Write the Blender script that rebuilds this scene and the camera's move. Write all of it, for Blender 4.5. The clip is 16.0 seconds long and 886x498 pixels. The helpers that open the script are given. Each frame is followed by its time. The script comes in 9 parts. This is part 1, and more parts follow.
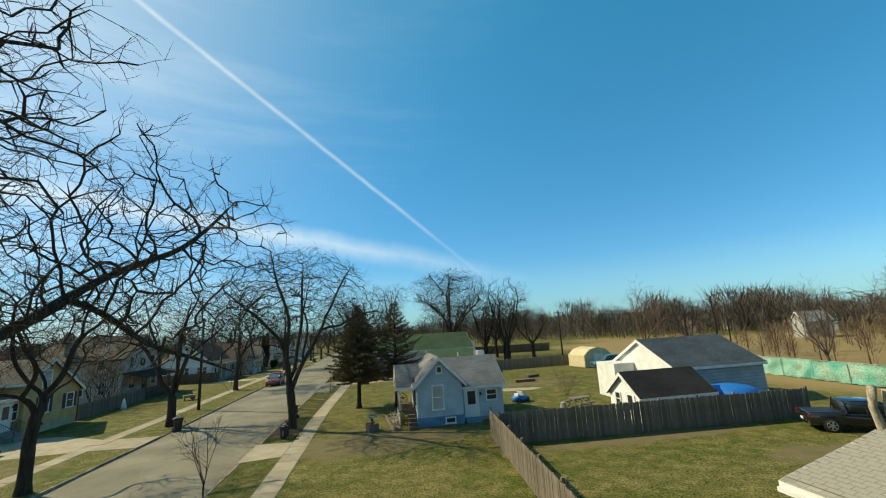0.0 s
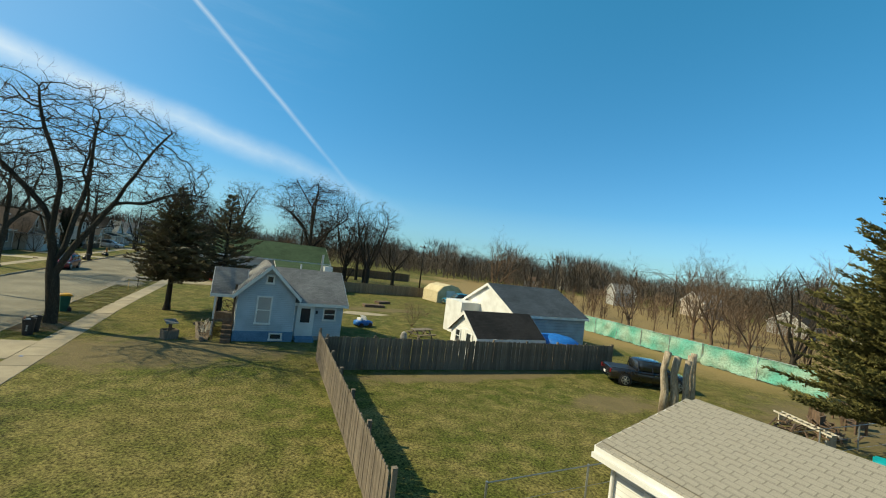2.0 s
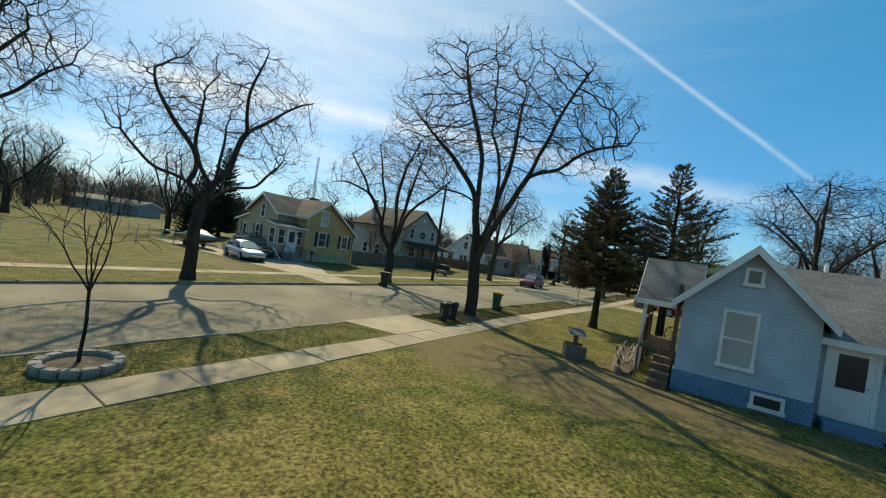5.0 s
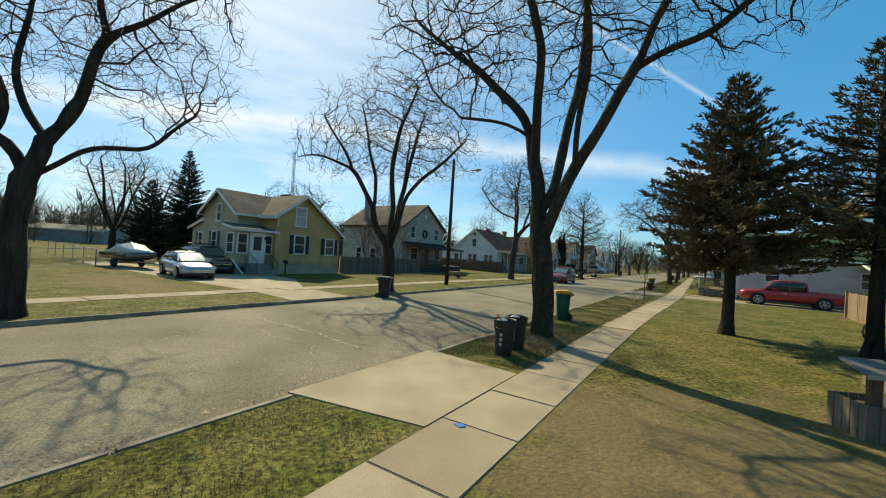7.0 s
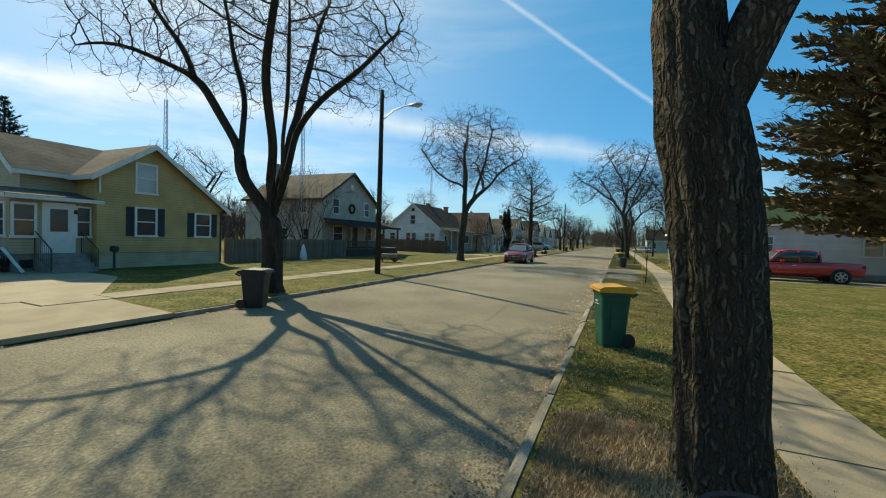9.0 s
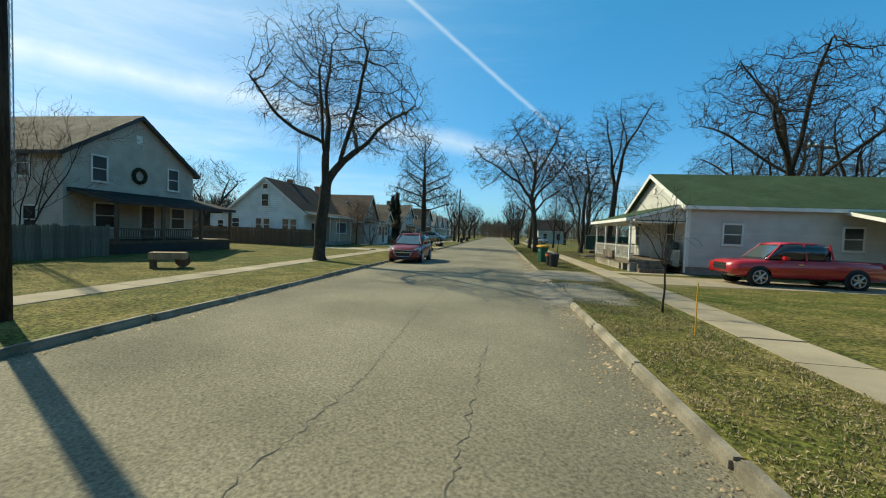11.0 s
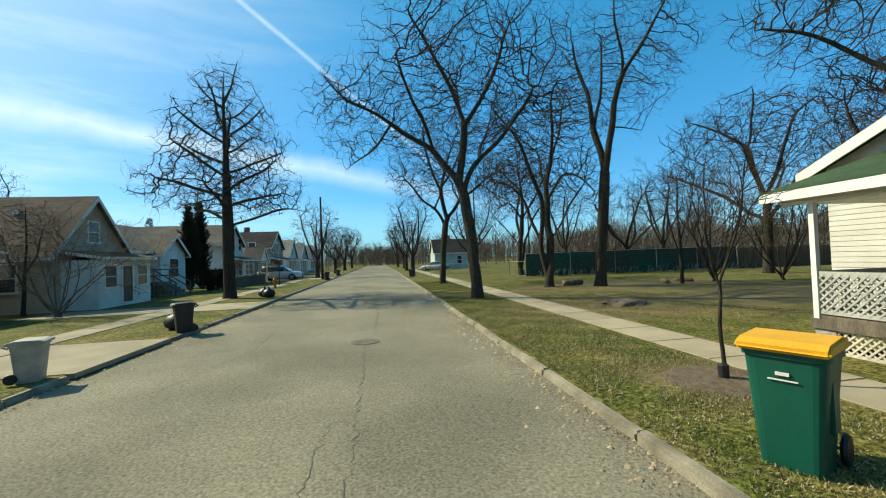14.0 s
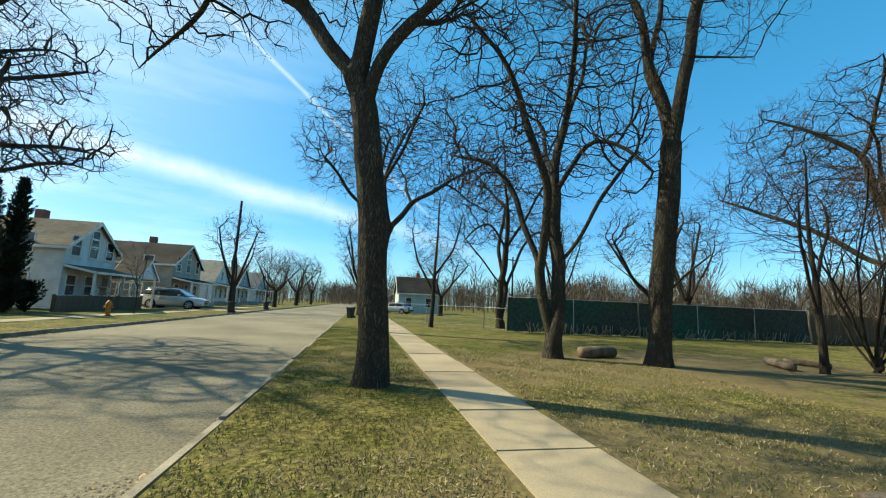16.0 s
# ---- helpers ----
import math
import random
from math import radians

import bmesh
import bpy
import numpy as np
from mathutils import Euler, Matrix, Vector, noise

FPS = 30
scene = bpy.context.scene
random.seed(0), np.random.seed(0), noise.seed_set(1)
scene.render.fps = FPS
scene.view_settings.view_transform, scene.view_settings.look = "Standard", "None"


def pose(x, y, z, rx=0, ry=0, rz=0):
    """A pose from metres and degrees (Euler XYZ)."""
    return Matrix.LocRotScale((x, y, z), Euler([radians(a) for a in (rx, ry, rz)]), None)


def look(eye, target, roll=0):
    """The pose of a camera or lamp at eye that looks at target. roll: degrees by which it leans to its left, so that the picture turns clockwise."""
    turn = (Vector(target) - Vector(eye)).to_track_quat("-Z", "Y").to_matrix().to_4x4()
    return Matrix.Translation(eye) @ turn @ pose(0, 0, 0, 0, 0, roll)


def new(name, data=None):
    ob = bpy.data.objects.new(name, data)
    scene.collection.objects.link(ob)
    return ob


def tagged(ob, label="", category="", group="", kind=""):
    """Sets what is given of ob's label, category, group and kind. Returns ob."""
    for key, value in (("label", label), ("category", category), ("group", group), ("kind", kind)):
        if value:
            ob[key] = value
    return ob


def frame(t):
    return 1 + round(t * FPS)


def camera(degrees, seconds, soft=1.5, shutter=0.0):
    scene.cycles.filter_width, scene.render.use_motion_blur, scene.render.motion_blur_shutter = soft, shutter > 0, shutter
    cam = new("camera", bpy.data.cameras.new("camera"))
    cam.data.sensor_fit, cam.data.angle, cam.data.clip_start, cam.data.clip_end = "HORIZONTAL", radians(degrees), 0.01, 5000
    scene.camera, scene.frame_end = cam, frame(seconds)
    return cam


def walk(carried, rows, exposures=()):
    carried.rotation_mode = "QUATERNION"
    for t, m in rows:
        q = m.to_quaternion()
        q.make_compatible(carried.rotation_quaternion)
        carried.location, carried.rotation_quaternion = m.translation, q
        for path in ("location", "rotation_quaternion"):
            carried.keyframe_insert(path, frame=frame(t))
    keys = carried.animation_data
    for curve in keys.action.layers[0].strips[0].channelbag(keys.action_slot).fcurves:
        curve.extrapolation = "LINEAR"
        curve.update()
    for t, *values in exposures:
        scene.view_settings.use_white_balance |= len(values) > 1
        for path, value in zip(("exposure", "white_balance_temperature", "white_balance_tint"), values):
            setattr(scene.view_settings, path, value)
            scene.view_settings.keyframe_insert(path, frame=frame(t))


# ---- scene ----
cam = camera(96.4, 16.0, soft=1.1)
PATH = [
    (0, (12.419, -14.566, 6.783), (12.751, -12.633, 7.175), -3.3),
    (0.5, (12.647, -13.914, 6.735), (13.391, -12.082, 7.031), -1.3),
    (1, (13.32, -13.306, 6.396), (14.245, -11.545, 6.604), 2.0),
    (1.5, (13.904, -12.495, 6.523), (14.88, -10.754, 6.647), 4.4),
    (2, (14.519, -11.336, 6.29), (15.443, -9.563, 6.35), 7.1),
    (2.5, (15.383, -10.007, 5.772), (16.002, -8.105, 5.753), 10.9),
    (3, (15.756, -7.734, 4.893), (15.805, -5.735, 4.848), 13.8),
    (3.5, (16.196, -5.434, 4.594), (15.639, -3.513, 4.554), 14.0),
    (4, (16.298, -3.316, 4.29), (15.393, -1.533, 4.257), 13.0),
    (4.2, (16.261, -2.473, 4.06), (15.281, -0.73, 4.035), 12.5),
    (6.3, (11.923, 4.536, 2.654), (10.79, 6.184, 2.666), 5.7),
    (6.5, (11.206, 5.243, 2.57), (10.089, 6.902, 2.585), 4.9),
    (7, (9.598, 7.315, 2.261), (8.509, 8.992, 2.285), 3.6),
    (7.5, (9.014, 8.512, 2.297), (7.965, 10.215, 2.285), 2.9),
    (8, (7.365, 10.453, 1.93), (6.396, 12.202, 1.91), 2.3),
    (8.5, (6.235, 12.53, 1.809), (5.332, 14.315, 1.778), 1.7),
    (9, (5.274, 14.809, 1.915), (4.466, 16.638, 1.86), 1.8),
    (9.5, (4.203, 17.118, 1.878), (3.55, 19.007, 1.804), 1.5),
    (10, (3.261, 19.91, 1.86), (2.774, 21.847, 1.771), 2.0),
    (10.2, (2.877, 21.163, 1.92), (2.449, 23.113, 1.82), 2.0),
    (12.5, (2.31, 38.186, 1.471), (2.164, 40.18, 1.426), 1.4),
    (13, (2.122, 42.971, 1.674), (2.059, 44.97, 1.635), 0.7),
    (13.5, (1.871, 47.193, 1.91), (1.957, 49.191, 1.896), -0.3),
    (14, (1.847, 50.858, 1.936), (2.16, 52.833, 1.983), -2.2),
    (14.5, (2.166, 54.347, 1.899), (2.673, 56.278, 2.02), -3.0),
    (15, (3.243, 57.315, 1.84), (3.829, 59.217, 2.034), -2.3),
    (15.5, (4.387, 59.735, 1.574), (4.952, 61.636, 1.831), -0.0),
    (16, (6.042, 62.09, 1.405), (6.43, 64.032, 1.684), 2.6),
]
walk(cam, [(t, look(eye, target, roll)) for t, eye, target, roll in PATH], exposures=[(0, -0.1, 6800, -1), (3.5, -0.18, 6700, 2), (7.0, -0.08, 7000, 3), (8.1, -0.2, 6900, 2), (9.5, -0.08, 6700, 1), (12.5, -0.06, 6300, -3), (13.5, 0.18, 6300, -3), (14.5, 0.06, 6350, -3), (15.5, 0.25, 6500, -2), (16.0, 0.36, 6700, 0)])

# ---- world, sun ----
SUN_TO = Vector((-1.06, 0.6, 1.0)).normalized()
world = bpy.data.worlds.new("sky")
scene.world = world
world.use_nodes = True
wt = world.node_tree
wt.nodes.clear()


sky = wt.nodes.new("ShaderNodeTexSky")
sky.sky_type = "NISHITA"
sky.sun_disc = False
sky.sun_elevation = math.asin(SUN_TO.z)
sky.sun_rotation = math.atan2(SUN_TO.x, SUN_TO.y)
sky.air_density, sky.dust_density, sky.ozone_density = 1.0, 0.2, 2.4
wcoord = wt.nodes.new("ShaderNodeTexCoord")


def wmath(op, a, b=None, c=None):
    n = wt.nodes.new("ShaderNodeMath")
    n.operation = op
    for i, s in enumerate((a, b, c)):
        if s is None:
            continue
        if isinstance(s, (int, float)):
            n.inputs[i].default_value = s
        else:
            wt.links.new(s, n.inputs[i])
    return n.outputs[0]


def wdot(normal):
    n = wt.nodes.new("ShaderNodeVectorMath")
    n.operation = "DOT_PRODUCT"
    n.inputs[1].default_value = normal
    wt.links.new(wcoord.outputs["Generated"], n.inputs[0])
    return n.outputs["Value"]


def wnoise(scale, stretch, detail=6.0):
    m = wt.nodes.new("ShaderNodeMapping")
    m.inputs["Scale"].default_value = stretch
    wt.links.new(wcoord.outputs["Generated"], m.inputs["Vector"])
    n = wt.nodes.new("ShaderNodeTexNoise")
    n.inputs["Scale"].default_value = scale
    n.inputs["Detail"].default_value = detail
    n.inputs["Roughness"].default_value = 0.6
    wt.links.new(m.outputs[0], n.inputs["Vector"])
    return n.outputs[0]


def trail(normal, width, gain, rough, toward, lo, hi, fade=False):
    """A vapour trail: a band along a great circle, frayed by noise, seen from lo to hi along toward."""
    fray = wmath("MULTIPLY_ADD", wnoise(9.0, (1, 1, 1)), rough, -rough * 0.5)
    off = wmath("ABSOLUTE", wmath("ADD", wdot(normal), fray))
    core = wmath("SUBTRACT", 1.0, wmath("SMOOTH_MIN", wmath("DIVIDE", off, width), 1.0, 0.25))
    core = wmath("MAXIMUM", core, 0.0)
    along = wt.nodes.new("ShaderNodeMapRange")
    along.interpolation_type = "SMOOTHSTEP"
    along.inputs["From Min"].default_value, along.inputs["From Max"].default_value = lo, hi
    wt.links.new(wdot(toward), along.inputs["Value"])
    body = wmath("MULTIPLY", core, along.outputs[0])
    body = wmath("MULTIPLY", body, wmath("MULTIPLY_ADD", wnoise(22.0, (1, 1, 1)), 0.9, 0.45))
    low = wmath("MINIMUM", wmath("MAXIMUM", wmath("MULTIPLY_ADD", up, 4.5, -0.45), 0.0), 1.0)
    return wmath("MULTIPLY", wmath("MULTIPLY", body, gain), low) if fade else wmath("MULTIPLY", body, gain)


sep = wt.nodes.new("ShaderNodeSeparateXYZ")
wt.links.new(wcoord.outputs["Generated"], sep.inputs[0])
up = sep.outputs[2]
cloud = trail((-0.632, 0.266, -0.728), 0.007, 0.34, 0.006, (-0.25, 0.95, 0.0), 0.35, 0.8, True)
cloud = wmath("ADD", cloud, trail((-0.2, 0.19, -0.962), 0.036, 0.5, 0.03, (-0.8, 0.6, 0.0), 0.1, 0.85))
# thin cirrus, thicker low down and south-west, widened out of view to whiten shade
veil = wnoise(2.2, (0.8, 1.3, 6.0), 8.0)
veil = wmath("MULTIPLY", wmath("MAXIMUM", wmath("SUBTRACT", veil, 0.47), 0.0), 2.6)
west = wmath("MAXIMUM", wmath("MULTIPLY_ADD", wdot((-0.85, -0.5, 0.0)), 0.75, 0.5), 0.0)
veil = wmath("MULTIPLY", veil, wmath("MULTIPLY", west, wmath("SUBTRACT", 1.0, wmath("MINIMUM", wmath("MULTIPLY", up, 1.0), 1.0))))
haze = wmath("POWER", wmath("MAXIMUM", wmath("SUBTRACT", 1.0, up), 0.0), 3.0)
haze = wmath("MULTIPLY", haze, wmath("MULTIPLY_ADD", wdot((-0.9, -0.2, 0.0)), 0.15, 0.03))
glow = wmath("MULTIPLY", wmath("POWER", wmath("MAXIMUM", wdot(tuple(SUN_TO.normalized())), 0.0), 7.0), 0.42)
haze = wmath("ADD", haze, glow)
cloud = wmath("MINIMUM", wmath("MAXIMUM", wmath("ADD", wmath("ADD", cloud, veil), haze), 0.0), 0.9)
tone = wt.nodes.new("ShaderNodeHueSaturation")
wt.links.new(wmath("MINIMUM", wmath("MULTIPLY_ADD", wmath("MAXIMUM", up, 0.0), 3.2, 0.88), 1.36), tone.inputs["Saturation"])
tone.inputs["Hue"].default_value = 0.491
wt.links.new(sky.outputs[0], tone.inputs["Color"])
wmix = wt.nodes.new("ShaderNodeMix")
wmix.data_type = "RGBA"
wt.links.new(cloud, wmix.inputs["Factor"])
# blue right down to the skyline, paler overhead
airy = wt.nodes.new("ShaderNodeValToRGB")
airy.color_ramp.elements[0].color = (0.34, 0.66, 0.98, 1)
airy.color_ramp.elements[1].position, airy.color_ramp.elements[1].color = 0.3, (1.05, 1.1, 1.15, 1)
top = airy.color_ramp.elements.new(0.75)
top.color = (2.2, 1.75, 1.42, 1)
top = airy.color_ramp.elements.new(1.0)
top.color = (2.0, 1.6, 1.35, 1)
wt.links.new(up, airy.inputs[0])
tint = wt.nodes.new("ShaderNodeMix")
tint.data_type, tint.blend_type = "RGBA", "MULTIPLY"
tint.inputs["Factor"].default_value = 1.0
wt.links.new(tone.outputs[0], tint.inputs["A"])
wt.links.new(airy.outputs[0], tint.inputs["B"])
# clearer and brighter away from the sun
east = wt.nodes.new("ShaderNodeVectorMath")
east.operation = "SCALE"
wt.links.new(tint.outputs["Result"], east.inputs[0])
wt.links.new(wmath("MULTIPLY_ADD", wmath("MAXIMUM", wdot((0.9, 0.43, 0.0)), 0.0), 0.36, 1.0), east.inputs["Scale"])
wt.links.new(east.outputs[0], wmix.inputs["A"])
wmix.inputs["B"].default_value = (9.5, 9.8, 10.2, 1)
back = wt.nodes.new("ShaderNodeBackground")
back.inputs["Strength"].default_value = 0.118
wt.links.new(wmix.outputs["Result"], back.inputs[0])
wout = wt.nodes.new("ShaderNodeOutputWorld")
wt.links.new(back.outputs[0], wout.inputs[0])

sun = bpy.data.lights.new("sun", "SUN")
sun.energy, sun.angle, sun.color = 6.3, radians(0.6), (1.0, 0.87, 0.64)
sun_ob = new("sun", sun)
sun_ob.matrix_world = look((0, 0, 60), Vector((0, 0, 60)) - SUN_TO)

# ---- materials ----
MATS = {}


def mat(name, col, col2=None, rough=0.8, scale=4.0, fine=60.0, bump=0.15, metal=0.0, spec=0.4, stretch=(1, 1, 1), vary=0.0,
        detail=6.0, coat=0.0, world_space=False, grain=0.35, bump_dist=0.02):
    """A surface with colour varied at two scales, fine relief and uneven gloss."""
    if name in MATS:
        return MATS[name]
    m = bpy.data.materials.new(name)
    m.use_nodes = True
    t = m.node_tree
    p = t.nodes["Principled BSDF"]
    link = t.links.new
    if world_space:
        src = t.nodes.new("ShaderNodeNewGeometry").outputs["Position"]
    else:
        src = t.nodes.new("ShaderNodeTexCoord").outputs["Object"]
    mp = t.nodes.new("ShaderNodeMapping")
    mp.inputs["Scale"].default_value = stretch
    if world_space and stretch == (1, 1, 1):
        mp.inputs["Rotation"].default_value = (0.62, 0.47, 0.83)
    link(src, mp.inputs["Vector"])
    big = t.nodes.new("ShaderNodeTexNoise")
    big.inputs["Scale"].default_value, big.inputs["Detail"].default_value = scale, detail
    link(mp.outputs[0], big.inputs["Vector"])
    small = t.nodes.new("ShaderNodeTexNoise")
    small.inputs["Scale"].default_value, small.inputs["Detail"].default_value = fine, 4.0
    link(mp.outputs[0], small.inputs["Vector"])
    c2 = col2 or tuple(c * 0.72 for c in col)
    ramp = t.nodes.new("ShaderNodeMapRange")
    ramp.inputs["From Min"].default_value, ramp.inputs["From Max"].default_value = 0.36, 0.64
    link(big.outputs[0], ramp.inputs["Value"])
    mix = t.nodes.new("ShaderNodeMix")
    mix.data_type = "RGBA"
    mix.inputs["A"].default_value, mix.inputs["B"].default_value = (*col, 1), (*c2, 1)
    link(ramp.outputs[0], mix.inputs["Factor"])
    hsv = t.nodes.new("ShaderNodeHueSaturation")
    link(mix.outputs["Result"], hsv.inputs["Color"])
    val = t.nodes.new("ShaderNodeMath")
    val.operation = "MULTIPLY_ADD"
    val.inputs[1].default_value, val.inputs[2].default_value = grain * 5, 1.0 - grain * 2.5
    link(small.outputs[0], val.inputs[0])
    out = val.outputs[0]
    if vary:
        info = t.nodes.new("ShaderNodeObjectInfo")
        v2 = t.nodes.new("ShaderNodeMath")
        v2.operation = "MULTIPLY_ADD"
        v2.inputs[1].default_value, v2.inputs[2].default_value = vary * 2, 1.0 - vary
        link(info.outputs["Random"], v2.inputs[0])
        v3 = t.nodes.new("ShaderNodeMath")
        v3.operation = "MULTIPLY"
        link(out, v3.inputs[0])
        link(v2.outputs[0], v3.inputs[1])
        out = v3.outputs[0]
    link(out, hsv.inputs["Value"])
    link(hsv.outputs[0], p.inputs["Base Color"])
    rr = t.nodes.new("ShaderNodeMath")
    rr.operation = "MULTIPLY_ADD"
    rr.inputs[1].default_value, rr.inputs[2].default_value = 0.25, max(rough - 0.12, 0.02)
    link(big.outputs[0], rr.inputs[0])
    link(rr.outputs[0], p.inputs["Roughness"])
    p.inputs["Metallic"].default_value = metal
    p.inputs["Specular IOR Level"].default_value = spec
    p.inputs["Coat Weight"].default_value = coat
    if bump:
        add = t.nodes.new("ShaderNodeMath")
        add.operation = "ADD"
        link(big.outputs[0], add.inputs[0])
        link(small.outputs[0], add.inputs[1])
        b = t.nodes.new("ShaderNodeBump")
        b.inputs["Strength"].default_value, b.inputs["Distance"].default_value = bump, bump_dist
        link(add.outputs[0], b.inputs["Height"])
        link(b.outputs[0], p.inputs["Normal"])
    MATS[name] = m
    return m


def siding(name, col, course=0.12, dirt=0.8):
    """Lapped boards: a saw-tooth relief up the wall, a thin line at each lap darkened as its shade, and weathering."""
    if name in MATS:
        return MATS[name]
    m = mat(name, col, tuple(c * dirt for c in col), rough=0.6, scale=1.2, fine=30, bump=0.0, grain=0.05)
    t = m.node_tree
    p = t.nodes["Principled BSDF"]
    sep_ = t.nodes.new("ShaderNodeSeparateXYZ")
    co = t.nodes.new("ShaderNodeTexCoord")
    t.links.new(co.outputs["Object"], sep_.inputs[0])
    dv = t.nodes.new("ShaderNodeMath")
    dv.operation = "DIVIDE"
    dv.inputs[1].default_value = course
    t.links.new(sep_.outputs[2], dv.inputs[0])
    fr = t.nodes.new("ShaderNodeMath")
    fr.operation = "FRACT"
    t.links.new(dv.outputs[0], fr.inputs[0])
    sub = t.nodes.new("ShaderNodeMath")
    sub.operation = "SUBTRACT"
    sub.inputs[0].default_value = 1.0
    t.links.new(fr.outputs[0], sub.inputs[1])
    b = t.nodes.new("ShaderNodeBump")
    b.inputs["Strength"].default_value, b.inputs["Distance"].default_value = 1.0, 0.03
    # shade at each lap, put into the colour along the board's lower edge
    lap_shade = t.nodes.new("ShaderNodeMapRange")
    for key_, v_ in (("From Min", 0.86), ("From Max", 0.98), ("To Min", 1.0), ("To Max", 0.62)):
        lap_shade.inputs[key_].default_value = v_
    t.links.new(sub.outputs[0], lap_shade.inputs["Value"])
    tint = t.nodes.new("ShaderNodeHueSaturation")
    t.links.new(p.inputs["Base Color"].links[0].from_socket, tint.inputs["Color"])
    t.links.new(lap_shade.outputs[0], tint.inputs["Value"])
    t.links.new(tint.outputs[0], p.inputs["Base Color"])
    t.links.new(sub.outputs[0], b.inputs["Height"])
    t.links.new(b.outputs[0], p.inputs["Normal"])
    return m


def shingles(name, col, col2):
    """Asphalt roofing: courses of tabs, each with its own shade, and a soft relief."""
    if name in MATS:
        return MATS[name]
    m = mat(name, col, col2, rough=0.95, scale=0.6, fine=90, bump=0.3, spec=0.15, grain=0.3)
    t = m.node_tree
    p = t.nodes["Principled BSDF"]
    co = t.nodes.new("ShaderNodeTexCoord")
    uvm = t.nodes.new("ShaderNodeUVMap")
    br = t.nodes.new("ShaderNodeTexBrick")
    br.inputs["Scale"].default_value = 1.0
    br.inputs["Brick Width"].default_value, br.inputs["Row Height"].default_value = 0.30, 0.14
    br.inputs["Mortar Size"].default_value = 0.008
    br.inputs["Color1"].default_value, br.inputs["Color2"].default_value = (0.86, 0.86, 0.86, 1), (1.12, 1.12, 1.12, 1)
    br.inputs["Mortar"].default_value = (0.6, 0.6, 0.6, 1)
    t.links.new(uvm.outputs[0], br.inputs["Vector"])
    src = p.inputs["Base Color"].links[0].from_socket
    mx = t.nodes.new("ShaderNodeMix")
    mx.data_type, mx.blend_type = "RGBA", "MULTIPLY"
    mx.inputs["Factor"].default_value = 1.0
    t.links.new(src, mx.inputs["A"])
    t.links.new(br.outputs["Color"], mx.inputs["B"])
    t.links.new(mx.outputs["Result"], p.inputs["Base Color"])
    return m


ASPHALT = mat("asphalt", (0.232, 0.205, 0.142), (0.16, 0.142, 0.099), rough=0.95, scale=0.35, fine=30, bump=0.9, spec=0.25, world_space=True, detail=10, grain=0.4, bump_dist=0.012)
CONCRETE = mat("concrete", (0.351, 0.293, 0.198), (0.279, 0.234, 0.162), rough=0.92, scale=1.1, fine=70, bump=0.2, spec=0.25, world_space=True, vary=0.12, grain=0.16)
GRAVEL = mat("dirt_and_gravel", (0.29, 0.25, 0.19), (0.19, 0.165, 0.12), rough=0.97, scale=1.6, fine=30, bump=1.0, world_space=True, grain=0.4, bump_dist=0.03)
KERB = mat("kerb_concrete", (0.33, 0.29, 0.22), (0.17, 0.15, 0.11), rough=0.95, scale=2.2, fine=50, bump=0.4, world_space=True, vary=0.12, grain=0.2)
CRACK = mat("tar_seal", (0.11, 0.1, 0.08), rough=0.9, scale=6, bump=0.2)
PALE = mat("crack_filler", (0.36, 0.33, 0.26), rough=0.95, scale=9, bump=0.3)
BARK = mat("bark", (0.056, 0.047, 0.036), (0.028, 0.023, 0.018), rough=0.95, scale=5.5, fine=26, bump=1.0, stretch=(1, 1, 0.16), spec=0.15, world_space=True, bump_dist=0.05, detail=8, grain=0.3)
BARK_PALE = mat("bark_pale", (0.45, 0.37, 0.27), (0.26, 0.21, 0.15), rough=0.95, scale=6, fine=30, bump=0.8, stretch=(1, 1, 0.2), spec=0.15, world_space=True, bump_dist=0.04)
TWIG = mat("twig_bark", (0.06, 0.049, 0.037), (0.04, 0.032, 0.025), rough=0.9, scale=0.8, fine=12, bump=0.0, spec=0.15, world_space=True)
TWIG_RED = mat("twig_bark_russet", (0.19, 0.125, 0.08), (0.12, 0.085, 0.058), rough=0.9, scale=0.05, fine=2, bump=0.0, spec=0.1, world_space=True)
WOODS = mat("far_wood_bark", (0.125, 0.1, 0.078), (0.085, 0.074, 0.062), rough=0.95, scale=0.03, fine=1.2, bump=0.0, spec=0.1, world_space=True)
NEEDLE = mat("needles", (0.15, 0.135, 0.068), (0.11, 0.08, 0.046), rough=0.75, scale=1.4, fine=14, bump=0.0, spec=0.2, world_space=True)
NEEDLE_DARK = mat("needles_dark", (0.026, 0.036, 0.02), (0.016, 0.024, 0.014), rough=0.8, scale=1.2, fine=14, bump=0.0, spec=0.15, world_space=True)
NEEDLE_OLIVE = mat("needles_olive", (0.17, 0.15, 0.045), (0.08, 0.08, 0.03), rough=0.8, scale=0.9, fine=10, bump=0.0, spec=0.15, world_space=True)
WOOD_GREY = mat("weathered_boards", (0.202, 0.164, 0.122), (0.118, 0.097, 0.076), rough=0.9, scale=2.5, fine=40, bump=0.3, stretch=(3, 3, 0.4), vary=0.22, spec=0.2)
WOOD_TAN = mat("tan_boards", (0.3, 0.21, 0.12), (0.2, 0.14, 0.085), rough=0.85, scale=2.5, fine=40, bump=0.25, stretch=(3, 3, 0.4), vary=0.15)
WOOD_BROWN = mat("brown_stain_boards", (0.16, 0.1, 0.06), (0.1, 0.068, 0.045), rough=0.85, scale=2.5, fine=40, bump=0.25, stretch=(3, 3, 0.4), vary=0.15)
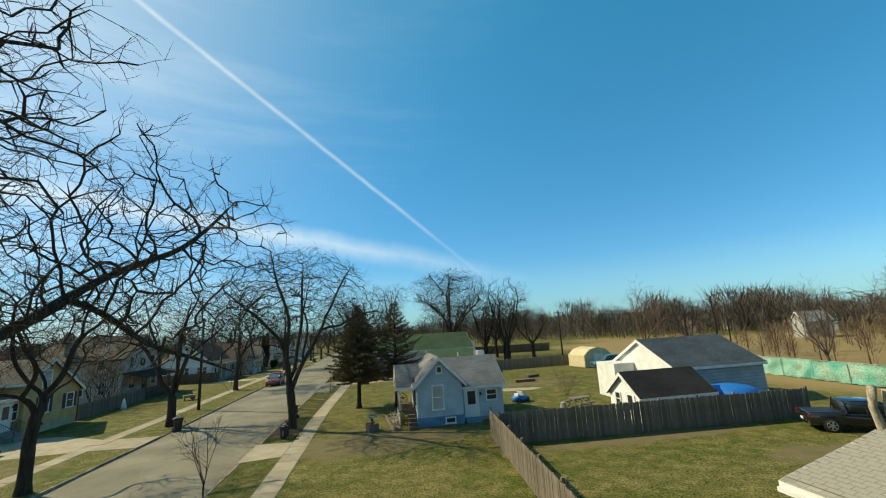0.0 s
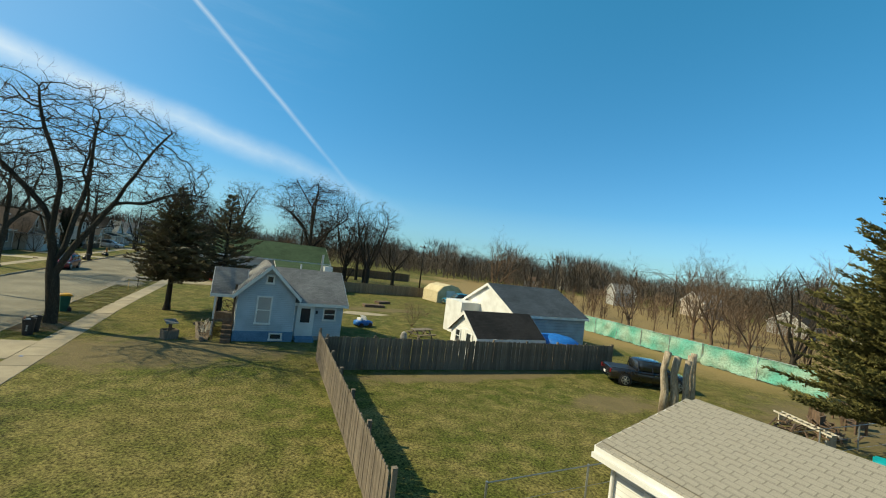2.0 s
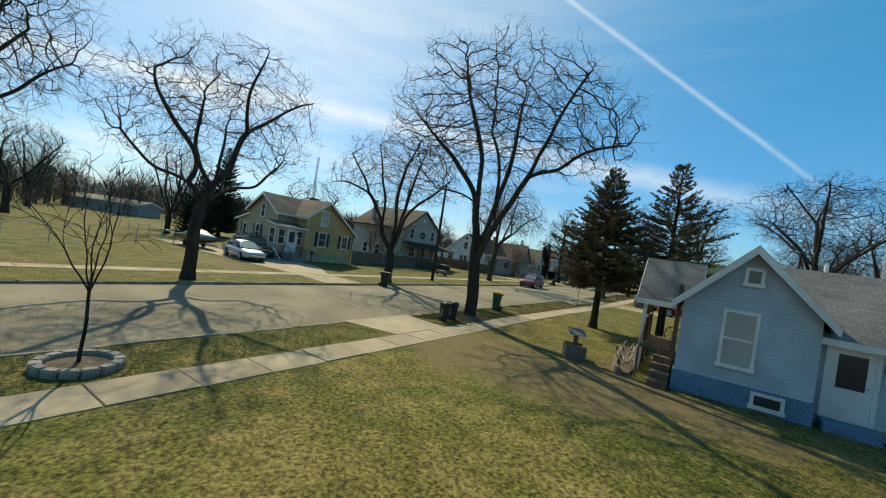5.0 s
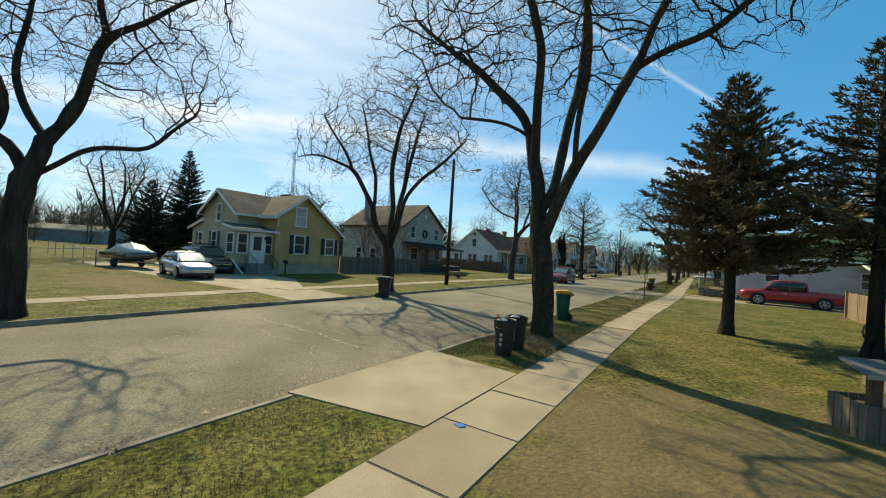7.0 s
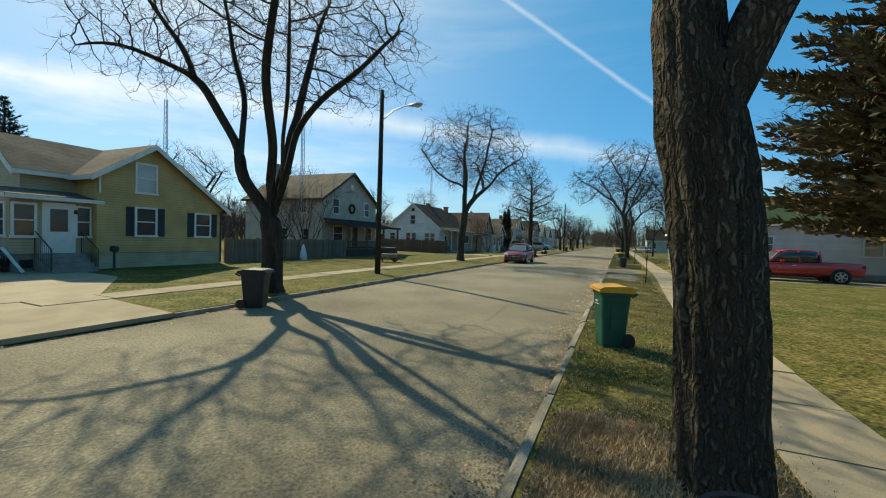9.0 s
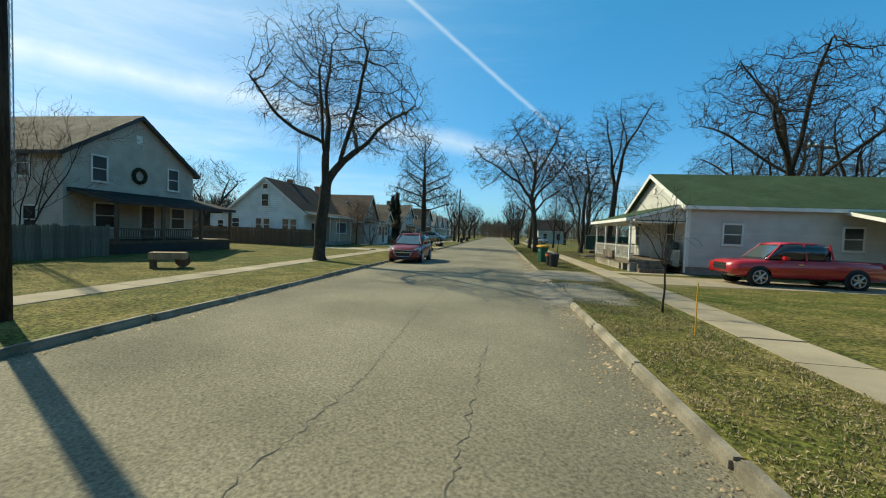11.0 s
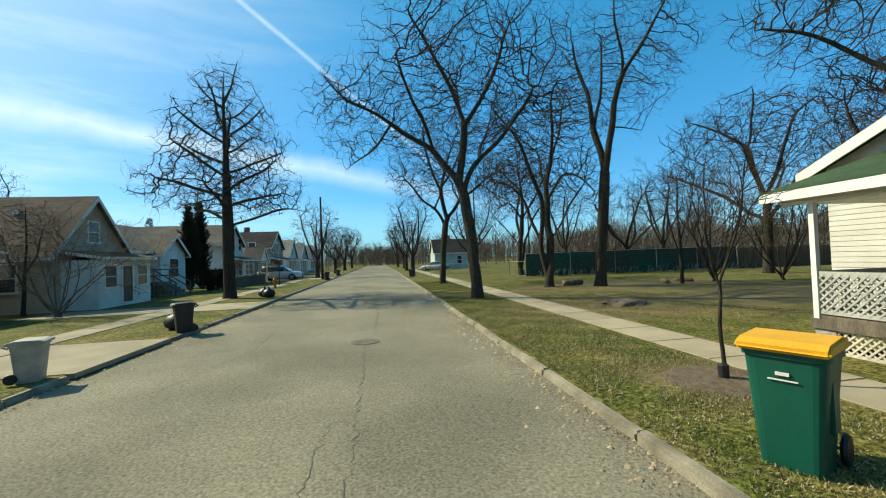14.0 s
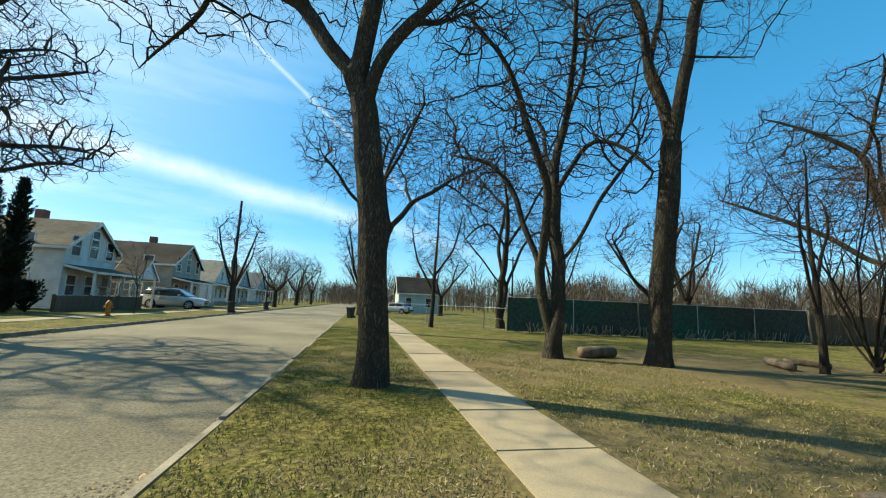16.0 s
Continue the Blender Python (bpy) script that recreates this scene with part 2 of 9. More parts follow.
WHITE = mat("white_paint", (0.74, 0.73, 0.69), (0.63, 0.61, 0.56), rough=0.55, scale=1.5, fine=25, bump=0.05, grain=0.06)
CREAM = siding("cream_vinyl_siding", (0.56, 0.54, 0.49))
CREAM_PLAIN = mat("cream_vinyl_board", (0.56, 0.54, 0.49), (0.48, 0.46, 0.41), rough=0.55, scale=1.2, fine=30, bump=0.05, grain=0.05, vary=0.05)
YELLOW = siding("ochre_siding", (0.58, 0.37, 0.14))
YELLOW_PALE = siding("pale_yellow_siding", (0.46, 0.37, 0.22))
LATTICE = mat("weathered_white_lattice", (0.43, 0.42, 0.38), (0.31, 0.3, 0.27), rough=0.7, scale=2.5, fine=25, bump=0.05, grain=0.12)
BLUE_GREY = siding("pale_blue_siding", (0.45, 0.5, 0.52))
BEIGE = siding("beige_siding", (0.52, 0.44, 0.35))
WHITE_BLUE = siding("blue_white_siding", (0.68, 0.73, 0.73), course=0.2)
TAN_SIDING = siding("tan_siding", (0.42, 0.35, 0.26))
WHITE_SIDING = siding("white_siding", (0.7, 0.69, 0.64))
GREY_SIDING = siding("grey_metal_cladding", (0.36, 0.4, 0.44), course=0.25)
MINT = siding("mint_siding", (0.5, 0.55, 0.47))
BLUE_BLOCK = mat("blue_painted_block", (0.13, 0.24, 0.36), (0.1, 0.19, 0.29), rough=0.8, scale=2, fine=25, bump=0.2)
BLOCK = mat("foundation_block", (0.3, 0.28, 0.25), rough=0.95, scale=2, fine=30, bump=0.3)
ROOF_GREY = shingles("grey_shingles", (0.2, 0.2, 0.195), (0.14, 0.14, 0.14))
ROOF_LIGHT = shingles("light_shingles", (0.35, 0.315, 0.25), (0.27, 0.245, 0.2))
ROOF_DARK = shingles("dark_shingles", (0.04, 0.036, 0.033), (0.026, 0.025, 0.024))
ROOF_BROWN = shingles("brown_shingles", (0.17, 0.115, 0.08), (0.12, 0.085, 0.06))
ROOF_GREEN = shingles("green_shingles", (0.056, 0.090, 0.045), (0.041, 0.068, 0.034))
ROOF_BLUE = shingles("slate_blue_shingles", (0.075, 0.090, 0.105), (0.056, 0.068, 0.079))
ROOF_TAUPE = shingles("taupe_shingles", (0.165, 0.138, 0.105), (0.12, 0.102, 0.082))
GLASS = mat("window_glass", (0.022, 0.026, 0.03), (0.035, 0.04, 0.045), rough=0.1, scale=0.8, bump=0.0, spec=0.8, grain=0.02)
BLIND = mat("window_blind_behind_glass", (0.42, 0.43, 0.42), (0.3, 0.31, 0.31), rough=0.12, scale=0.6, bump=0.0, spec=0.7, coat=0.5, grain=0.05)
BLACK = mat("black_plastic", (0.02, 0.02, 0.022), rough=0.5, scale=3, bump=0.08, grain=0.15)
RUBBER = mat("tyre_rubber", (0.018, 0.018, 0.018), rough=0.85, scale=8, bump=0.15)
DARK = mat("dark_paint", (0.03, 0.03, 0.032), rough=0.5, scale=2, bump=0.05)
PALE_BOARD = mat("pale_boards", (0.5, 0.45, 0.36), (0.38, 0.34, 0.27), rough=0.85, scale=2.5, fine=40, bump=0.2, stretch=(3, 3, 0.4), vary=0.15, grain=0.2)
STEEL = mat("galvanised_steel", (0.45, 0.46, 0.47), (0.36, 0.37, 0.38), rough=0.45, scale=5, metal=0.85, bump=0.05)
ALLOY = mat("alloy_wheel", (0.6, 0.6, 0.6), rough=0.3, scale=5, metal=0.9, bump=0.0, grain=0.05)
CHROME = mat("chrome", (0.75, 0.75, 0.75), rough=0.15, scale=5, metal=1.0, bump=0.0, grain=0.03)
PAINT_RED = mat("dark_red_car_paint", (0.2, 0.009, 0.012), (0.16, 0.008, 0.011), rough=0.35, scale=1.2, bump=0.0, coat=0.5, grain=0.05)
PAINT_BRIGHT_RED = mat("red_truck_paint", (0.46, 0.014, 0.018), (0.38, 0.012, 0.016), rough=0.3, scale=1.2, bump=0.0, coat=1.0, grain=0.05)
PAINT_SILVER = mat("silver_car_paint", (0.55, 0.56, 0.57), (0.45, 0.46, 0.47), rough=0.3, scale=1.2, metal=0.4, bump=0.0, coat=1.0, grain=0.05)
PAINT_BLACK = mat("black_car_paint", (0.015, 0.014, 0.016), rough=0.25, scale=1.2, bump=0.0, coat=1.0, grain=0.1)
PAINT_TEAL = mat("teal_truck_paint", (0.02, 0.16, 0.24), rough=0.4, scale=1.2, bump=0.0, coat=0.6, grain=0.1)
LAMP_GLASS = mat("headlight_lens", (0.6, 0.62, 0.65), rough=0.12, scale=9, bump=0.0, spec=0.8, coat=1.0, grain=0.1)
TAIL = mat("tail_lamp_lens", (0.28, 0.01, 0.012), rough=0.15, scale=9, bump=0.0, coat=1.0, grain=0.1)
CART_GREEN = mat("green_plastic", (0.006, 0.085, 0.055), (0.005, 0.07, 0.046), rough=0.5, scale=2.5, fine=80, bump=0.08, grain=0.12)
CART_YELLOW = mat("yellow_plastic", (0.72, 0.36, 0.015), (0.62, 0.31, 0.015), rough=0.5, scale=2.5, fine=80, bump=0.08, grain=0.1)
ORANGE = mat("orange_plastic", (0.7, 0.16, 0.01), rough=0.5, scale=3, bump=0.05, grain=0.1)
TAN_PLASTIC = mat("tan_plastic", (0.42, 0.38, 0.31), rough=0.6, scale=3, bump=0.08, grain=0.1)
BAG_WHITE = mat("white_bin_bag", (0.62, 0.62, 0.62), rough=0.4, scale=9, bump=0.5, grain=0.15)
BLUE_TARP = mat("blue_tarp", (0.02, 0.16, 0.5), (0.016, 0.12, 0.4), rough=0.5, scale=3, bump=0.4)
GREEN_TARP = mat("sea_green_tarp", (0.1, 0.36, 0.27), (0.3, 0.42, 0.32), rough=0.7, scale=0.5, fine=9, bump=0.6, world_space=True, bump_dist=0.15)
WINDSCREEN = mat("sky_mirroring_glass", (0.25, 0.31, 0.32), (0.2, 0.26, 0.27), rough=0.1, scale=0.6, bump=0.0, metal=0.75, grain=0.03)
GREEN_SCREEN = mat("dark_green_windscreen", (0.018, 0.085, 0.055), (0.05, 0.058, 0.05), rough=0.8, scale=0.16, fine=6, bump=0.3, world_space=True)
GREEN_HOOD = mat("grey_green_enamel", (0.07, 0.1, 0.09), rough=0.5, scale=3, bump=0.05)
TEAL = mat("turquoise_plastic", (0.01, 0.33, 0.36), rough=0.45, scale=3, bump=0.05, grain=0.08)
CANVAS = mat("tan_canvas", (0.6, 0.5, 0.3), (0.5, 0.41, 0.24), rough=0.8, scale=1.5, bump=0.2)
BRICK = mat("red_brick", (0.28, 0.12, 0.08), (0.2, 0.09, 0.06), rough=0.9, scale=4, fine=30, bump=0.4, vary=0.15)
HYDRANT = mat("orange_hydrant_paint", (0.55, 0.2, 0.02), rough=0.5, scale=6, bump=0.1)
LOGWOOD = mat("dead_wood", (0.18, 0.14, 0.1), (0.09, 0.07, 0.05), rough=0.95, scale=4, fine=30, bump=0.7, world_space=True, bump_dist=0.04)
STONE = mat("grey_stone", (0.33, 0.31, 0.27), (0.22, 0.2, 0.175), rough=0.95, scale=4, fine=30, bump=0.6)
IRON = mat("cast_iron", (0.15, 0.135, 0.105), (0.1, 0.09, 0.07), rough=0.8, scale=6, metal=0.2, bump=0.3)
MULCH = mat("mulch", (0.13, 0.085, 0.05), (0.2, 0.15, 0.1), rough=0.95, scale=9, fine=50, bump=1.0, bump_dist=0.05)
BLADE = mat("grass_blades", (0.110, 0.140, 0.028), (0.202, 0.189, 0.062), rough=0.8, scale=0.7, fine=30, bump=0.0, spec=0.15, world_space=True)
BLADE_DRY = mat("dry_grass_litter", (0.42, 0.33, 0.21), (0.27, 0.205, 0.13), rough=0.9, scale=1.5, fine=30, bump=0.0, spec=0.1, world_space=True)



def plated(name, col, dark, size=11.0):
    """Old bark: upright plates parted by deep dark furrows."""
    m = mat(name, col, tuple(c * 0.6 for c in col), rough=0.95, scale=4.0, fine=45, bump=0.0, stretch=(1, 1, 0.3), spec=0.12, world_space=True, detail=8, grain=0.3)
    t = m.node_tree
    p = t.nodes["Principled BSDF"]
    pos = t.nodes.new("ShaderNodeNewGeometry").outputs["Position"]
    mp = t.nodes.new("ShaderNodeMapping")
    mp.inputs["Scale"].default_value = (1, 1, 0.13)
    warp = t.nodes.new("ShaderNodeTexNoise")
    warp.inputs["Scale"].default_value, warp.inputs["Detail"].default_value = 6.0, 4.0
    t.links.new(pos, warp.inputs["Vector"])
    sc = t.nodes.new("ShaderNodeVectorMath")
    sc.operation = "MULTIPLY_ADD"
    sc.inputs[1].default_value = (0.16, 0.16, 0.2)
    t.links.new(warp.outputs["Color"], sc.inputs[0])
    t.links.new(pos, sc.inputs[2])
    t.links.new(sc.outputs[0], mp.inputs["Vector"])
    vo = t.nodes.new("ShaderNodeTexVoronoi")
    vo.feature = "DISTANCE_TO_EDGE"
    vo.inputs["Scale"].default_value = size
    t.links.new(mp.outputs[0], vo.inputs["Vector"])
    rg = t.nodes.new("ShaderNodeMapRange")
    rg.interpolation_type = "SMOOTHSTEP"
    rg.inputs["From Min"].default_value, rg.inputs["From Max"].default_value = 0.0, 0.3
    t.links.new(vo.outputs["Distance"], rg.inputs["Value"])
    src = p.inputs["Base Color"].links[0].from_socket
    mx = t.nodes.new("ShaderNodeMix")
    mx.data_type = "RGBA"
    mx.inputs["A"].default_value = (*dark, 1)
    t.links.new(rg.outputs[0], mx.inputs["Factor"])
    t.links.new(src, mx.inputs["B"])
    t.links.new(mx.outputs["Result"], p.inputs["Base Color"])
    add = t.nodes.new("ShaderNodeMath")
    add.operation = "MULTIPLY_ADD"
    add.inputs[1].default_value = 0.5
    t.links.new(warp.outputs[0], add.inputs[0])
    t.links.new(rg.outputs[0], add.inputs[2])
    b = t.nodes.new("ShaderNodeBump")
    b.inputs["Strength"].default_value, b.inputs["Distance"].default_value = 1.0, 0.035
    t.links.new(add.outputs[0], b.inputs["Height"])
    t.links.new(b.outputs[0], p.inputs["Normal"])
    return m


BARK_PLATE = plated("plated_bark", (0.135, 0.117, 0.086), (0.05, 0.043, 0.034), 24.0)

# the road's coarse stones: pale and dark aggregate laid over its tone
t = ASPHALT.node_tree
ap = t.nodes["Principled BSDF"]
asrc = ap.inputs["Base Color"].links[0].from_socket
apos = t.nodes.new("ShaderNodeNewGeometry").outputs["Position"]
agg = t.nodes.new("ShaderNodeTexNoise")
agg.inputs["Scale"].default_value, agg.inputs["Detail"].default_value, agg.inputs["Roughness"].default_value = 70.0, 3.0, 0.75
t.links.new(apos, agg.inputs["Vector"])
agg_r = t.nodes.new("ShaderNodeMapRange")
for key_, v_ in (("From Min", 0.38), ("From Max", 0.62), ("To Min", 0.7), ("To Max", 1.25)):
    agg_r.inputs[key_].default_value = v_
t.links.new(agg.outputs[0], agg_r.inputs["Value"])
worn = t.nodes.new("ShaderNodeTexNoise")
worn.inputs["Scale"].default_value, worn.inputs["Detail"].default_value = 0.3, 5.0
t.links.new(apos, worn.inputs["Vector"])
worn_r = t.nodes.new("ShaderNodeMapRange")
for key_, v_ in (("From Min", 0.42), ("From Max", 0.6), ("To Min", 0.15), ("To Max", 1.0)):
    worn_r.inputs[key_].default_value = v_
t.links.new(worn.outputs[0], worn_r.inputs["Value"])
agg_m = t.nodes.new("ShaderNodeMix")
agg_m.data_type = "FLOAT"
agg_m.inputs[2].default_value = 1.0
t.links.new(worn_r.outputs[0], agg_m.inputs[0])
t.links.new(agg_r.outputs[0], agg_m.inputs[3])
ahs = t.nodes.new("ShaderNodeHueSaturation")
t.links.new(asrc, ahs.inputs["Color"])
t.links.new(agg_m.outputs[0], ahs.inputs["Value"])
t.links.new(ahs.outputs[0], ap.inputs["Base Color"])
abump = ap.inputs["Normal"].links[0].from_node
t.links.new(agg_m.outputs[0], abump.inputs["Height"])
abump.inputs["Distance"].default_value = 0.0035

# grass, with worn earth and gravel where wheels and feet have been
GRASS = mat("lawn", (0.066, 0.078, 0.013), (0.106, 0.095, 0.026), rough=0.95, scale=0.22, fine=16, bump=0.6, spec=0.12, world_space=True, detail=12, bump_dist=0.05, grain=0.45)
t = GRASS.node_tree
gp = t.nodes["Principled BSDF"]
gsrc = gp.inputs["Base Color"].links[0].from_socket
gpos = t.nodes.new("ShaderNodeNewGeometry").outputs["Position"]
gturn = t.nodes.new("ShaderNodeMapping")
gturn.inputs["Rotation"].default_value = (0.62, 0.47, 0.83)
t.links.new(gpos, gturn.inputs["Vector"])
gnv = gturn.outputs[0]
gn = t.nodes.new("ShaderNodeTexNoise")
gn.inputs["Scale"].default_value, gn.inputs["Detail"].default_value = 0.9, 8.0
t.links.new(gnv, gn.inputs["Vector"])
fieldn = t.nodes.new("ShaderNodeTexNoise")
fieldn.inputs["Scale"].default_value, fieldn.inputs["Detail"].default_value = 0.045, 5.0
t.links.new(gnv, fieldn.inputs["Vector"])


def gmath(op, a, b):
    n = t.nodes.new("ShaderNodeMath")
    n.operation = op
    for i, s in enumerate((a, b)):
        if isinstance(s, (int, float)):
            n.inputs[i].default_value = s
        else:
            t.links.new(s, n.inputs[i])
    return n.outputs[0]


clump = t.nodes.new("ShaderNodeTexNoise")
clump.inputs["Scale"].default_value, clump.inputs["Detail"].default_value, clump.inputs["Roughness"].default_value = 12.0, 6.0, 0.75
t.links.new(gnv, clump.inputs["Vector"])
clump_r = t.nodes.new("ShaderNodeMapRange")
for key_, v_ in (("From Min", 0.38), ("From Max", 0.62), ("To Min", 0.25), ("To Max", 1.8)):
    clump_r.inputs[key_].default_value = v_
t.links.new(clump.outputs[0], clump_r.inputs["Value"])
straw = t.nodes.new("ShaderNodeTexNoise")
straw.inputs["Scale"].default_value, straw.inputs["Detail"].default_value = 1.3, 7.0
t.links.new(gnv, straw.inputs["Vector"])
straw_r = t.nodes.new("ShaderNodeMapRange")
straw_r.inputs["From Min"].default_value, straw_r.inputs["From Max"].default_value, straw_r.inputs["To Max"].default_value = 0.42, 0.68, 0.68
t.links.new(straw.outputs[0], straw_r.inputs["Value"])
gmx = t.nodes.new("ShaderNodeMix")
gmx.data_type = "RGBA"
gmx.inputs["B"].default_value = (0.2, 0.158, 0.058, 1)
t.links.new(straw_r.outputs[0], gmx.inputs["Factor"])
t.links.new(gsrc, gmx.inputs["A"])
ghs = t.nodes.new("ShaderNodeHueSaturation")
t.links.new(gmx.outputs["Result"], ghs.inputs["Color"])
t.links.new(clump_r.outputs[0], ghs.inputs["Value"])
gsrc = ghs.outputs[0]


dvm = t.nodes.new("ShaderNodeVectorMath")
dvm.operation = "SUBTRACT"
dvm.inputs[1].default_value = (92, 30, 0)
t.links.new(gpos, dvm.inputs[0])
dsc = t.nodes.new("ShaderNodeVectorMath")
dsc.operation = "MULTIPLY"
dsc.inputs[1].default_value = (1 / 38, 1 / 75, 0)
t.links.new(dvm.outputs[0], dsc.inputs[0])
dln = t.nodes.new("ShaderNodeVectorMath")
dln.operation = "LENGTH"
t.links.new(dsc.outputs[0], dln.inputs[0])
dry = gmath("MINIMUM", gmath("MAXIMUM", gmath("MULTIPLY", gmath("SUBTRACT", gmath("ADD", 0.75, fieldn.outputs[0]), dln.outputs["Value"]), 4.0), 0.0), 0.85)
gdry = t.nodes.new("ShaderNodeMix")
gdry.data_type = "RGBA"
gdry.inputs["B"].default_value = (0.27, 0.19, 0.085, 1)
t.links.new(dry, gdry.inputs["Factor"])
t.links.new(gsrc, gdry.inputs["A"])
gsrc = gdry.outputs["Result"]
mask = None
WORN = [(11.4, 13.1, 4.5, 3.1), (14.5, 13.2, 4.0, 1.7), (5.7, 18.6, 0.9, 1.6), (8.6, 44.8, 5.2, 2.4), (10.5, 64.5, 4.5, 3.4), (27.5, 7.6, 7.0, 0.9),
        (14.0, 71.5, 9.0, 3.5), (33.0, 2.5, 2.6, 1.2), (-13.0, 14.8, 4.5, 1.6), (7.0, 56.2, 1.2, 1.2), (47.0, -3.0, 8.0, 4.0), (30.0, 31.0, 5.0, 1.4), (20.5, 64.0, 10.0, 4.5)]
for cx, cy, rx, ry in WORN:
    vm = t.nodes.new("ShaderNodeVectorMath")
    vm.operation = "SUBTRACT"
    vm.inputs[1].default_value = (cx, cy, 0)
    t.links.new(gpos, vm.inputs[0])
    vs = t.nodes.new("ShaderNodeVectorMath")
    vs.operation = "MULTIPLY"
    vs.inputs[1].default_value = (1 / rx, 1 / ry, 0)
    t.links.new(vm.outputs[0], vs.inputs[0])
    ln = t.nodes.new("ShaderNodeVectorMath")
    ln.operation = "LENGTH"
    t.links.new(vs.outputs[0], ln.inputs[0])
    one = gmath("SUBTRACT", 1.25, ln.outputs["Value"])
    mask = one if mask is None else gmath("MAXIMUM", mask, one)
mask = gmath("MAXIMUM", gmath("ADD", mask, gmath("MULTIPLY", gmath("SUBTRACT", gn.outputs[0], 0.5), 2.2)), 0.0)
mask = gmath("MINIMUM", gmath("MULTIPLY", mask, 1.3), 0.75)
earth = t.nodes.new("ShaderNodeMix")
earth.data_type = "RGBA"
t.links.new(mask, earth.inputs["Factor"])
t.links.new(gsrc, earth.inputs["A"])
dirt = t.nodes.new("ShaderNodeMix")
dirt.data_type = "RGBA"
dirt.inputs["A"].default_value, dirt.inputs["B"].default_value = (0.2, 0.15, 0.085, 1), (0.13, 0.1, 0.052, 1)
t.links.new(gn.outputs[0], dirt.inputs["Factor"])
t.links.new(dirt.outputs["Result"], earth.inputs["B"])
t.links.new(earth.outputs["Result"], gp.inputs["Base Color"])


# ---- building helpers ----
class Geo:
    """Vertices and faces, gathered and then made one mesh."""

    def __init__(self):
        self.v, self.f, self.uv = [], [], {}

    def quad(self, a, b, c, d):
        n = len(self.v)
        self.v += [tuple(a), tuple(b), tuple(c), tuple(d)]
        self.f.append((n, n + 1, n + 2, n + 3))
        return self

    def box(self, x0, x1, y0, y1, z0, z1):
        n = len(self.v)
        self.v += [(x0, y0, z0), (x1, y0, z0), (x1, y1, z0), (x0, y1, z0), (x0, y0, z1), (x1, y0, z1), (x1, y1, z1), (x0, y1, z1)]
        self.f += [(n, n + 3, n + 2, n + 1), (n + 4, n + 5, n + 6, n + 7), (n, n + 1, n + 5, n + 4), (n + 1, n + 2, n + 6, n + 5), (n + 2, n + 3, n + 7, n + 6), (n + 3, n, n + 4, n + 7)]
        return self

    def extrude(self, ring, way):
        """A closed solid from a flat ring of points, swept along way."""
        n, k = len(self.v), len(ring)
        w = Vector(way)
        self.v += [tuple(p) for p in ring] + [tuple(Vector(p) + w) for p in ring]
        self.f.append(tuple(range(n, n + k))[::-1])
        self.f.append(tuple(range(n + k, n + 2 * k)))
        for i in range(k):
            j = (i + 1) % k
            self.f.append((n + i, n + j, n + k + j, n + k + i))
        return self

    def tube(self, pts, rad, sides=6, wobble=None, cap=False):
        n0 = len(self.v)
        m = len(pts)
        for i in range(m):
            d = pts[min(i + 1, m - 1)] - pts[max(i - 1, 0)]
            if d.length < 1e-9:
                d = Vector((0, 0, 1))
            d.normalize()
            a = d.cross(Vector((0.31, 0.95, 0.05)))
            if a.length < 0.05:
                a = d.cross(Vector((1, 0, 0)))
            a.normalize()
            b = d.cross(a)
            p = pts[i]
            for k in range(sides):
                ang = 2 * math.pi * k / sides
                r = rad[i]
                if wobble:
                    r *= wobble(ang, p)
                c, s = math.cos(ang) * r, math.sin(ang) * r
                self.v.append((p.x + a.x * c + b.x * s, p.y + a.y * c + b.y * s, p.z + a.z * c + b.z * s))
        for i in range(m - 1):
            o = n0 + i * sides
            for k in range(sides):
                l = (k + 1) % sides
                self.f.append((o + k, o + sides + k, o + sides + l, o + l))
        if cap:
            self.f.append(tuple(range(n0, n0 + sides)))
            self.f.append(tuple(range(n0 + (m - 1) * sides, n0 + m * sides))[::-1])
        return self

    def rod(self, a, b, r, sides=8, r2=None):
        return self.tube([Vector(a), Vector(b)], [r, r if r2 is None else r2], sides, cap=True)

    def lathe(self, prof, sides=20, at=(0, 0, 0), axis="z", caps=True):
        n0 = len(self.v)
        for r, h in prof:
            for k in range(sides):
                ang = 2 * math.pi * k / sides
                c, s = r * math.cos(ang), r * math.sin(ang)
                p = (c, s, h) if axis == "z" else ((h, c, s) if axis == "x" else (c, h, s))
                self.v.append((p[0] + at[0], p[1] + at[1], p[2] + at[2]))
        for i in range(len(prof) - 1):
            o = n0 + i * sides
            for k in range(sides):
                l = (k + 1) % sides
                self.f.append((o + k, o + l, o + sides + l, o + sides + k))
        if not caps:
            return self
        self.f.append(tuple(range(n0, n0 + sides))[::-1])
        self.f.append(tuple(range(n0 + (len(prof) - 1) * sides, n0 + len(prof) * sides)))
        return self

    def moved(self, m):
        self.v = [tuple(m @ Vector(p)) for p in self.v]
        return self


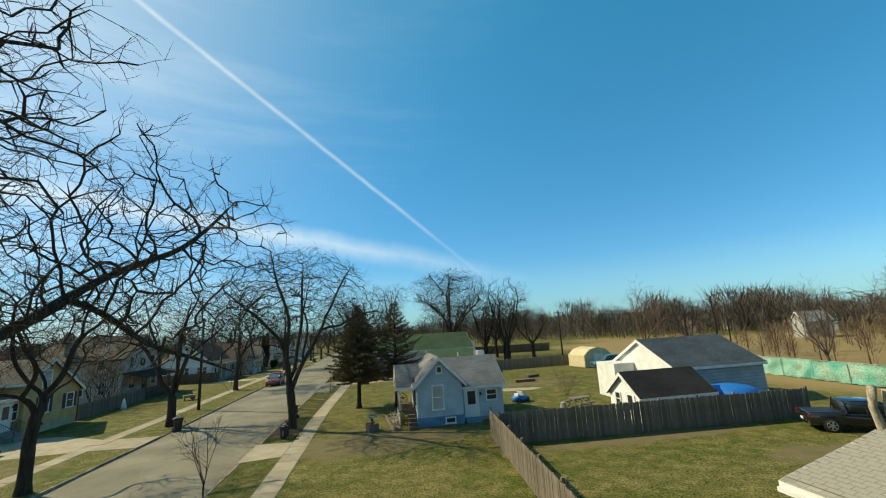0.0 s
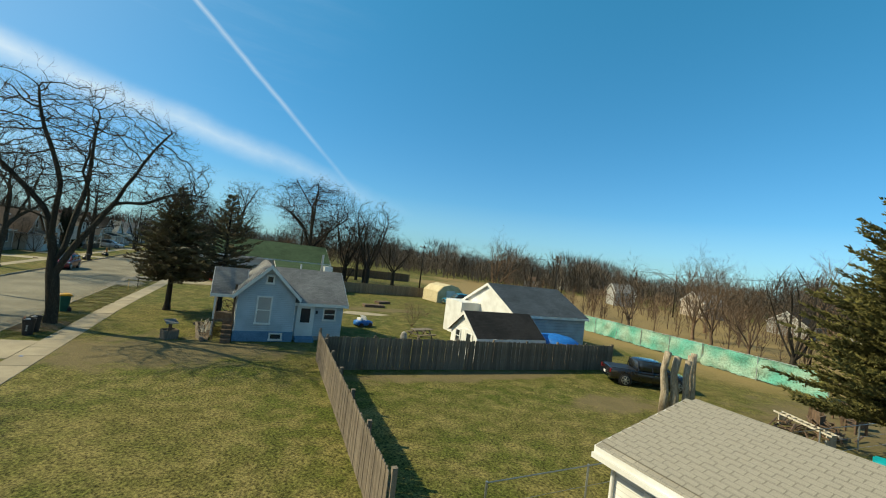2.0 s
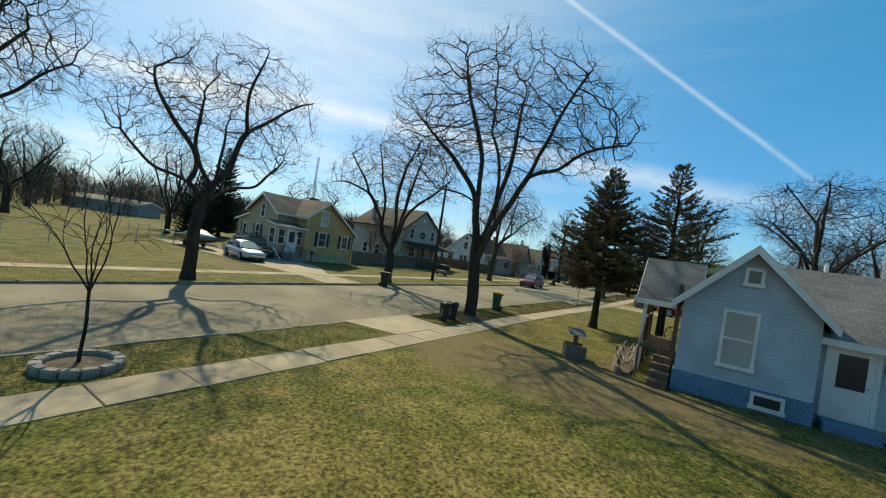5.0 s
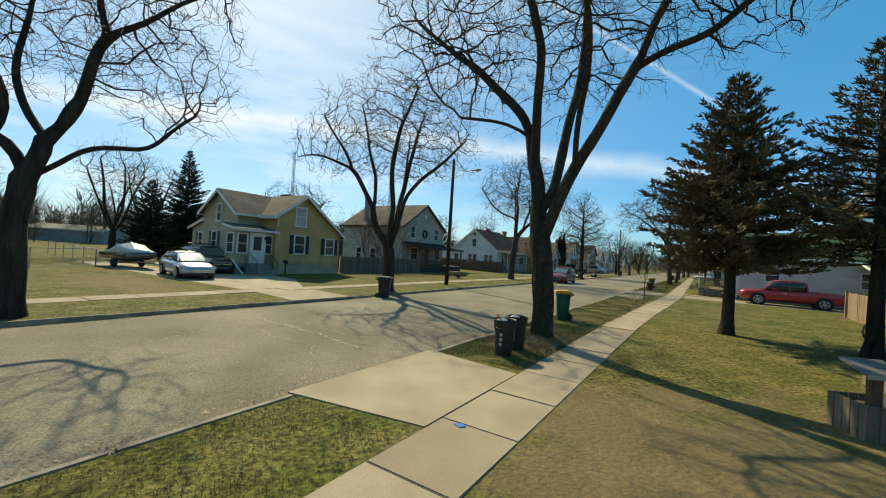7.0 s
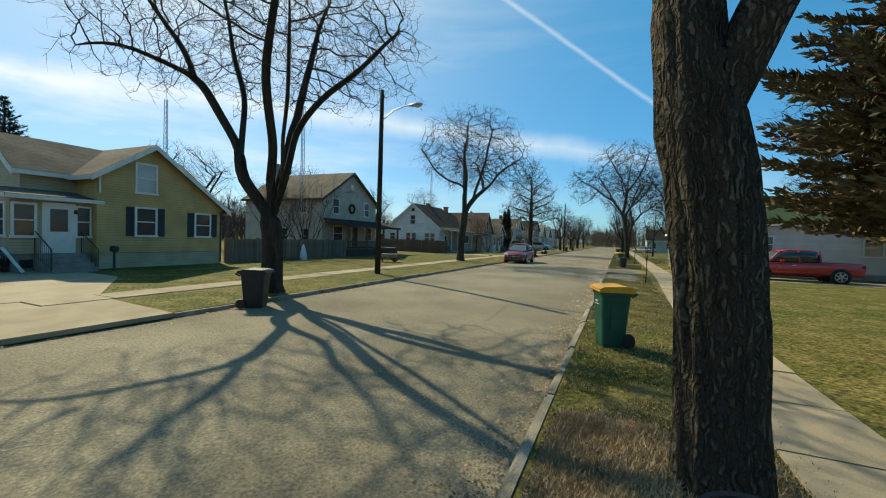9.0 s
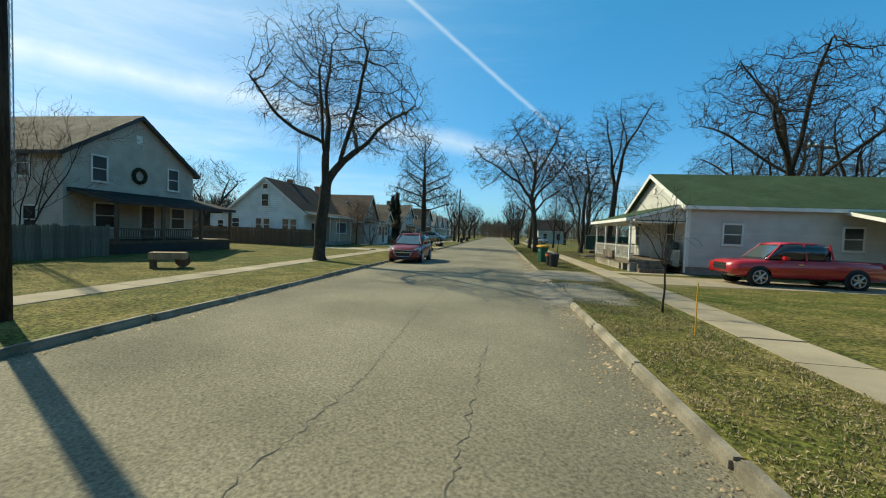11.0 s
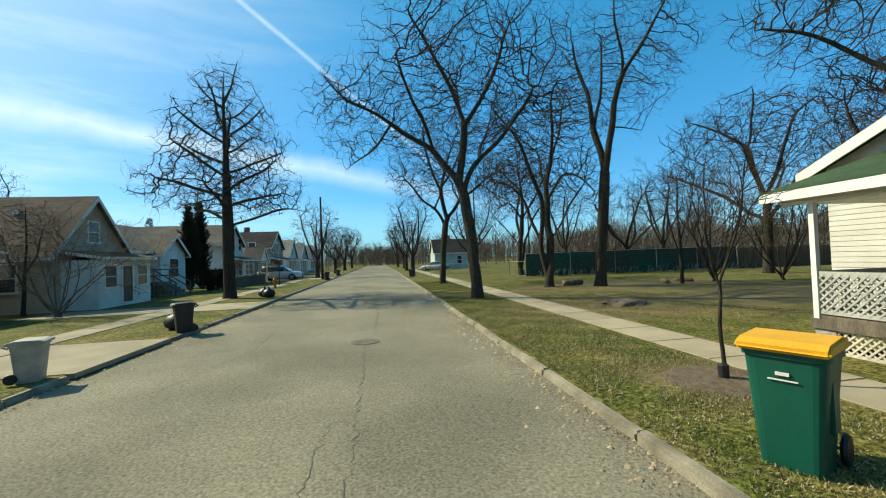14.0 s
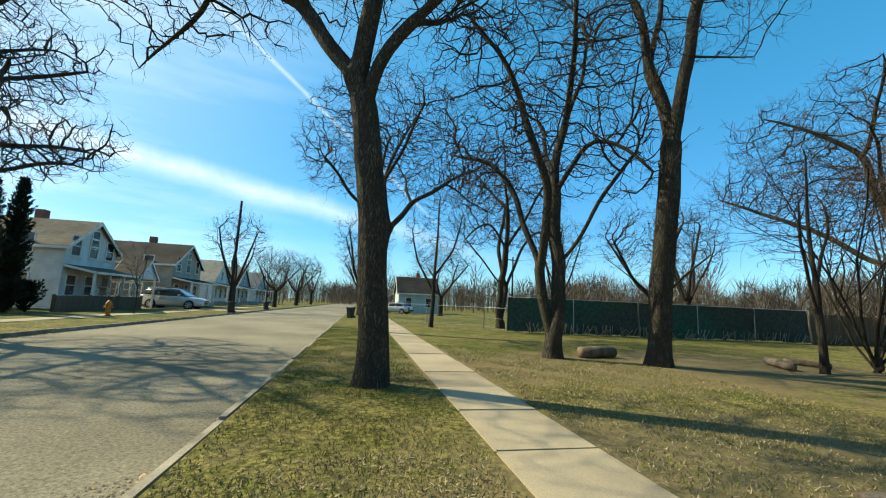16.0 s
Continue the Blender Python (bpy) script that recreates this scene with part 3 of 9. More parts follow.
def mesh_of(g, material, smooth=False, name="part", roof_uv=False, bevel=0.0):
    me = bpy.data.meshes.new(name)
    me.from_pydata(g.v, [], g.f)
    me.update()
    if bevel or not smooth:
        bm = bmesh.new()
        bm.from_mesh(me)
        bmesh.ops.recalc_face_normals(bm, faces=bm.faces)
        if bevel:
            bmesh.ops.bevel(bm, geom=[e for e in bm.edges if len(e.link_faces) == 2 and e.calc_face_angle(0) > 0.6], offset=bevel, segments=2, affect="EDGES", clamp_overlap=True)
        bm.to_mesh(me)
        bm.free()
    if roof_uv:
        lay = me.uv_layers.new(name="uv")
        for poly in me.polygons:
            n = poly.normal
            u = Vector((-n.y, n.x, 0))
            u = u.normalized() if u.length > 1e-4 else Vector((1, 0, 0))
            w = n.cross(u)
            for li in poly.loop_indices:
                co = me.vertices[me.loops[li].vertex_index].co
                lay.data[li].uv = (co.dot(u), co.dot(w))
    if smooth:
        me.polygons.foreach_set("use_smooth", [True] * len(me.polygons))
    me.materials.append(material)
    return me


def part(name, g, material, parent, label="", smooth=False, roof_uv=False, bevel=0.0, kind=""):
    ob = new(name, mesh_of(g, material, smooth, name, roof_uv, bevel) if isinstance(g, Geo) else g)
    ob.parent = parent
    return tagged(ob, label, kind=kind)


def thing(name, label, category, x=0, y=0, z=0, turn=0, group="", kind=""):
    ob = new(name)
    ob.empty_display_size = 0.2
    ob.matrix_world = pose(x, y, z, 0, 0, turn)
    return tagged(ob, label, category, group, kind)


def solo(name, g, material, label, category, at=(0, 0, 0), turn=0, group="", kind="", **kw):
    ob = new(name, mesh_of(g, material, name=name, **kw))
    ob.matrix_world = pose(*at, 0, 0, turn)
    return tagged(ob, label, category, group, kind)


def facing(origin, way):
    """Frame of a wall: x along it to the right as seen from outside, y up, z outwards along way (a compass letter pair)."""
    n = Vector({"s": (0, -1, 0), "n": (0, 1, 0), "e": (1, 0, 0), "w": (-1, 0, 0)}[way])
    u = Vector((0, 0, 1)).cross(n)
    return Matrix((u, (0, 0, 1), n)).transposed().to_4x4() if False else Matrix.Translation(origin) @ Matrix(((u.x, 0, n.x, 0), (u.y, 0, n.y, 0), (u.z, 1, n.z, 0), (0, 0, 0, 1)))


# ---- ground, road, kerbs, pavements ----
KE, KW = 4.5, -4.0
g = Geo()
xs = [(-1800, 0), (-300, 0), (-60, 0), (-30, 0.0), (-9, 0), (KW - 0.13, -0.01), (KW - 0.13, -0.3), (KE + 0.13, -0.3), (KE + 0.13, -0.01), (9, 0), (20, 0), (60, 0), (300, 0), (1800, 0)]
ys = [-1500, -300, -60] + [-30 + 3 * i for i in range(50)] + [160, 300, 800, 2500]
for y in ys:
    for x, z in xs:
        g.v.append((x, y, z + (0.05 * noise.noise(Vector((x * 0.11, y * 0.11, 0))) if abs(x) in (20, 30) else 0)))
k = len(xs)
for i in range(len(ys) - 1):
    for j in range(k - 1):
        g.f.append((i * k + j, i * k + j + 1, (i + 1) * k + j + 1, (i + 1) * k + j))
solo("ground", g, GRASS, "early spring lawn, olive green with straw-coloured patches", "ground", kind="structure")

g = Geo()
cols = [KW - 0.14, -2.2, 0.2, 2.6, KE + 0.14]
zz = [-0.125, -0.085, -0.065, -0.085, -0.125]
for y in (-400, -40, 0, 40, 80, 120, 300, 700):
    for x, z in zip(cols, zz):
        g.v.append((x, y, z))
for i in range(7):
    for j in range(4):
        g.f.append((i * 5 + j, i * 5 + j + 1, (i + 1) * 5 + j + 1, (i + 1) * 5 + j))
road = solo("road", g, ASPHALT, "old light grey asphalt street with cracks and patches", "road", kind="structure", smooth=True)


def ribbon(pts, width, z, seed):
    """A thin ragged strip on the road along the points."""
    r = random.Random(seed)
    gg = Geo()
    rows = []
    for a, b in zip(pts, pts[1:]):
        a, b = Vector(a), Vector(b)
        steps = max(2, int((b - a).length / 0.08))
        for i in range(steps):
            rows.append(a.lerp(b, i / steps))
    rows.append(Vector(pts[-1]))
    for i, p in enumerate(rows):
        d = (rows[min(i + 1, len(rows) - 1)] - rows[max(i - 1, 0)]).normalized()
        s = Vector((-d.y, d.x))
        q = p + s * r.uniform(-0.05, 0.05)
        w = width * r.uniform(0.2, 1.5)
        u = (q.x - 0.2) / 2.4
        zq = z + (-0.065 - 0.02 * abs(u) if abs(u) < 1 else -0.085 - 0.02 * (abs(u) - 1))
        gg.v += [(q.x - s.x * w, q.y - s.y * w, zq), (q.x + s.x * w, q.y + s.y * w, zq)]
    for i in range(len(rows) - 1):
        gg.f.append((2 * i, 2 * i + 1, 2 * i + 3, 2 * i + 2))
    return gg


for i, (pts, w, material) in enumerate([
        ([(1.4, 61.6), (1.5, 55), (1.25, 50), (1.35, 44)], 0.007, CRACK), ([(1.6, 62.6), (1.7, 66), (1.5, 72), (1.6, 82)], 0.008, CRACK),
        ([(2.4, 24), (2.2, 28), (2.35, 33)], 0.007, CRACK), ([(0.4, 26), (0.9, 31), (0.7, 36), (1.0, 43)], 0.007, CRACK),
        ([(-0.4, 11.0), (-0.9, 12.6), (0.2, 14.2), (-0.3, 15.6), (0.6, 16.6)], 0.012, PALE), ([(-1.9, 16.4), (-0.6, 17.4), (0.3, 18.6)], 0.011, PALE),
        ([(-2.8, 9.0), (-2.2, 11.2), (-0.5, 12.4)], 0.008, PALE), ([(-2.6, 14.0), (-0.8, 13.8), (0.5, 13.45), (2.1, 13.55), (3.3, 12.6)], 0.011, PALE), ([(-1.9, 14.72), (-0.9, 14.5), (-0.17, 14.56), (0.6, 14.42), (1.2, 14.5), (2.2, 14.3), (3.15, 14.16)], 0.026, PALE), ([(0.8, 15.1), (2.0, 14.9), (3.3, 15.3), (4.2, 15.2)], 0.009, PALE), ([(1.1, 47.5), (1.2, 50), (1.0, 53), (1.15, 56)], 0.006, CRACK), ([(-0.3, 49.0), (-0.6, 51.2), (-0.1, 53.5)], 0.005, CRACK), ([(-1.9, 58), (-1.2, 61), (-1.5, 65)], 0.006, CRACK), ([(-3, 40), (0, 40.3), (3.6, 39.9)], 0.012, CRACK)]):
    part("crack", ribbon(pts, w, 0.004, i), material, road)
solo("manhole_cover", Geo().lathe([(0.36, -0.085), (0.36, -0.066), (0.3, -0.062)], 28), IRON, "round cast iron manhole cover set in the asphalt", "manhole", at=(1.4, 61.0, 0), bevel=0.004)

KERB_MESH = mesh_of(Geo().box(0, 0.15, 0.006, 2.494, -0.3, 0.012), KERB, name="kerb_stone", bevel=0.035)


def kerb(name, x, spans):
    """Stones of up to 2.5 m laid end to end along each span."""
    ob = thing(name, "worn grey concrete kerb with open joints", "kerb", x, 0, 0, kind="structure")
    for y, end in spans:
        while y < end - 0.3:
            o = part("kerb_stone", KERB_MESH, None, ob)
            o.location = (random.uniform(-0.02, 0.012), y, random.uniform(-0.03, 0.004))
            o.rotation_euler = (random.uniform(-0.008, 0.008), 0, random.uniform(-0.008, 0.008))
            o.scale[1] = min(1.0, (end - y) / 2.5)
            y += 2.5
    return ob


kerb("kerb_east", KE, [(-26, 11.2), (14.9, 37.7), (42.35, 43.15), (47.3, 130)])
kerb("kerb_west", KW - 0.15, [(-26, 17.5), (20.6, 59.4), (63.1, 70.0), (73.2, 100.6), (104.2, 130)])


def walk_x(y):
    s = min(max((y - 22) / 26.0, 0), 1)
    return 6.72 + 0.72 * s * s * (3 - 2 * s)


SLAB = mesh_of(Geo().box(0, 1.12, 0.008, 1.492, -0.1, 0.0), CONCRETE, name="slab", bevel=0.012)


def pavement(name, xf, start, end, width=1.0):
    ob = thing(name, "pale concrete pavement of square slabs with open joints", "pavement", kind="structure")
    y = start
    while y < end:
        o = part("slab", SLAB, None, ob)
        o.location = (xf(y + 0.75), y, 0.014 + random.uniform(-0.006, 0.008))
        o.scale.x = width
        o.rotation_euler = (random.uniform(-0.004, 0.004), random.uniform(-0.004, 0.004), math.atan2(xf(y) - xf(y + 1.5), 1.5))
        y += 1.5
    return ob


pavement("pavement_east", walk_x, -24, 128)
pavement("pavement_west", lambda y: -8.2, -24, 128)


def flat(name, ring, label, material=CONCRETE, z=0.012, category="driveway"):
    return solo(name, Geo().extrude([(x, y, z - 0.1) for x, y in ring], (0, 0, 0.1)), material, label, category, kind="structure")


flat("driveway_apron_1", [(4.42, 11.2), (6.7, 11.6), (6.7, 14.7), (4.42, 15.0)], "pale concrete driveway apron between road and pavement", z=0.01)
flat("driveway_apron_2", [(-4.0, 17.5), (-4.0, 20.6), (-7.06, 20.9), (-7.06, 17.8)], "pale concrete driveway apron", z=0.008)
flat("driveway_1", [(-8.22, 17.9), (-8.22, 21.2), (-12.5, 23.8), (-19, 24.2), (-29, 22.0), (-29, 17.2), (-14, 17.4)], "long pale concrete driveway beside the yellow house", z=0.011)
flat("driveway_2", [(-4.0, 59.5), (-4.0, 63.0), (-7.06, 63.0), (-7.06, 59.5)], "pale concrete driveway apron", z=0.008)
flat("driveway_3", [(-8.22, 59.6), (-8.22, 62.8), (-20, 62.6), (-20, 59.8)], "pale concrete driveway strip", z=0.01)
flat("driveway_4", [(-4.0, 70.0), (-4.0, 73.2), (-7.06, 73.2), (-7.06, 70.0)], "pale concrete driveway apron", z=0.008)
flat("driveway_5", [(-8.22, 70.2), (-8.22, 73), (-13.5, 73), (-13.5, 70.2)], "pale concrete front walk", z=0.01)
flat("driveway_7", [(-4.0, 100.6), (-4.0, 104.2), (-14.0, 104.2), (-14.0, 100.6)], "pale concrete driveway between the houses", z=0.016)
flat("driveway_6", [(8.7, 43.4), (8.7, 46.8), (24, 47.4), (24, 43.6)], "pale gravel and concrete driveway under the red pickup", z=0.006)
flat("front_walk", [(8.6, 47.9), (8.6, 48.9), (12.6, 49.0), (12.6, 48.0)], "pale concrete walk to the porch steps", z=0.01)
flat("patio_slab", [(24.4, 27.6), (25.4, 28.9), (27.5, 28.6), (29.6, 27.6), (28.2, 26.8), (25.5, 26.9)], "bare concrete slab in the back yard", z=0.02)


def apron(start, end, inner, seed):
    """Uneven dirt rising from the road's edge to the verge."""
    gg = Geo()
    r = random.Random(seed)
    for i in range(25):
        for j in range(9):
            u, w = j / 8, i / 24
            x = 3.3 + 0.5 * abs(2 * w - 1) + (inner - 3.3 - 0.9 * abs(2 * w - 1)) * u + 0.18 * math.sin(7 * w * seed)
            base = -0.15 if x < 4.62 else -0.03
            h = -0.112 + 0.128 * min(1, max(0, (x - 3.6) / 0.98)) ** 1.2 + r.uniform(-0.006, 0.012)
            rim = min(1.0, 5.0 * min(w, 1 - w)) * min(1.0, 6.0 * min(u, 1 - u))
            gg.v.append((x, start + (end - start) * w + r.uniform(-0.05, 0.05), base + (h - base) * rim ** 0.5))
    for i in range(24):
        for j in range(8):
            gg.f.append((i * 9 + j, i * 9 + j + 1, i * 9 + j + 10, i * 9 + j + 9))
    solo("gravel_apron", gg, GRAVEL, "worn dirt and gravel sloping from the road where the kerb is gone", "driveway", kind="structure", smooth=True)


apron(43.0, 47.7, 7.5, 12)
apron(37.3, 42.5, 6.9, 13)
solo("blue_mark", Geo().extrude([(6.96, 11.9, 0.014), (7.08, 11.86, 0.014), (7.13, 11.94, 0.014), (7.02, 12.0, 0.014)], (0, 0, 0.007)), BLUE_TARP, "sprayed blue survey mark on the pavement", "paint mark")


# ---- trees ----
def rand_dir(r):
    while True:
        v = Vector((r.uniform(-1, 1), r.uniform(-1, 1), r.uniform(-1, 1)))
        if 0.05 < v.length < 1:
            return v.normalized()


def grow(seed, height, girth, fork, sway=0.05, limbs=4, spread=0.55, kids=(6, 6, 5, 4), sides=10):
    """A bare shrub or young tree: trunk and limbs in one Geo, twigs in another."""
    r = random.Random(seed)
    wood, twigs = Geo(), Geo()
    wob = (0.05, 0.22, 0.33, 0.38, 0.4, 0.42)
    trop = (0.0, 0.1, 0.07, 0.03, 0.0, 0.0)
    nseg = (8, 7, 5, 4, 3, 2)
    ratio = (1, 0.62, 0.55, 0.52, 0.5)
    sds = (sides, max(6, sides // 2), 5, 4, 3, 3)

    def branch(p, d, length, rad, lev):
        n = nseg[lev]
        pts, rads, dirs = [p], [rad], [d]
        for i in range(n):
            d = (d + rand_dir(r) * wob[lev] + Vector((0, 0, trop[lev]))).normalized()
            p = p + d * (length / n)
            pts.append(p)
            dirs.append(d)
            f = (i + 1) / n
            rads.append(rad * (1 - 0.72 * f) if lev else rad * (1 - 0.3 * f))
        if lev >= 4:
            rads[-1] *= 0.4
        (wood if lev <= 2 else twigs).tube(pts, rads, sds[lev])
        if lev >= 5 or lev > len(kids):
            return pts, rads, dirs
        if lev:
            for c in range(kids[lev - 1]):
                f = 0.28 + 0.72 * (c + r.uniform(0.1, 0.9)) / kids[lev - 1]
                i = min(int(f * n), n - 1)
                q = pts[i].lerp(pts[i + 1], f * n - i) if f * n - i <= 1 else pts[-1]
                axis = dirs[i + 1].cross(rand_dir(r))
                if axis.length < 0.1:
                    continue
                turn = Matrix.Rotation(r.uniform(0.45, 0.95) * (1 if f < 0.95 else 0.5), 3, axis.normalized())
                branch(q, (turn @ dirs[i + 1]).normalized(), length * ratio[lev] * (1.12 - 0.5 * f) * r.uniform(0.8, 1.25), max(rads[i] * 0.62, 0.0078), lev + 1)
        return pts, rads, dirs

    base = Vector((0, 0, -0.15))
    tip = Vector((0, 0, fork))
    n = 8
    pts = [base.lerp(tip, i / n) + Vector((math.sin(i * 0.9 + seed) * sway, math.cos(i * 1.3 + seed) * sway, 0)) * min(1, i) for i in range(n + 1)]
    rads = [girth * (1.0 - 0.22 * i / n + 0.34 * math.exp(-i / n * 9)) for i in range(n + 1)]
    wood.tube(pts, rads, sides)
    top_r = rads[-1]
    reach = height - fork
    for c in range(limbs):
        a = 2 * math.pi * c / limbs + r.uniform(-0.35, 0.35) + seed
        s = spread * r.uniform(0.75, 1.2)
        d = Vector((math.cos(a) * s, math.sin(a) * s, 1)).normalized()
        branch(pts[-1] - Vector((0, 0, 0.25 * r.random())), d, reach * r.uniform(0.85, 1.05) / max(d.z, 0.7) * 0.86, top_r * r.uniform(0.55, 0.72), 1)
    return wood, twigs


TREES = {}


def colony(seed, girth, limbs, crowns, points=1500, step=0.3, reach=2.2, kill=0.42, twig=0.0068, twigs=1, lift=0.05, gnarl=0.25, droop=0.0, sides=14, furrow=0.0, flare=0.45, length=0.5, tip=1.45):
    """A bare tree: given main limbs, from which boughs grow towards points strewn through the crown; trunk and limbs in one Geo, twigs in another.
    limbs: lines of (across, depth, height), each starting on an earlier one; crowns: egg shapes (middle, half sizes)."""
    r = np.random.default_rng(seed)
    pos, par = [np.array([0.0, 0.0, -0.15])], [-1]
    for k_, line in enumerate(limbs):
        at = 0 if k_ == 0 else int(np.argmin([np.sum((p - line[0]) ** 2) for p in pos]))
        for q in line[0 if k_ == 0 else 1:]:
            q = np.array(q, float)
            n_ = max(1, int(np.linalg.norm(q - pos[at]) / step))
            a_ = pos[at]
            side = r.normal(0, 1, 3) * (0.025 if k_ == 0 else 0.09)
            for i in range(n_):
                f = (i + 1) / n_
                pos.append(a_ + (q - a_) * f + side * math.sin(math.pi * f) + r.normal(0, 0.012 if k_ == 0 else 0.03, 3))
                par.append(at)
                at = len(pos) - 1
    for turn_ in range(3):
        # round off the bends between the given points
        lead = {}
        for i in range(len(pos) - 1, 0, -1):
            lead[par[i]] = i
        pos = [p if i < 2 or i not in lead else 0.5 * p + 0.25 * (pos[par[i]] + pos[lead[i]]) for i, p in enumerate(pos)]
    size = np.array([c[3] * c[4] * c[5] for c in crowns]) ** 0.8
    pick = r.choice(len(crowns), points, p=size / size.sum())
    way = r.normal(0, 1, (points, 3))
    way /= np.linalg.norm(way, axis=1)[:, None]
    cc = np.array(crowns, float)[pick]
    goal = cc[:, :3] + way * cc[:, 3:] * r.random(points)[:, None] ** 0.42 * r.uniform(0.86, 1.14, (points, 1))
    goal = goal[goal[:, 2] > 2.2]
    P = np.array(pos)
    near = np.argmin(((goal[:, None] - P[None]) ** 2).sum(2), 1)
    dist = np.linalg.norm(goal - P[near], axis=1)
    kids = {}
    for i, p_ in enumerate(par):
        kids.setdefault(p_, []).append(i)
    alive = np.ones(len(goal), bool)
    for turn_ in range(160):
        alive &= dist > kill
        use = alive & (dist < (reach if turn_ < 60 else reach * 2))
        if not use.any():
            break
        nodes = np.unique(near[use])
        fresh = []
        for nd in nodes:
            w = goal[use & (near == nd)] - pos[nd]
            w = (w / np.linalg.norm(w, axis=1)[:, None]).sum(0)
            w = w / (np.linalg.norm(w) + 1e-9) + r.normal(0, gnarl, 3) + (0, 0, lift)
            new_ = pos[nd] + step * w / np.linalg.norm(w)
            if any(np.sum((new_ - pos[c_]) ** 2) < (0.45 * step) ** 2 for c_ in kids.get(nd, ())) or len(kids.get(nd, ())) > 3:
                alive[use & (near == nd)] &= r.random((use & (near == nd)).sum()) > 0.35
                continue
            pos.append(new_)
            par.append(int(nd))
            kids.setdefault(int(nd), []).append(len(pos) - 1)
            fresh.append(len(pos) - 1)
        if not fresh:
            continue
        F = np.array([pos[i] for i in fresh])
        dd = np.sqrt(((goal[:, None] - F[None]) ** 2).sum(2))
        j = dd.argmin(1)
        better = dd[np.arange(len(goal)), j] < dist
        near[better], dist[better] = np.array(fresh)[j[better]], dd[np.arange(len(goal)), j][better]
    n = len(pos)
    load = np.zeros(n)
    for i in range(n - 1, -1, -1):
        if not kids.get(i):
            load[i] = 1.0
        if par[i] >= 0:
            load[par[i]] += load[i]
    rad = girth * (load / load[0]) ** (math.log(girth / (tip * twig)) / math.log(load[0]))
    for i in range(1, n):
        rad[i] = min(rad[i], rad[par[i]])
    V = [Vector(p) for p in pos]
    run = np.zeros(n)
    for i in range(1, n):
        run[i] = run[par[i]] + np.linalg.norm(pos[i] - pos[par[i]])
    top = run.max()
    rad *= 1 - 0.16 * np.clip((run - 0.25 * top) / (0.4 * top), 0, 1) * (load > 30)
    for i in range(n):
        rad[i] *= 1 + flare * math.exp(-max(V[i].z + 0.1, 0) * 2.6)
    wood, fine = Geo(), Geo()
    ridge = None
    if furrow:
        def ridge(ang, p):
            u = Vector((math.cos(ang) * 3.2, math.sin(ang) * 3.2, p.z * 0.5))
            return 1.0 + furrow * (abs(noise.noise(u * 1.7)) * 1.6 - 0.35) + 0.06 * noise.noise(Vector((math.cos(ang), math.sin(ang), p.z * 0.7)))
    todo = [(0, None)]
    while todo:
        i, base = todo.pop()
        pts, rads = ([] if base is None else [V[base]]), ([] if base is None else [min(rad[base], rad[i] * 1.25)])
        while True:
            pts.append(V[i])
            rads.append(rad[i])
            k_ = sorted(kids.get(i, ()), key=lambda c_: -load[c_])
            todo += [(c_, i) for c_ in k_[1:]]
            if not k_:
                break
            i = k_[0]
        big_ = rads[min(1, len(rads) - 1)]
        if len(pts) < 2:
            continue
        rads[-1] *= 0.5
        if big_ > 0.035:
            wood.tube(pts, rads, sides if base is None else 9 if big_ > 0.12 else 6, wobble=ridge if big_ > 0.12 else None)
        else:
            fine.tube(pts, rads, 4 if big_ > 0.014 else 3)
    rr = random.Random(seed)

    def sprig(p, d0, ln, thick, more):
        d1 = (d0 * rr.uniform(0.3, 1.0) + rand_dir(rr) * 0.8 + Vector((0, 0, 0.2 - droop))).normalized()
        m_ = p + d1 * ln * 0.5
        e_ = m_ + (d1 + rand_dir(rr) * 0.5 + Vector((0, 0, 0.12 - 1.6 * droop))).normalized() * ln * 0.5
        fine.tube([p, m_, e_], [thick, thick * 0.75, thick * 0.35], 3)
        for c_ in range(more):
            sprig(m_ if c_ % 2 else m_.lerp(e_, 0.5), d1, ln * rr.uniform(0.45, 0.75), thick * 0.7, 0)
    for i in range(1, n):
        if rad[i] > 0.05 or V[i].z < 2.2:
            continue
        d0 = (V[i] - V[par[i]]).normalized()
        for c_ in range(twigs):
            sprig(V[i], d0, length * rr.uniform(0.6, 1.5), twig, 2)
    return wood, fine


def tree_kind(key, bark=BARK, twig=TWIG, **kw):
    wood, twigs = grow(**kw)
    TREES[key] = (mesh_of(wood, bark, smooth=True, name="trunk"), mesh_of(twigs, twig, smooth=True, name="crown"))


def colony_kind(key, bark=BARK, fine=TWIG, **kw):
    wood, twigs = colony(**kw)
    TREES[key] = (mesh_of(wood, bark, smooth=True, name="trunk"), mesh_of(twigs, fine, smooth=True, name="crown"))


def tree(key, x, y, turn=0, size=1.0, label="", name="bare_tree", group="street trees"):
    ob = thing(name, label or "bare leafless tree with dark furrowed bark", "tree", x, y, 0, turn, group)
    for nm, me in zip(("trunk", "crown"), TREES[key]):
        o = part(nm, me, None, ob)
    ob.scale = (size, size, size)
    return ob


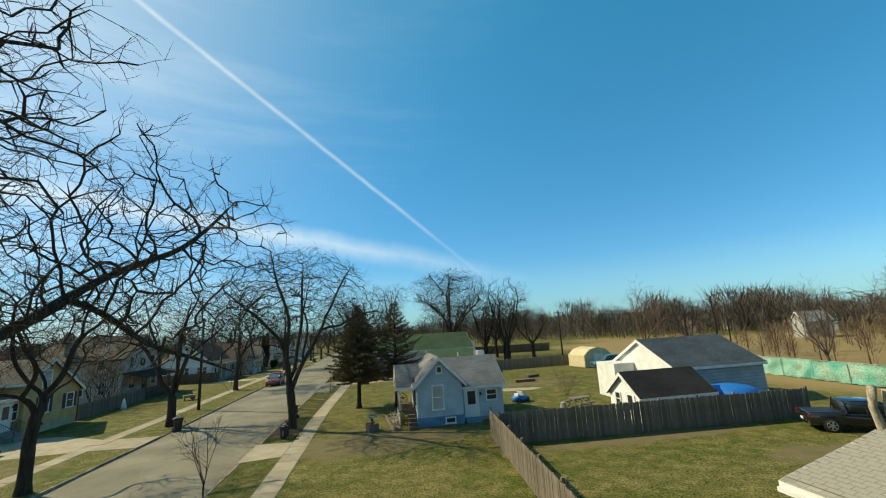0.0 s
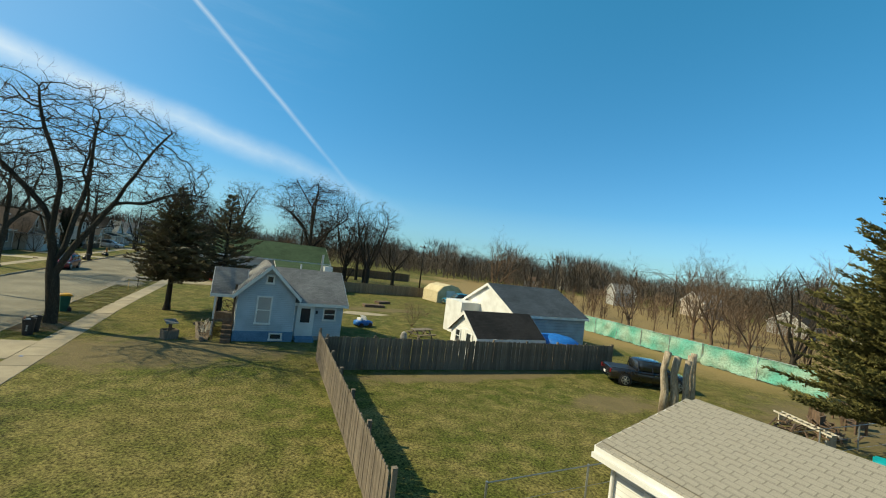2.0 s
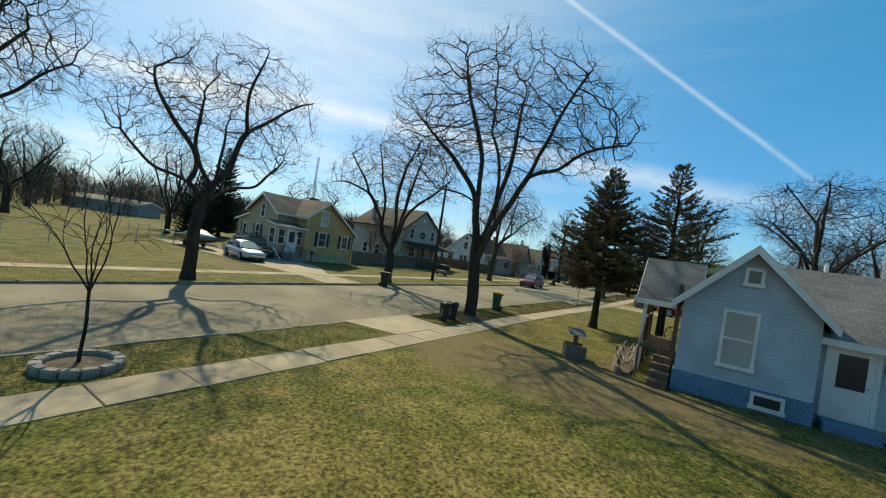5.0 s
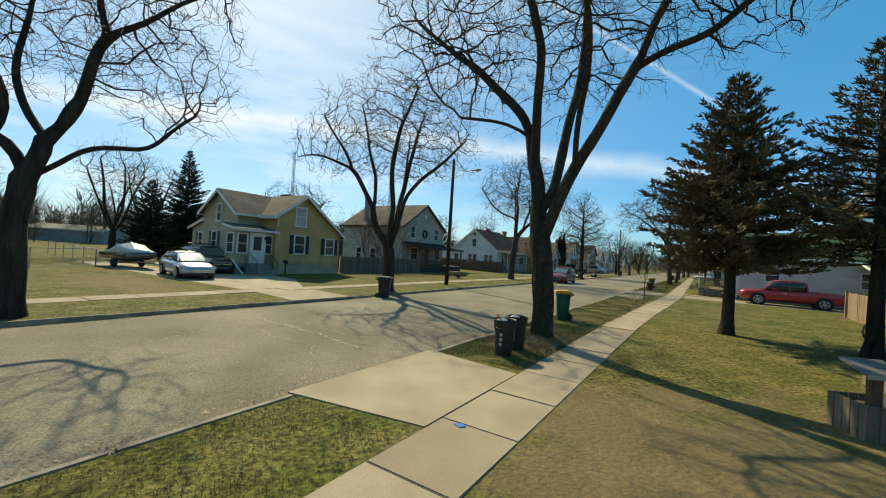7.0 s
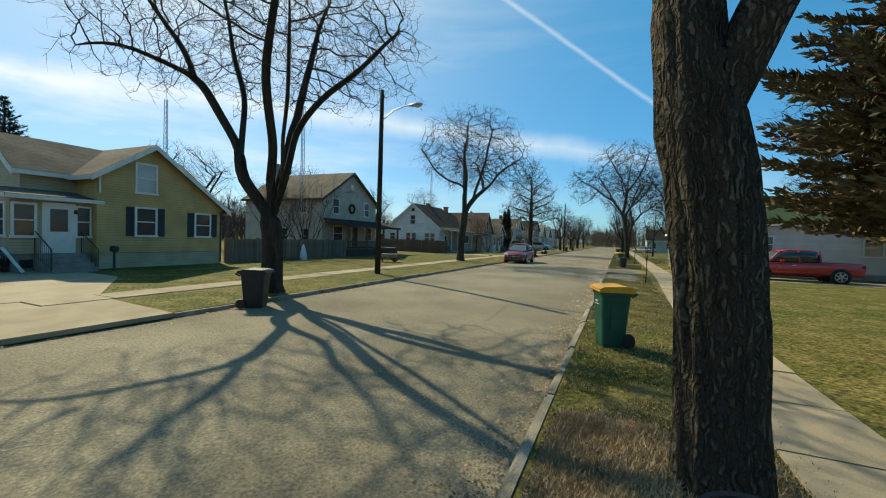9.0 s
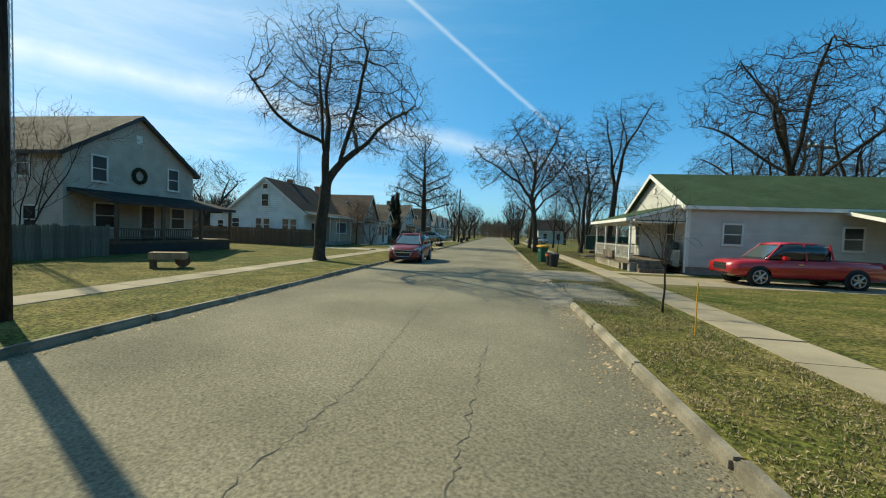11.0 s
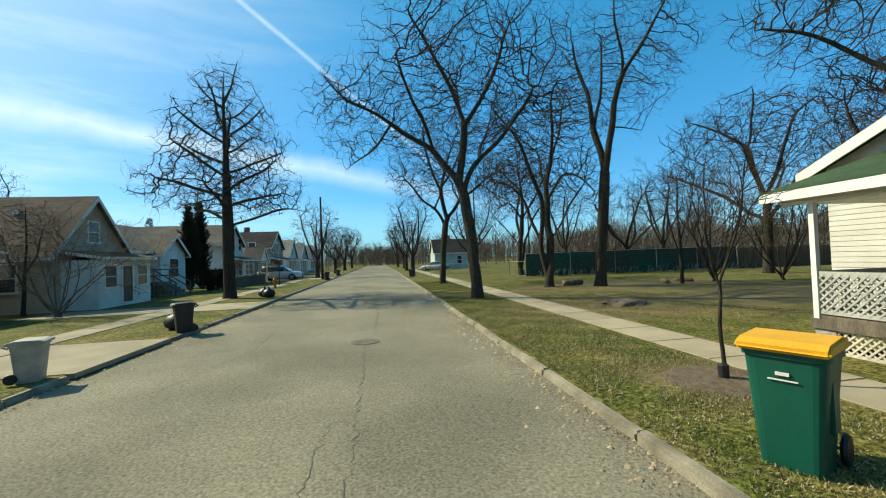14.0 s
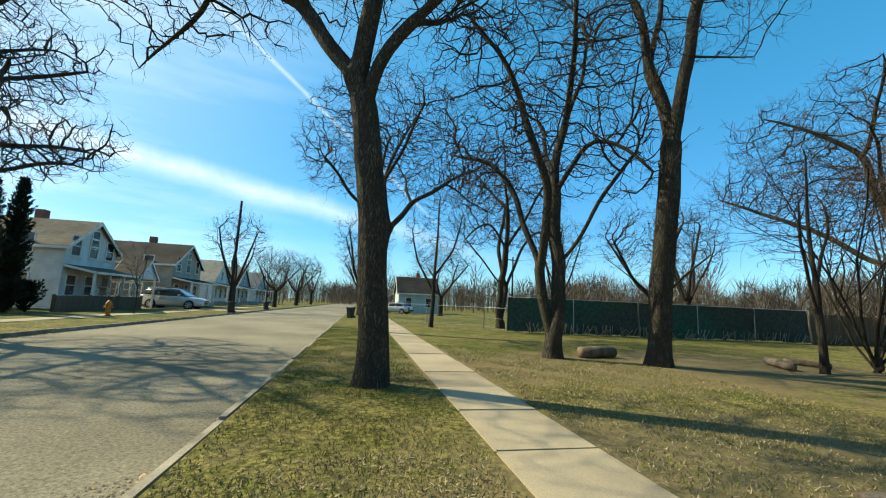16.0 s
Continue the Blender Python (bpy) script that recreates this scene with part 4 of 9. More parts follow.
colony_kind("big", bark=BARK_PLATE, seed=3, girth=0.27, flare=0.3, tip=2.0, sides=64, furrow=0.2, points=3909, limbs=[
    [(0.0, 0, 0.5), (-0.05, 0, 1.7), (-0.08, 0, 2.75)],
    [(-0.08, 0, 2.75), (-0.2, 0.05, 3.6), (-0.4, 0.1, 5.0), (-0.55, 0.3, 5.9), (-2.1, 0.9, 7.8), (-3.3, 1.3, 9.0), (-5.2, 1.6, 10.7)],
    [(-0.55, 0.3, 5.9), (-1.3, 0.2, 6.35), (-2.7, -0.3, 6.3)],
    [(-0.4, 0.1, 5.0), (-0.38, -0.4, 6.8), (-0.5, -0.9, 8.6), (-1.0, -1.3, 10.3), (-1.6, -1.5, 12.6)],
    [(-0.2, 0.05, 3.6), (0.12, 0.5, 5.0), (0.6, 1.3, 8.0), (0.64, 1.8, 9.9), (0.7, 2.2, 12.4)],
    [(-0.08, 0, 2.75), (0.02, -0.05, 3.3), (0.18, -0.1, 3.9), (0.62, -0.2, 4.8), (1.79, -0.5, 6.9), (2.24, -0.7, 8.2), (2.93, -1.0, 9.5), (4.2, -1.3, 12.0)],
    [(1.9, -0.6, 7.3), (3.4, -1.4, 7.4), (4.5, -2.0, 8.2), (6.0, -2.4, 8.4)],
    [(0.62, -0.2, 4.8), (0.9, -1.6, 6.6), (0.6, -2.9, 8.6)]],
    crowns=[(0, 0, 10.3, 5.3, 5.0, 3.5), (4.3, -1.5, 9.2, 2.4, 3, 2.2), (-3.7, 0.8, 9.2, 2.4, 3, 2.2)])
colony_kind("vase", seed=8, girth=0.33, sides=18, points=3909, limbs=[
    [(0, 0, 0.6), (-0.03, 0, 1.7), (0, 0, 2.35)],
    [(0, 0, 2.35), (-0.5, 0.2, 3.2), (-1.15, 0.3, 4.3), (-1.3, 0.4, 5.1), (-2.4, 0.5, 7.0), (-3.7, 0.3, 7.4), (-5.4, 0.1, 7.3)],
    [(-2.4, 0.5, 7.0), (-3.2, 0.8, 8.4), (-4.3, 1.0, 10.0)],
    [(0, 0, 2.35), (0.0, -0.6, 4.4), (-0.2, -1.2, 7.0), (0.1, -1.7, 9.0), (0.9, -2.0, 11.2)],
    [(0, 0, 2.35), (0.4, 0.4, 4.6), (0.75, 0.9, 6.1), (1.15, 1.5, 8.6), (1.7, 1.9, 10.9)],
    [(0, 0, 2.35), (0.7, -0.2, 5.6), (1.6, -0.6, 6.7), (2.7, -1.0, 7.5), (3.8, -1.2, 8.8)],
    [(-1.15, 0.3, 4.3), (-1.1, 1.2, 6.9), (-1.7, 1.9, 9.4), (-2.2, 2.3, 11.3)],
    [(0, 0, 2.35), (0.3, -1.4, 5.2), (0.5, -3.0, 7.6)]],
    crowns=[(-0.1, 0, 9.2, 4.6, 4.6, 3.2), (-3.7, 0.3, 8.0, 2.4, 2.4, 1.9), (2.6, 0, 8.3, 2.4, 3, 2.0)])
colony_kind("open", seed=14, girth=0.27, sides=14, points=2989, gnarl=0.35, limbs=[
    [(0.03, 0, 0.4), (0.04, 0, 1.5), (-0.05, 0, 2.5), (0.15, 0, 3.5)],
    [(0.15, 0, 3.5), (-0.42, 0.2, 4.6), (-1.37, 0.5, 4.9), (-2.13, 0.7, 5.0), (-2.56, 0.9, 5.7), (-3.23, 1.0, 6.4)],
    [(-0.42, 0.2, 4.6), (-0.33, -0.4, 5.8), (-1.44, -0.8, 6.9), (-2.03, -1.1, 7.8), (-2.5, -1.3, 8.9)],
    [(0.15, 0, 3.5), (0.51, 0, 4.6), (-0.02, 0.6, 5.3), (-0.38, 1.1, 6.2), (-0.24, 1.5, 7.5), (-0.14, 1.8, 9.0)],
    [(0.51, 0, 4.6), (1.19, -0.3, 6.3), (1.42, -0.6, 7.5), (2.72, -0.9, 8.6), (4.2, -1.1, 9.8)],
    [(0.15, 0, 3.5), (1.31, 0.5, 4.7), (2.74, 1.2, 4.9), (3.86, 1.7, 6.5)],
    [(1.42, -0.6, 7.5), (1.13, -1.4, 9.2), (1.6, -1.9, 11.2)],
    [(0.51, 0, 4.6), (0.9, 1.6, 6.2), (1.2, 3.0, 8.0)]],
    crowns=[(0.6, 0, 8.7, 4.3, 4.0, 2.9), (-2.3, 0, 7.2, 2.4, 2.6, 2.0), (3.2, 1.0, 7.0, 2.0, 2.4, 1.6)])
colony_kind("lean", bark=BARK_PLATE, seed=5, girth=0.29, tip=1.8, sides=22, furrow=0.1, points=3909, droop=0.35, length=0.7, gnarl=0.3, limbs=[
    [(-0.09, 0, 0.2), (0.0, 0, 2.2), (0.18, 0, 3.6), (0.23, 0, 4.1)],
    [(0.23, 0, 4.1), (0.08, -0.1, 5.6), (0.23, 0, 6.2), (0.48, 0.5, 7.6), (0.2, 1.0, 9.6), (0.6, 1.4, 12.4)],
    [(0.23, 0, 6.2), (-0.9, 0.4, 6.8), (-2.4, 0.7, 7.8), (-3.6, 0.9, 9.6)],
    [(0.23, 0, 4.1), (0.87, 0, 5.3), (1.87, 0.1, 6.3), (3.08, 0.3, 7.6), (4.3, 0.4, 8.6), (5.6, 0.4, 9.5)],
    [(0.87, 0, 5.3), (1.14, -0.6, 6.7), (1.5, -1.4, 8.6), (1.6, -2.6, 10.6)],
    [(1.87, 0.1, 6.3), (2.2, 1.8, 7.6), (2.4, 3.4, 8.8), (2.3, 4.8, 9.6)],
    [(0.08, -0.1, 5.6), (-0.4, -1.6, 7.4), (-0.8, -3.0, 9.2)],
    [(0.48, 0.5, 7.6), (0.3, 2.6, 9.2), (0.2, 4.2, 10.4)]],
    crowns=[(0.8, 0.3, 9.6, 4.7, 4.8, 3.6), (4.0, 0.6, 8.2, 2.6, 3.2, 2.0), (1.8, 3.6, 8.6, 2.8, 2.4, 2.2)])
colony_kind("fork", bark=BARK_PLATE, seed=21, girth=0.29, sides=24, furrow=0.12, points=2760, limbs=[
    [(0, 0, 0.3), (0.2, 0, 3.2), (0.45, 0, 5.8), (0.55, 0, 6.4)],
    [(0.55, 0, 6.4), (0.0, 0.2, 9.0), (-0.35, 0.5, 11.7), (-1.1, 0.8, 14.8)],
    [(0.55, 0, 6.4), (1.0, -0.1, 9.0), (1.65, -0.4, 11.6), (2.8, -0.7, 12.9), (4.0, -0.9, 15.0)],
    [(0.0, 0.2, 9.0), (0.5, 1.0, 11.4), (0.5, 1.7, 15.2)],
    [(1.0, -0.1, 9.0), (2.5, -0.4, 8.4)],
    [(1.65, -0.4, 11.6), (1.5, -1.6, 13.6), (1.7, -2.4, 15.8)]],
    crowns=[(-0.9, 0.3, 13.4, 2.6, 3.0, 3.2), (2.9, -0.4, 13.2, 2.8, 3.0, 3.4), (0.8, 0, 11.2, 3.4, 3.0, 2.2)])
colony_kind("park", bark=BARK_PLATE, seed=30, girth=0.25, tip=2.1, sides=26, furrow=0.12, points=4370, gnarl=0.35, droop=0.12, limbs=[
    [(0.03, 0, 0.2), (-0.11, 0, 2.6), (-0.43, 0, 4.9), (-0.6, 0, 5.7)],
    [(-0.6, 0, 5.7), (-1.88, 0.2, 7.3), (-4.0, 0.4, 8.7), (-6.0, 0.5, 10.0), (-7.6, 0.6, 11.8)],
    [(-0.6, 0, 5.7), (-0.2, -0.3, 8.2), (-1.2, -0.8, 10.7), (-2.4, -1.2, 12.9)],
    [(-0.2, -0.3, 8.2), (1.2, 0.3, 10.7), (1.8, 0.8, 13.0)],
    [(-4.0, 0.4, 8.7), (-5.0, 1.2, 7.6), (-6.8, 1.8, 6.9)],
    [(-0.43, 0, 4.9), (0.4, -0.3, 6.6), (1.6, -0.8, 7.6), (2.9, -1.2, 9.3)],
    [(-0.2, -0.3, 8.2), (-0.6, 1.6, 9.8), (-0.8, 3.2, 11.6)],
    [(-1.88, 0.2, 7.3), (-2.3, -1.6, 8.6), (-2.8, -3.4, 10.2)],
    [(0.4, -0.3, 6.6), (0.7, 1.6, 8.0), (1.0, 3.2, 9.4)]],
    crowns=[(-0.4, 0, 11.0, 4.6, 4.6, 3.8), (-5.0, 0.6, 9.6, 3.3, 3.2, 2.5), (2.2, 0, 9.2, 2.6, 3.2, 2.2)])
colony_kind("pair", bark=BARK_PLATE, seed=37, girth=0.25, tip=2.1, sides=18, furrow=0.08, points=3449, gnarl=0.38, droop=0.05, limbs=[
    [(0, 0, 0.05), (-0.02, 0, 0.3)],
    [(-0.02, 0, 0.3), (-0.26, 0, 1.4), (-0.38, 0, 2.7), (-1.21, 0.4, 5.1), (-2.17, 0.7, 6.5), (-3.5, 0.9, 6.8)],
    [(-0.38, 0, 2.7), (-0.08, -0.5, 5.0), (-0.89, -1.0, 7.2), (-1.87, -1.4, 9.5), (-2.9, -1.7, 10.9)],
    [(-0.02, 0, 0.3), (0.27, 0, 1.4), (0.2, 0.1, 2.9), (0.12, 0.4, 5.2), (0.34, 0.9, 7.6), (1.04, 1.3, 9.9), (1.4, 1.5, 11.8)],
    [(0.12, 0.4, 5.2), (1.19, 0, 6.9), (2.14, -0.3, 6.3), (2.74, -0.5, 5.4)],
    [(0.2, 0.1, 2.9), (1.17, -0.5, 4.3), (2.2, -1.2, 5.8)],
    [(0.12, 0.4, 5.2), (-0.3, 2.0, 7.0), (-0.6, 3.2, 9.0)],
    [(0.34, 0.9, 7.6), (0.6, -1.0, 9.4), (0.8, -2.4, 11.0)]],
    crowns=[(-0.2, 0, 8.6, 3.9, 4.0, 3.5), (-2.4, 0, 6.6, 2.0, 2.4, 1.6), (2.0, 0, 6.4, 1.6, 2.2, 1.5)])
colony_kind("oak", seed=44, girth=0.33, tip=2.6, sides=14, points=4140, gnarl=0.4, lift=0.0, kill=0.4, limbs=[
    [(0, 0, 0.2), (0, 0, 4.4), (-0.05, 0, 9.8), (-0.08, 0, 13.2), (0, 0, 14.0)]] + [
    [(0, 0, z_), (l_ * 0.5 * math.cos(a_), l_ * 0.5 * math.sin(a_), z_ + 0.7), (l_ * math.cos(a_), l_ * math.sin(a_), z_ + up_)]
    for z_, a_, l_, up_ in [(4.4 + 0.42 * i, 2.4 * i, 4.4 - 0.15 * i, 0.9 + 0.07 * i) for i in range(20)]],
    crowns=[(0, 0, 6.6, 4.7, 4.7, 1.9), (0, 0, 9.6, 3.6, 3.6, 2.6), (0, 0, 12.6, 1.9, 1.9, 1.7)])
colony_kind("wide", seed=51, girth=0.3, tip=1.8, sides=14, points=3449, gnarl=0.42, lift=0.02, limbs=[
    [(0, 0, 0.1), (0.15, 0, 3.8), (0.11, 0, 5.4)],
    [(0.15, 0, 3.8), (-1.43, 0.3, 4.9), (-3.49, 0.7, 6.4), (-6.6, 1.0, 8.3)],
    [(0.11, 0, 5.4), (-0.58, -0.5, 9.0), (-2.05, -0.9, 10.4), (-4.0, -1.3, 11.6)],
    [(0.11, 0, 5.4), (1.07, 0.4, 8.6), (1.73, 0.8, 11.0), (2.89, 1.1, 11.9)],
    [(0.15, 0, 3.8), (1.98, -0.4, 6.6), (3.27, -0.8, 7.3), (5.4, -1.1, 8.2)],
    [(-0.58, -0.5, 9.0), (-0.11, -1.8, 11.0), (0.24, -2.8, 12.6)],
    [(0.15, 0, 3.8), (0.4, 2.2, 6.2), (0.6, 4.6, 8.2)],
    [(0.11, 0, 5.4), (-0.3, -2.4, 7.4), (-0.5, -4.8, 9.0)]],
    crowns=[(0, 0, 9.8, 5.6, 5.6, 3.0), (-4.6, 0.6, 8.4, 2.8, 2.8, 1.9), (4.2, -0.6, 8.2, 2.6, 2.8, 1.9)])
FAR_LIMBS = [[(0, 0, 0.3), (0.05, 0, 3.0)]] + [[(0.05, 0, 2.4 + 0.25 * (i % 3)), (1.1 * math.cos(i * 1.15), 1.1 * math.sin(i * 1.15), 5.0), (2.4 * math.cos(i * 1.15 + 0.3), 2.4 * math.sin(i * 1.15 + 0.3), 8.0 + (i % 3))] for i in range(6)]
WIDE_LIMBS = [[(0, 0, 0.3), (0.05, 0, 3.2)]] + [[(0.05, 0, 2.6 + 0.25 * (i % 3)), (2.0 * math.cos(i * 1.25), 2.0 * math.sin(i * 1.25), 4.8), (4.4 * math.cos(i * 1.25 + 0.3), 4.4 * math.sin(i * 1.25 + 0.3), 7.0 + (i % 3))] for i in range(6)]
colony_kind("vase_far", seed=9, girth=0.33, sides=8, points=1494, step=0.38, kill=0.55, twig=0.0095, twigs=1, limbs=FAR_LIMBS, crowns=[(0, 0, 8.8, 3.9, 3.9, 3.8)])
colony_kind("wide_far", seed=52, girth=0.38, sides=8, points=1494, step=0.38, kill=0.6, twig=0.0095, twigs=1, gnarl=0.35, limbs=WIDE_LIMBS, crowns=[(0, 0, 8.4, 5.2, 5.2, 3.4)])
colony_kind("tall_far", seed=66, girth=0.36, sides=8, points=1724, step=0.38, kill=0.55, twig=0.0095, twigs=1, limbs=[[(x * 0.5, y * 0.5, z) if z < 1 else (x, y, z) for x, y, z in ln_] for ln_ in FAR_LIMBS], crowns=[(0, 0, 9.4, 4.6, 4.6, 4.2), (0, 0, 6.0, 3.0, 3.0, 2.4)])
colony_kind("young", seed=58, girth=0.13, sides=8, points=1150, step=0.3, twigs=1, limbs=[[(0, 0, 0.2), (0.05, 0, 2.0), (0.1, 0, 3.2), (0.2, 0.1, 6.0), (0.2, 0, 8.4)], [(0.05, 0, 2.0), (-0.9, 0.3, 3.8), (-1.4, 0.4, 6.2)], [(0.1, 0, 3.2), (1.1, -0.3, 4.8), (1.6, -0.5, 6.8)]], crowns=[(0.1, 0, 6.2, 2.3, 2.3, 2.7)])
tree_kind("thicket", seed=65, twig=TWIG_RED, height=6.0, girth=0.09, fork=0.3, limbs=9, spread=0.6, kids=(6, 5, 4), sides=5)
tree_kind("shrub", seed=72, bark=TWIG_RED, twig=TWIG_RED, height=3.0, girth=0.05, fork=0.15, limbs=10, spread=0.75, kids=(5, 4, 3), sides=5)
tree_kind("sapling", seed=79, sway=0.012, height=4.0, girth=0.035, fork=1.5, limbs=5, spread=0.45, kids=(4, 3), sides=6)
tree_kind("russet", seed=86, bark=TWIG_RED, twig=TWIG_RED, height=9.0, girth=0.2, fork=2.0, limbs=6, spread=0.7, kids=(6, 5, 4), sides=6)

tree("big", 5.96, 18.18, 12, 1.0, "large bare street tree with deeply furrowed bark by the kerb")
tree("vase", -5.05, 24.4, 43, 0.97, "bare vase-shaped street tree with many upright limbs")
tree("open", -4.9, 9.8, 74, 1.0, "bare street tree with crooked spreading limbs beside the kerb")
tree("lean", -7.2, 47.0, 36, 1.0, "bare street tree with a thick leaning trunk and hanging twigs")
tree("lean", -7.0, 2.4, 200, 0.92, "bare street tree with drooping twigs")
tree("park", 4.9, -9.3, 240, 0.88, "bare street tree with a wide twiggy crown")
tree("oak", -7.3, 76.8, 0, 1.0, "bare tree with a straight trunk and level limbs")
tree("park", 6.3, 69.2, -15, 1.0, "bare tree with a leaning trunk beside the pavement", group="park trees")
tree("park", 6.6, 81.5, 200, 0.9, group="park trees")
tree("pair", 11.7, 73.2, -27, 1.0, "bare twin-stemmed tree on the grass", group="park trees")
tree("fork", 14.3, 72.0, -38, 1.0, "tall bare forked tree on the grass", group="park trees")
tree("pair", 15.4, 88.0, 200, 1.05, group="park trees")
tree("young", 10.4, 86.6, 0, 1.0, group="park trees")
tree("vase_far", 6.0, 103.0, 70, 0.85, group="park trees")
tree("wide_far", 24.5, 84.5, 100, 0.75, group="park trees")
tree("wide", 28.9, 75.0, -58, 1.0, "broad bare tree with low spreading limbs", group="park trees")
tree("wide", 38.0, 72.0, 120, 0.95, group="park trees")
tree("young", 18.7, 71.0, 40, 0.75, group="park trees")
tree("thicket", 21.0, 71.2, 0, 1.0, "leaning thin grey stems with few twigs", group="park trees")
tree("thicket", 24.2, 70.0, 140, 1.0, "bare multi-stemmed thicket at the park's edge", name="bare_bush", group="park trees")
tree("thicket", 29.0, 66.0, 20, 1.3, "bare multi-stemmed thicket at the park's edge", name="bare_bush", group="park trees")
tree("thicket", 34.0, 64.0, 80, 1.4, "bare multi-stemmed thicket at the park's edge", name="bare_bush", group="park trees")
for x, y, k_, s in ((-6.4, 105, "vase_far", 0.8), (-6.2, 124, "wide_far", 0.75), (6.4, 122, "wide_far", 0.8), (7.0, 140, "vase_far", 0.9), (-6.5, 146, "wide_far", 0.9), (6.5, 160, "vase_far", 0.9), (-6.5, 170, "vase_far", 0.9),
                    (16, 112, "wide_far", 0.8), (26, 100, "vase_far", 0.9), (34, 92, "vase_far", 0.9), (26.5, 63.6, "wide", 1.42)):
    tree(k_, x, y, (x * 37 + y * 11) % 360, s, "bare street tree farther along the road")
for x, y, k_, s in ((36.0, 58.0, "tall_far", 1.15), (33.5, 64.5, "tall_far", 1.1), (27.5, 66.0, "vase_far", 0.95), (37.0, 63.0, "vase_far", 1.0), (44, 66, "wide_far", 0.9), (60.0, 52.0, "russet", 1.2), (67, 50, "vase_far", 0.8),
                    (59.5, 22.0, "russet", 0.9), (54.0, 3.2, "vase_far", 0.72), (63, 14, "russet", 1.0), (58, 8, "russet", 0.8), (70, 20, "russet", 1.1), (75, 8, "russet", 1.2), (82, 25, "russet", 1.0), (66, -2, "vase_far", 0.9),
                    (-38, 22, "vase_far", 0.9), (-46, 10, "wide_far", 0.9), (-52, 30, "vase_far", 1.0), (-40, 44, "wide_far", 1.0), (-34, 56, "vase_far", 0.9), (-60, 2, "russet", 1.1), (-70, 16, "vase_far", 1.0), (-36, 74, "wide_far", 0.9), (-34, 92, "vase_far", 1.0)):
    tree(k_, x, y, (x * 53 + y * 17) % 360, s, "bare tree standing behind the houses", group="trees behind the houses")
tree("shrub", 29.6, 21.8, 0, 0.62, "bare rounded garden shrub on the lawn", name="bare_bush", group="shrubs")
tree("shrub", -12.2, 70.8, 30, 1.35, "bare shrub in front of the tan house", name="bare_bush", group="shrubs")
tree("young", -14.5, 72.0, 10, 0.6, "thin bare tree in front of the tan house", group="yard trees")
tree("shrub", -11.2, 94.5, 30, 0.7, "bare shrub on a front lawn", name="bare_bush", group="shrubs")
tree("thicket", -18.9, 37.5, 80, 0.85, "bare shrub behind the board fence", name="bare_bush", group="shrubs")
tree("thicket", -19.5, 41.2, 10, 0.95, "bare shrub behind the board fence", name="bare_bush", group="shrubs")
tree("sapling", -7.6, 90.2, 60, 1.1, "thin young street tree, bare", group="saplings")
tree("sapling", 6.6, 36.8, 0, 0.75, "thin young street tree, bare", group="saplings")
tree("sapling", 5.75, 3.2, 90, 1.0, "thin young street tree, bare, in a ring of blocks", group="saplings")
tree("sapling", 6.75, 56.0, 190, 0.95, "thin young street tree, bare, in a bed of mulch", group="saplings")
solo("tree_guard", Geo().lathe([(0.07, 0), (0.075, 0.22), (0.05, 0.24)], 10), BLACK, "black plastic guard round a sapling's foot", "tree guard", at=(6.75, 56.0, 0), smooth=False)
g = thing("tree_ring", "ring of pale concrete blocks round a sapling", "edging", 5.75, 3.2, 0)
RING = mesh_of(Geo().box(-0.13, 0.13, -0.09, 0.09, -0.05, 0.15), STONE, name="block", bevel=0.02)
for i in range(14):
    o = part("block", RING, None, g)
    a = 2 * math.pi * i / 14
    o.location, o.rotation_euler = (math.cos(a) * 0.6, math.sin(a) * 0.6, 0), (0, 0, a + math.pi / 2)
solo("mulch_bed", Geo().lathe([(0.56, -0.02), (0.5, 0.06), (0.1, 0.09)], 20), MULCH, "brown bark mulch inside the block ring", "mulch", at=(5.75, 3.2, 0))
solo("mulch_bed", Geo().lathe([(0.85, -0.02), (0.7, 0.025), (0.1, 0.04)], 20), MULCH, "thin scattered bark mulch under a sapling", "mulch", at=(6.75, 56.0, 0))


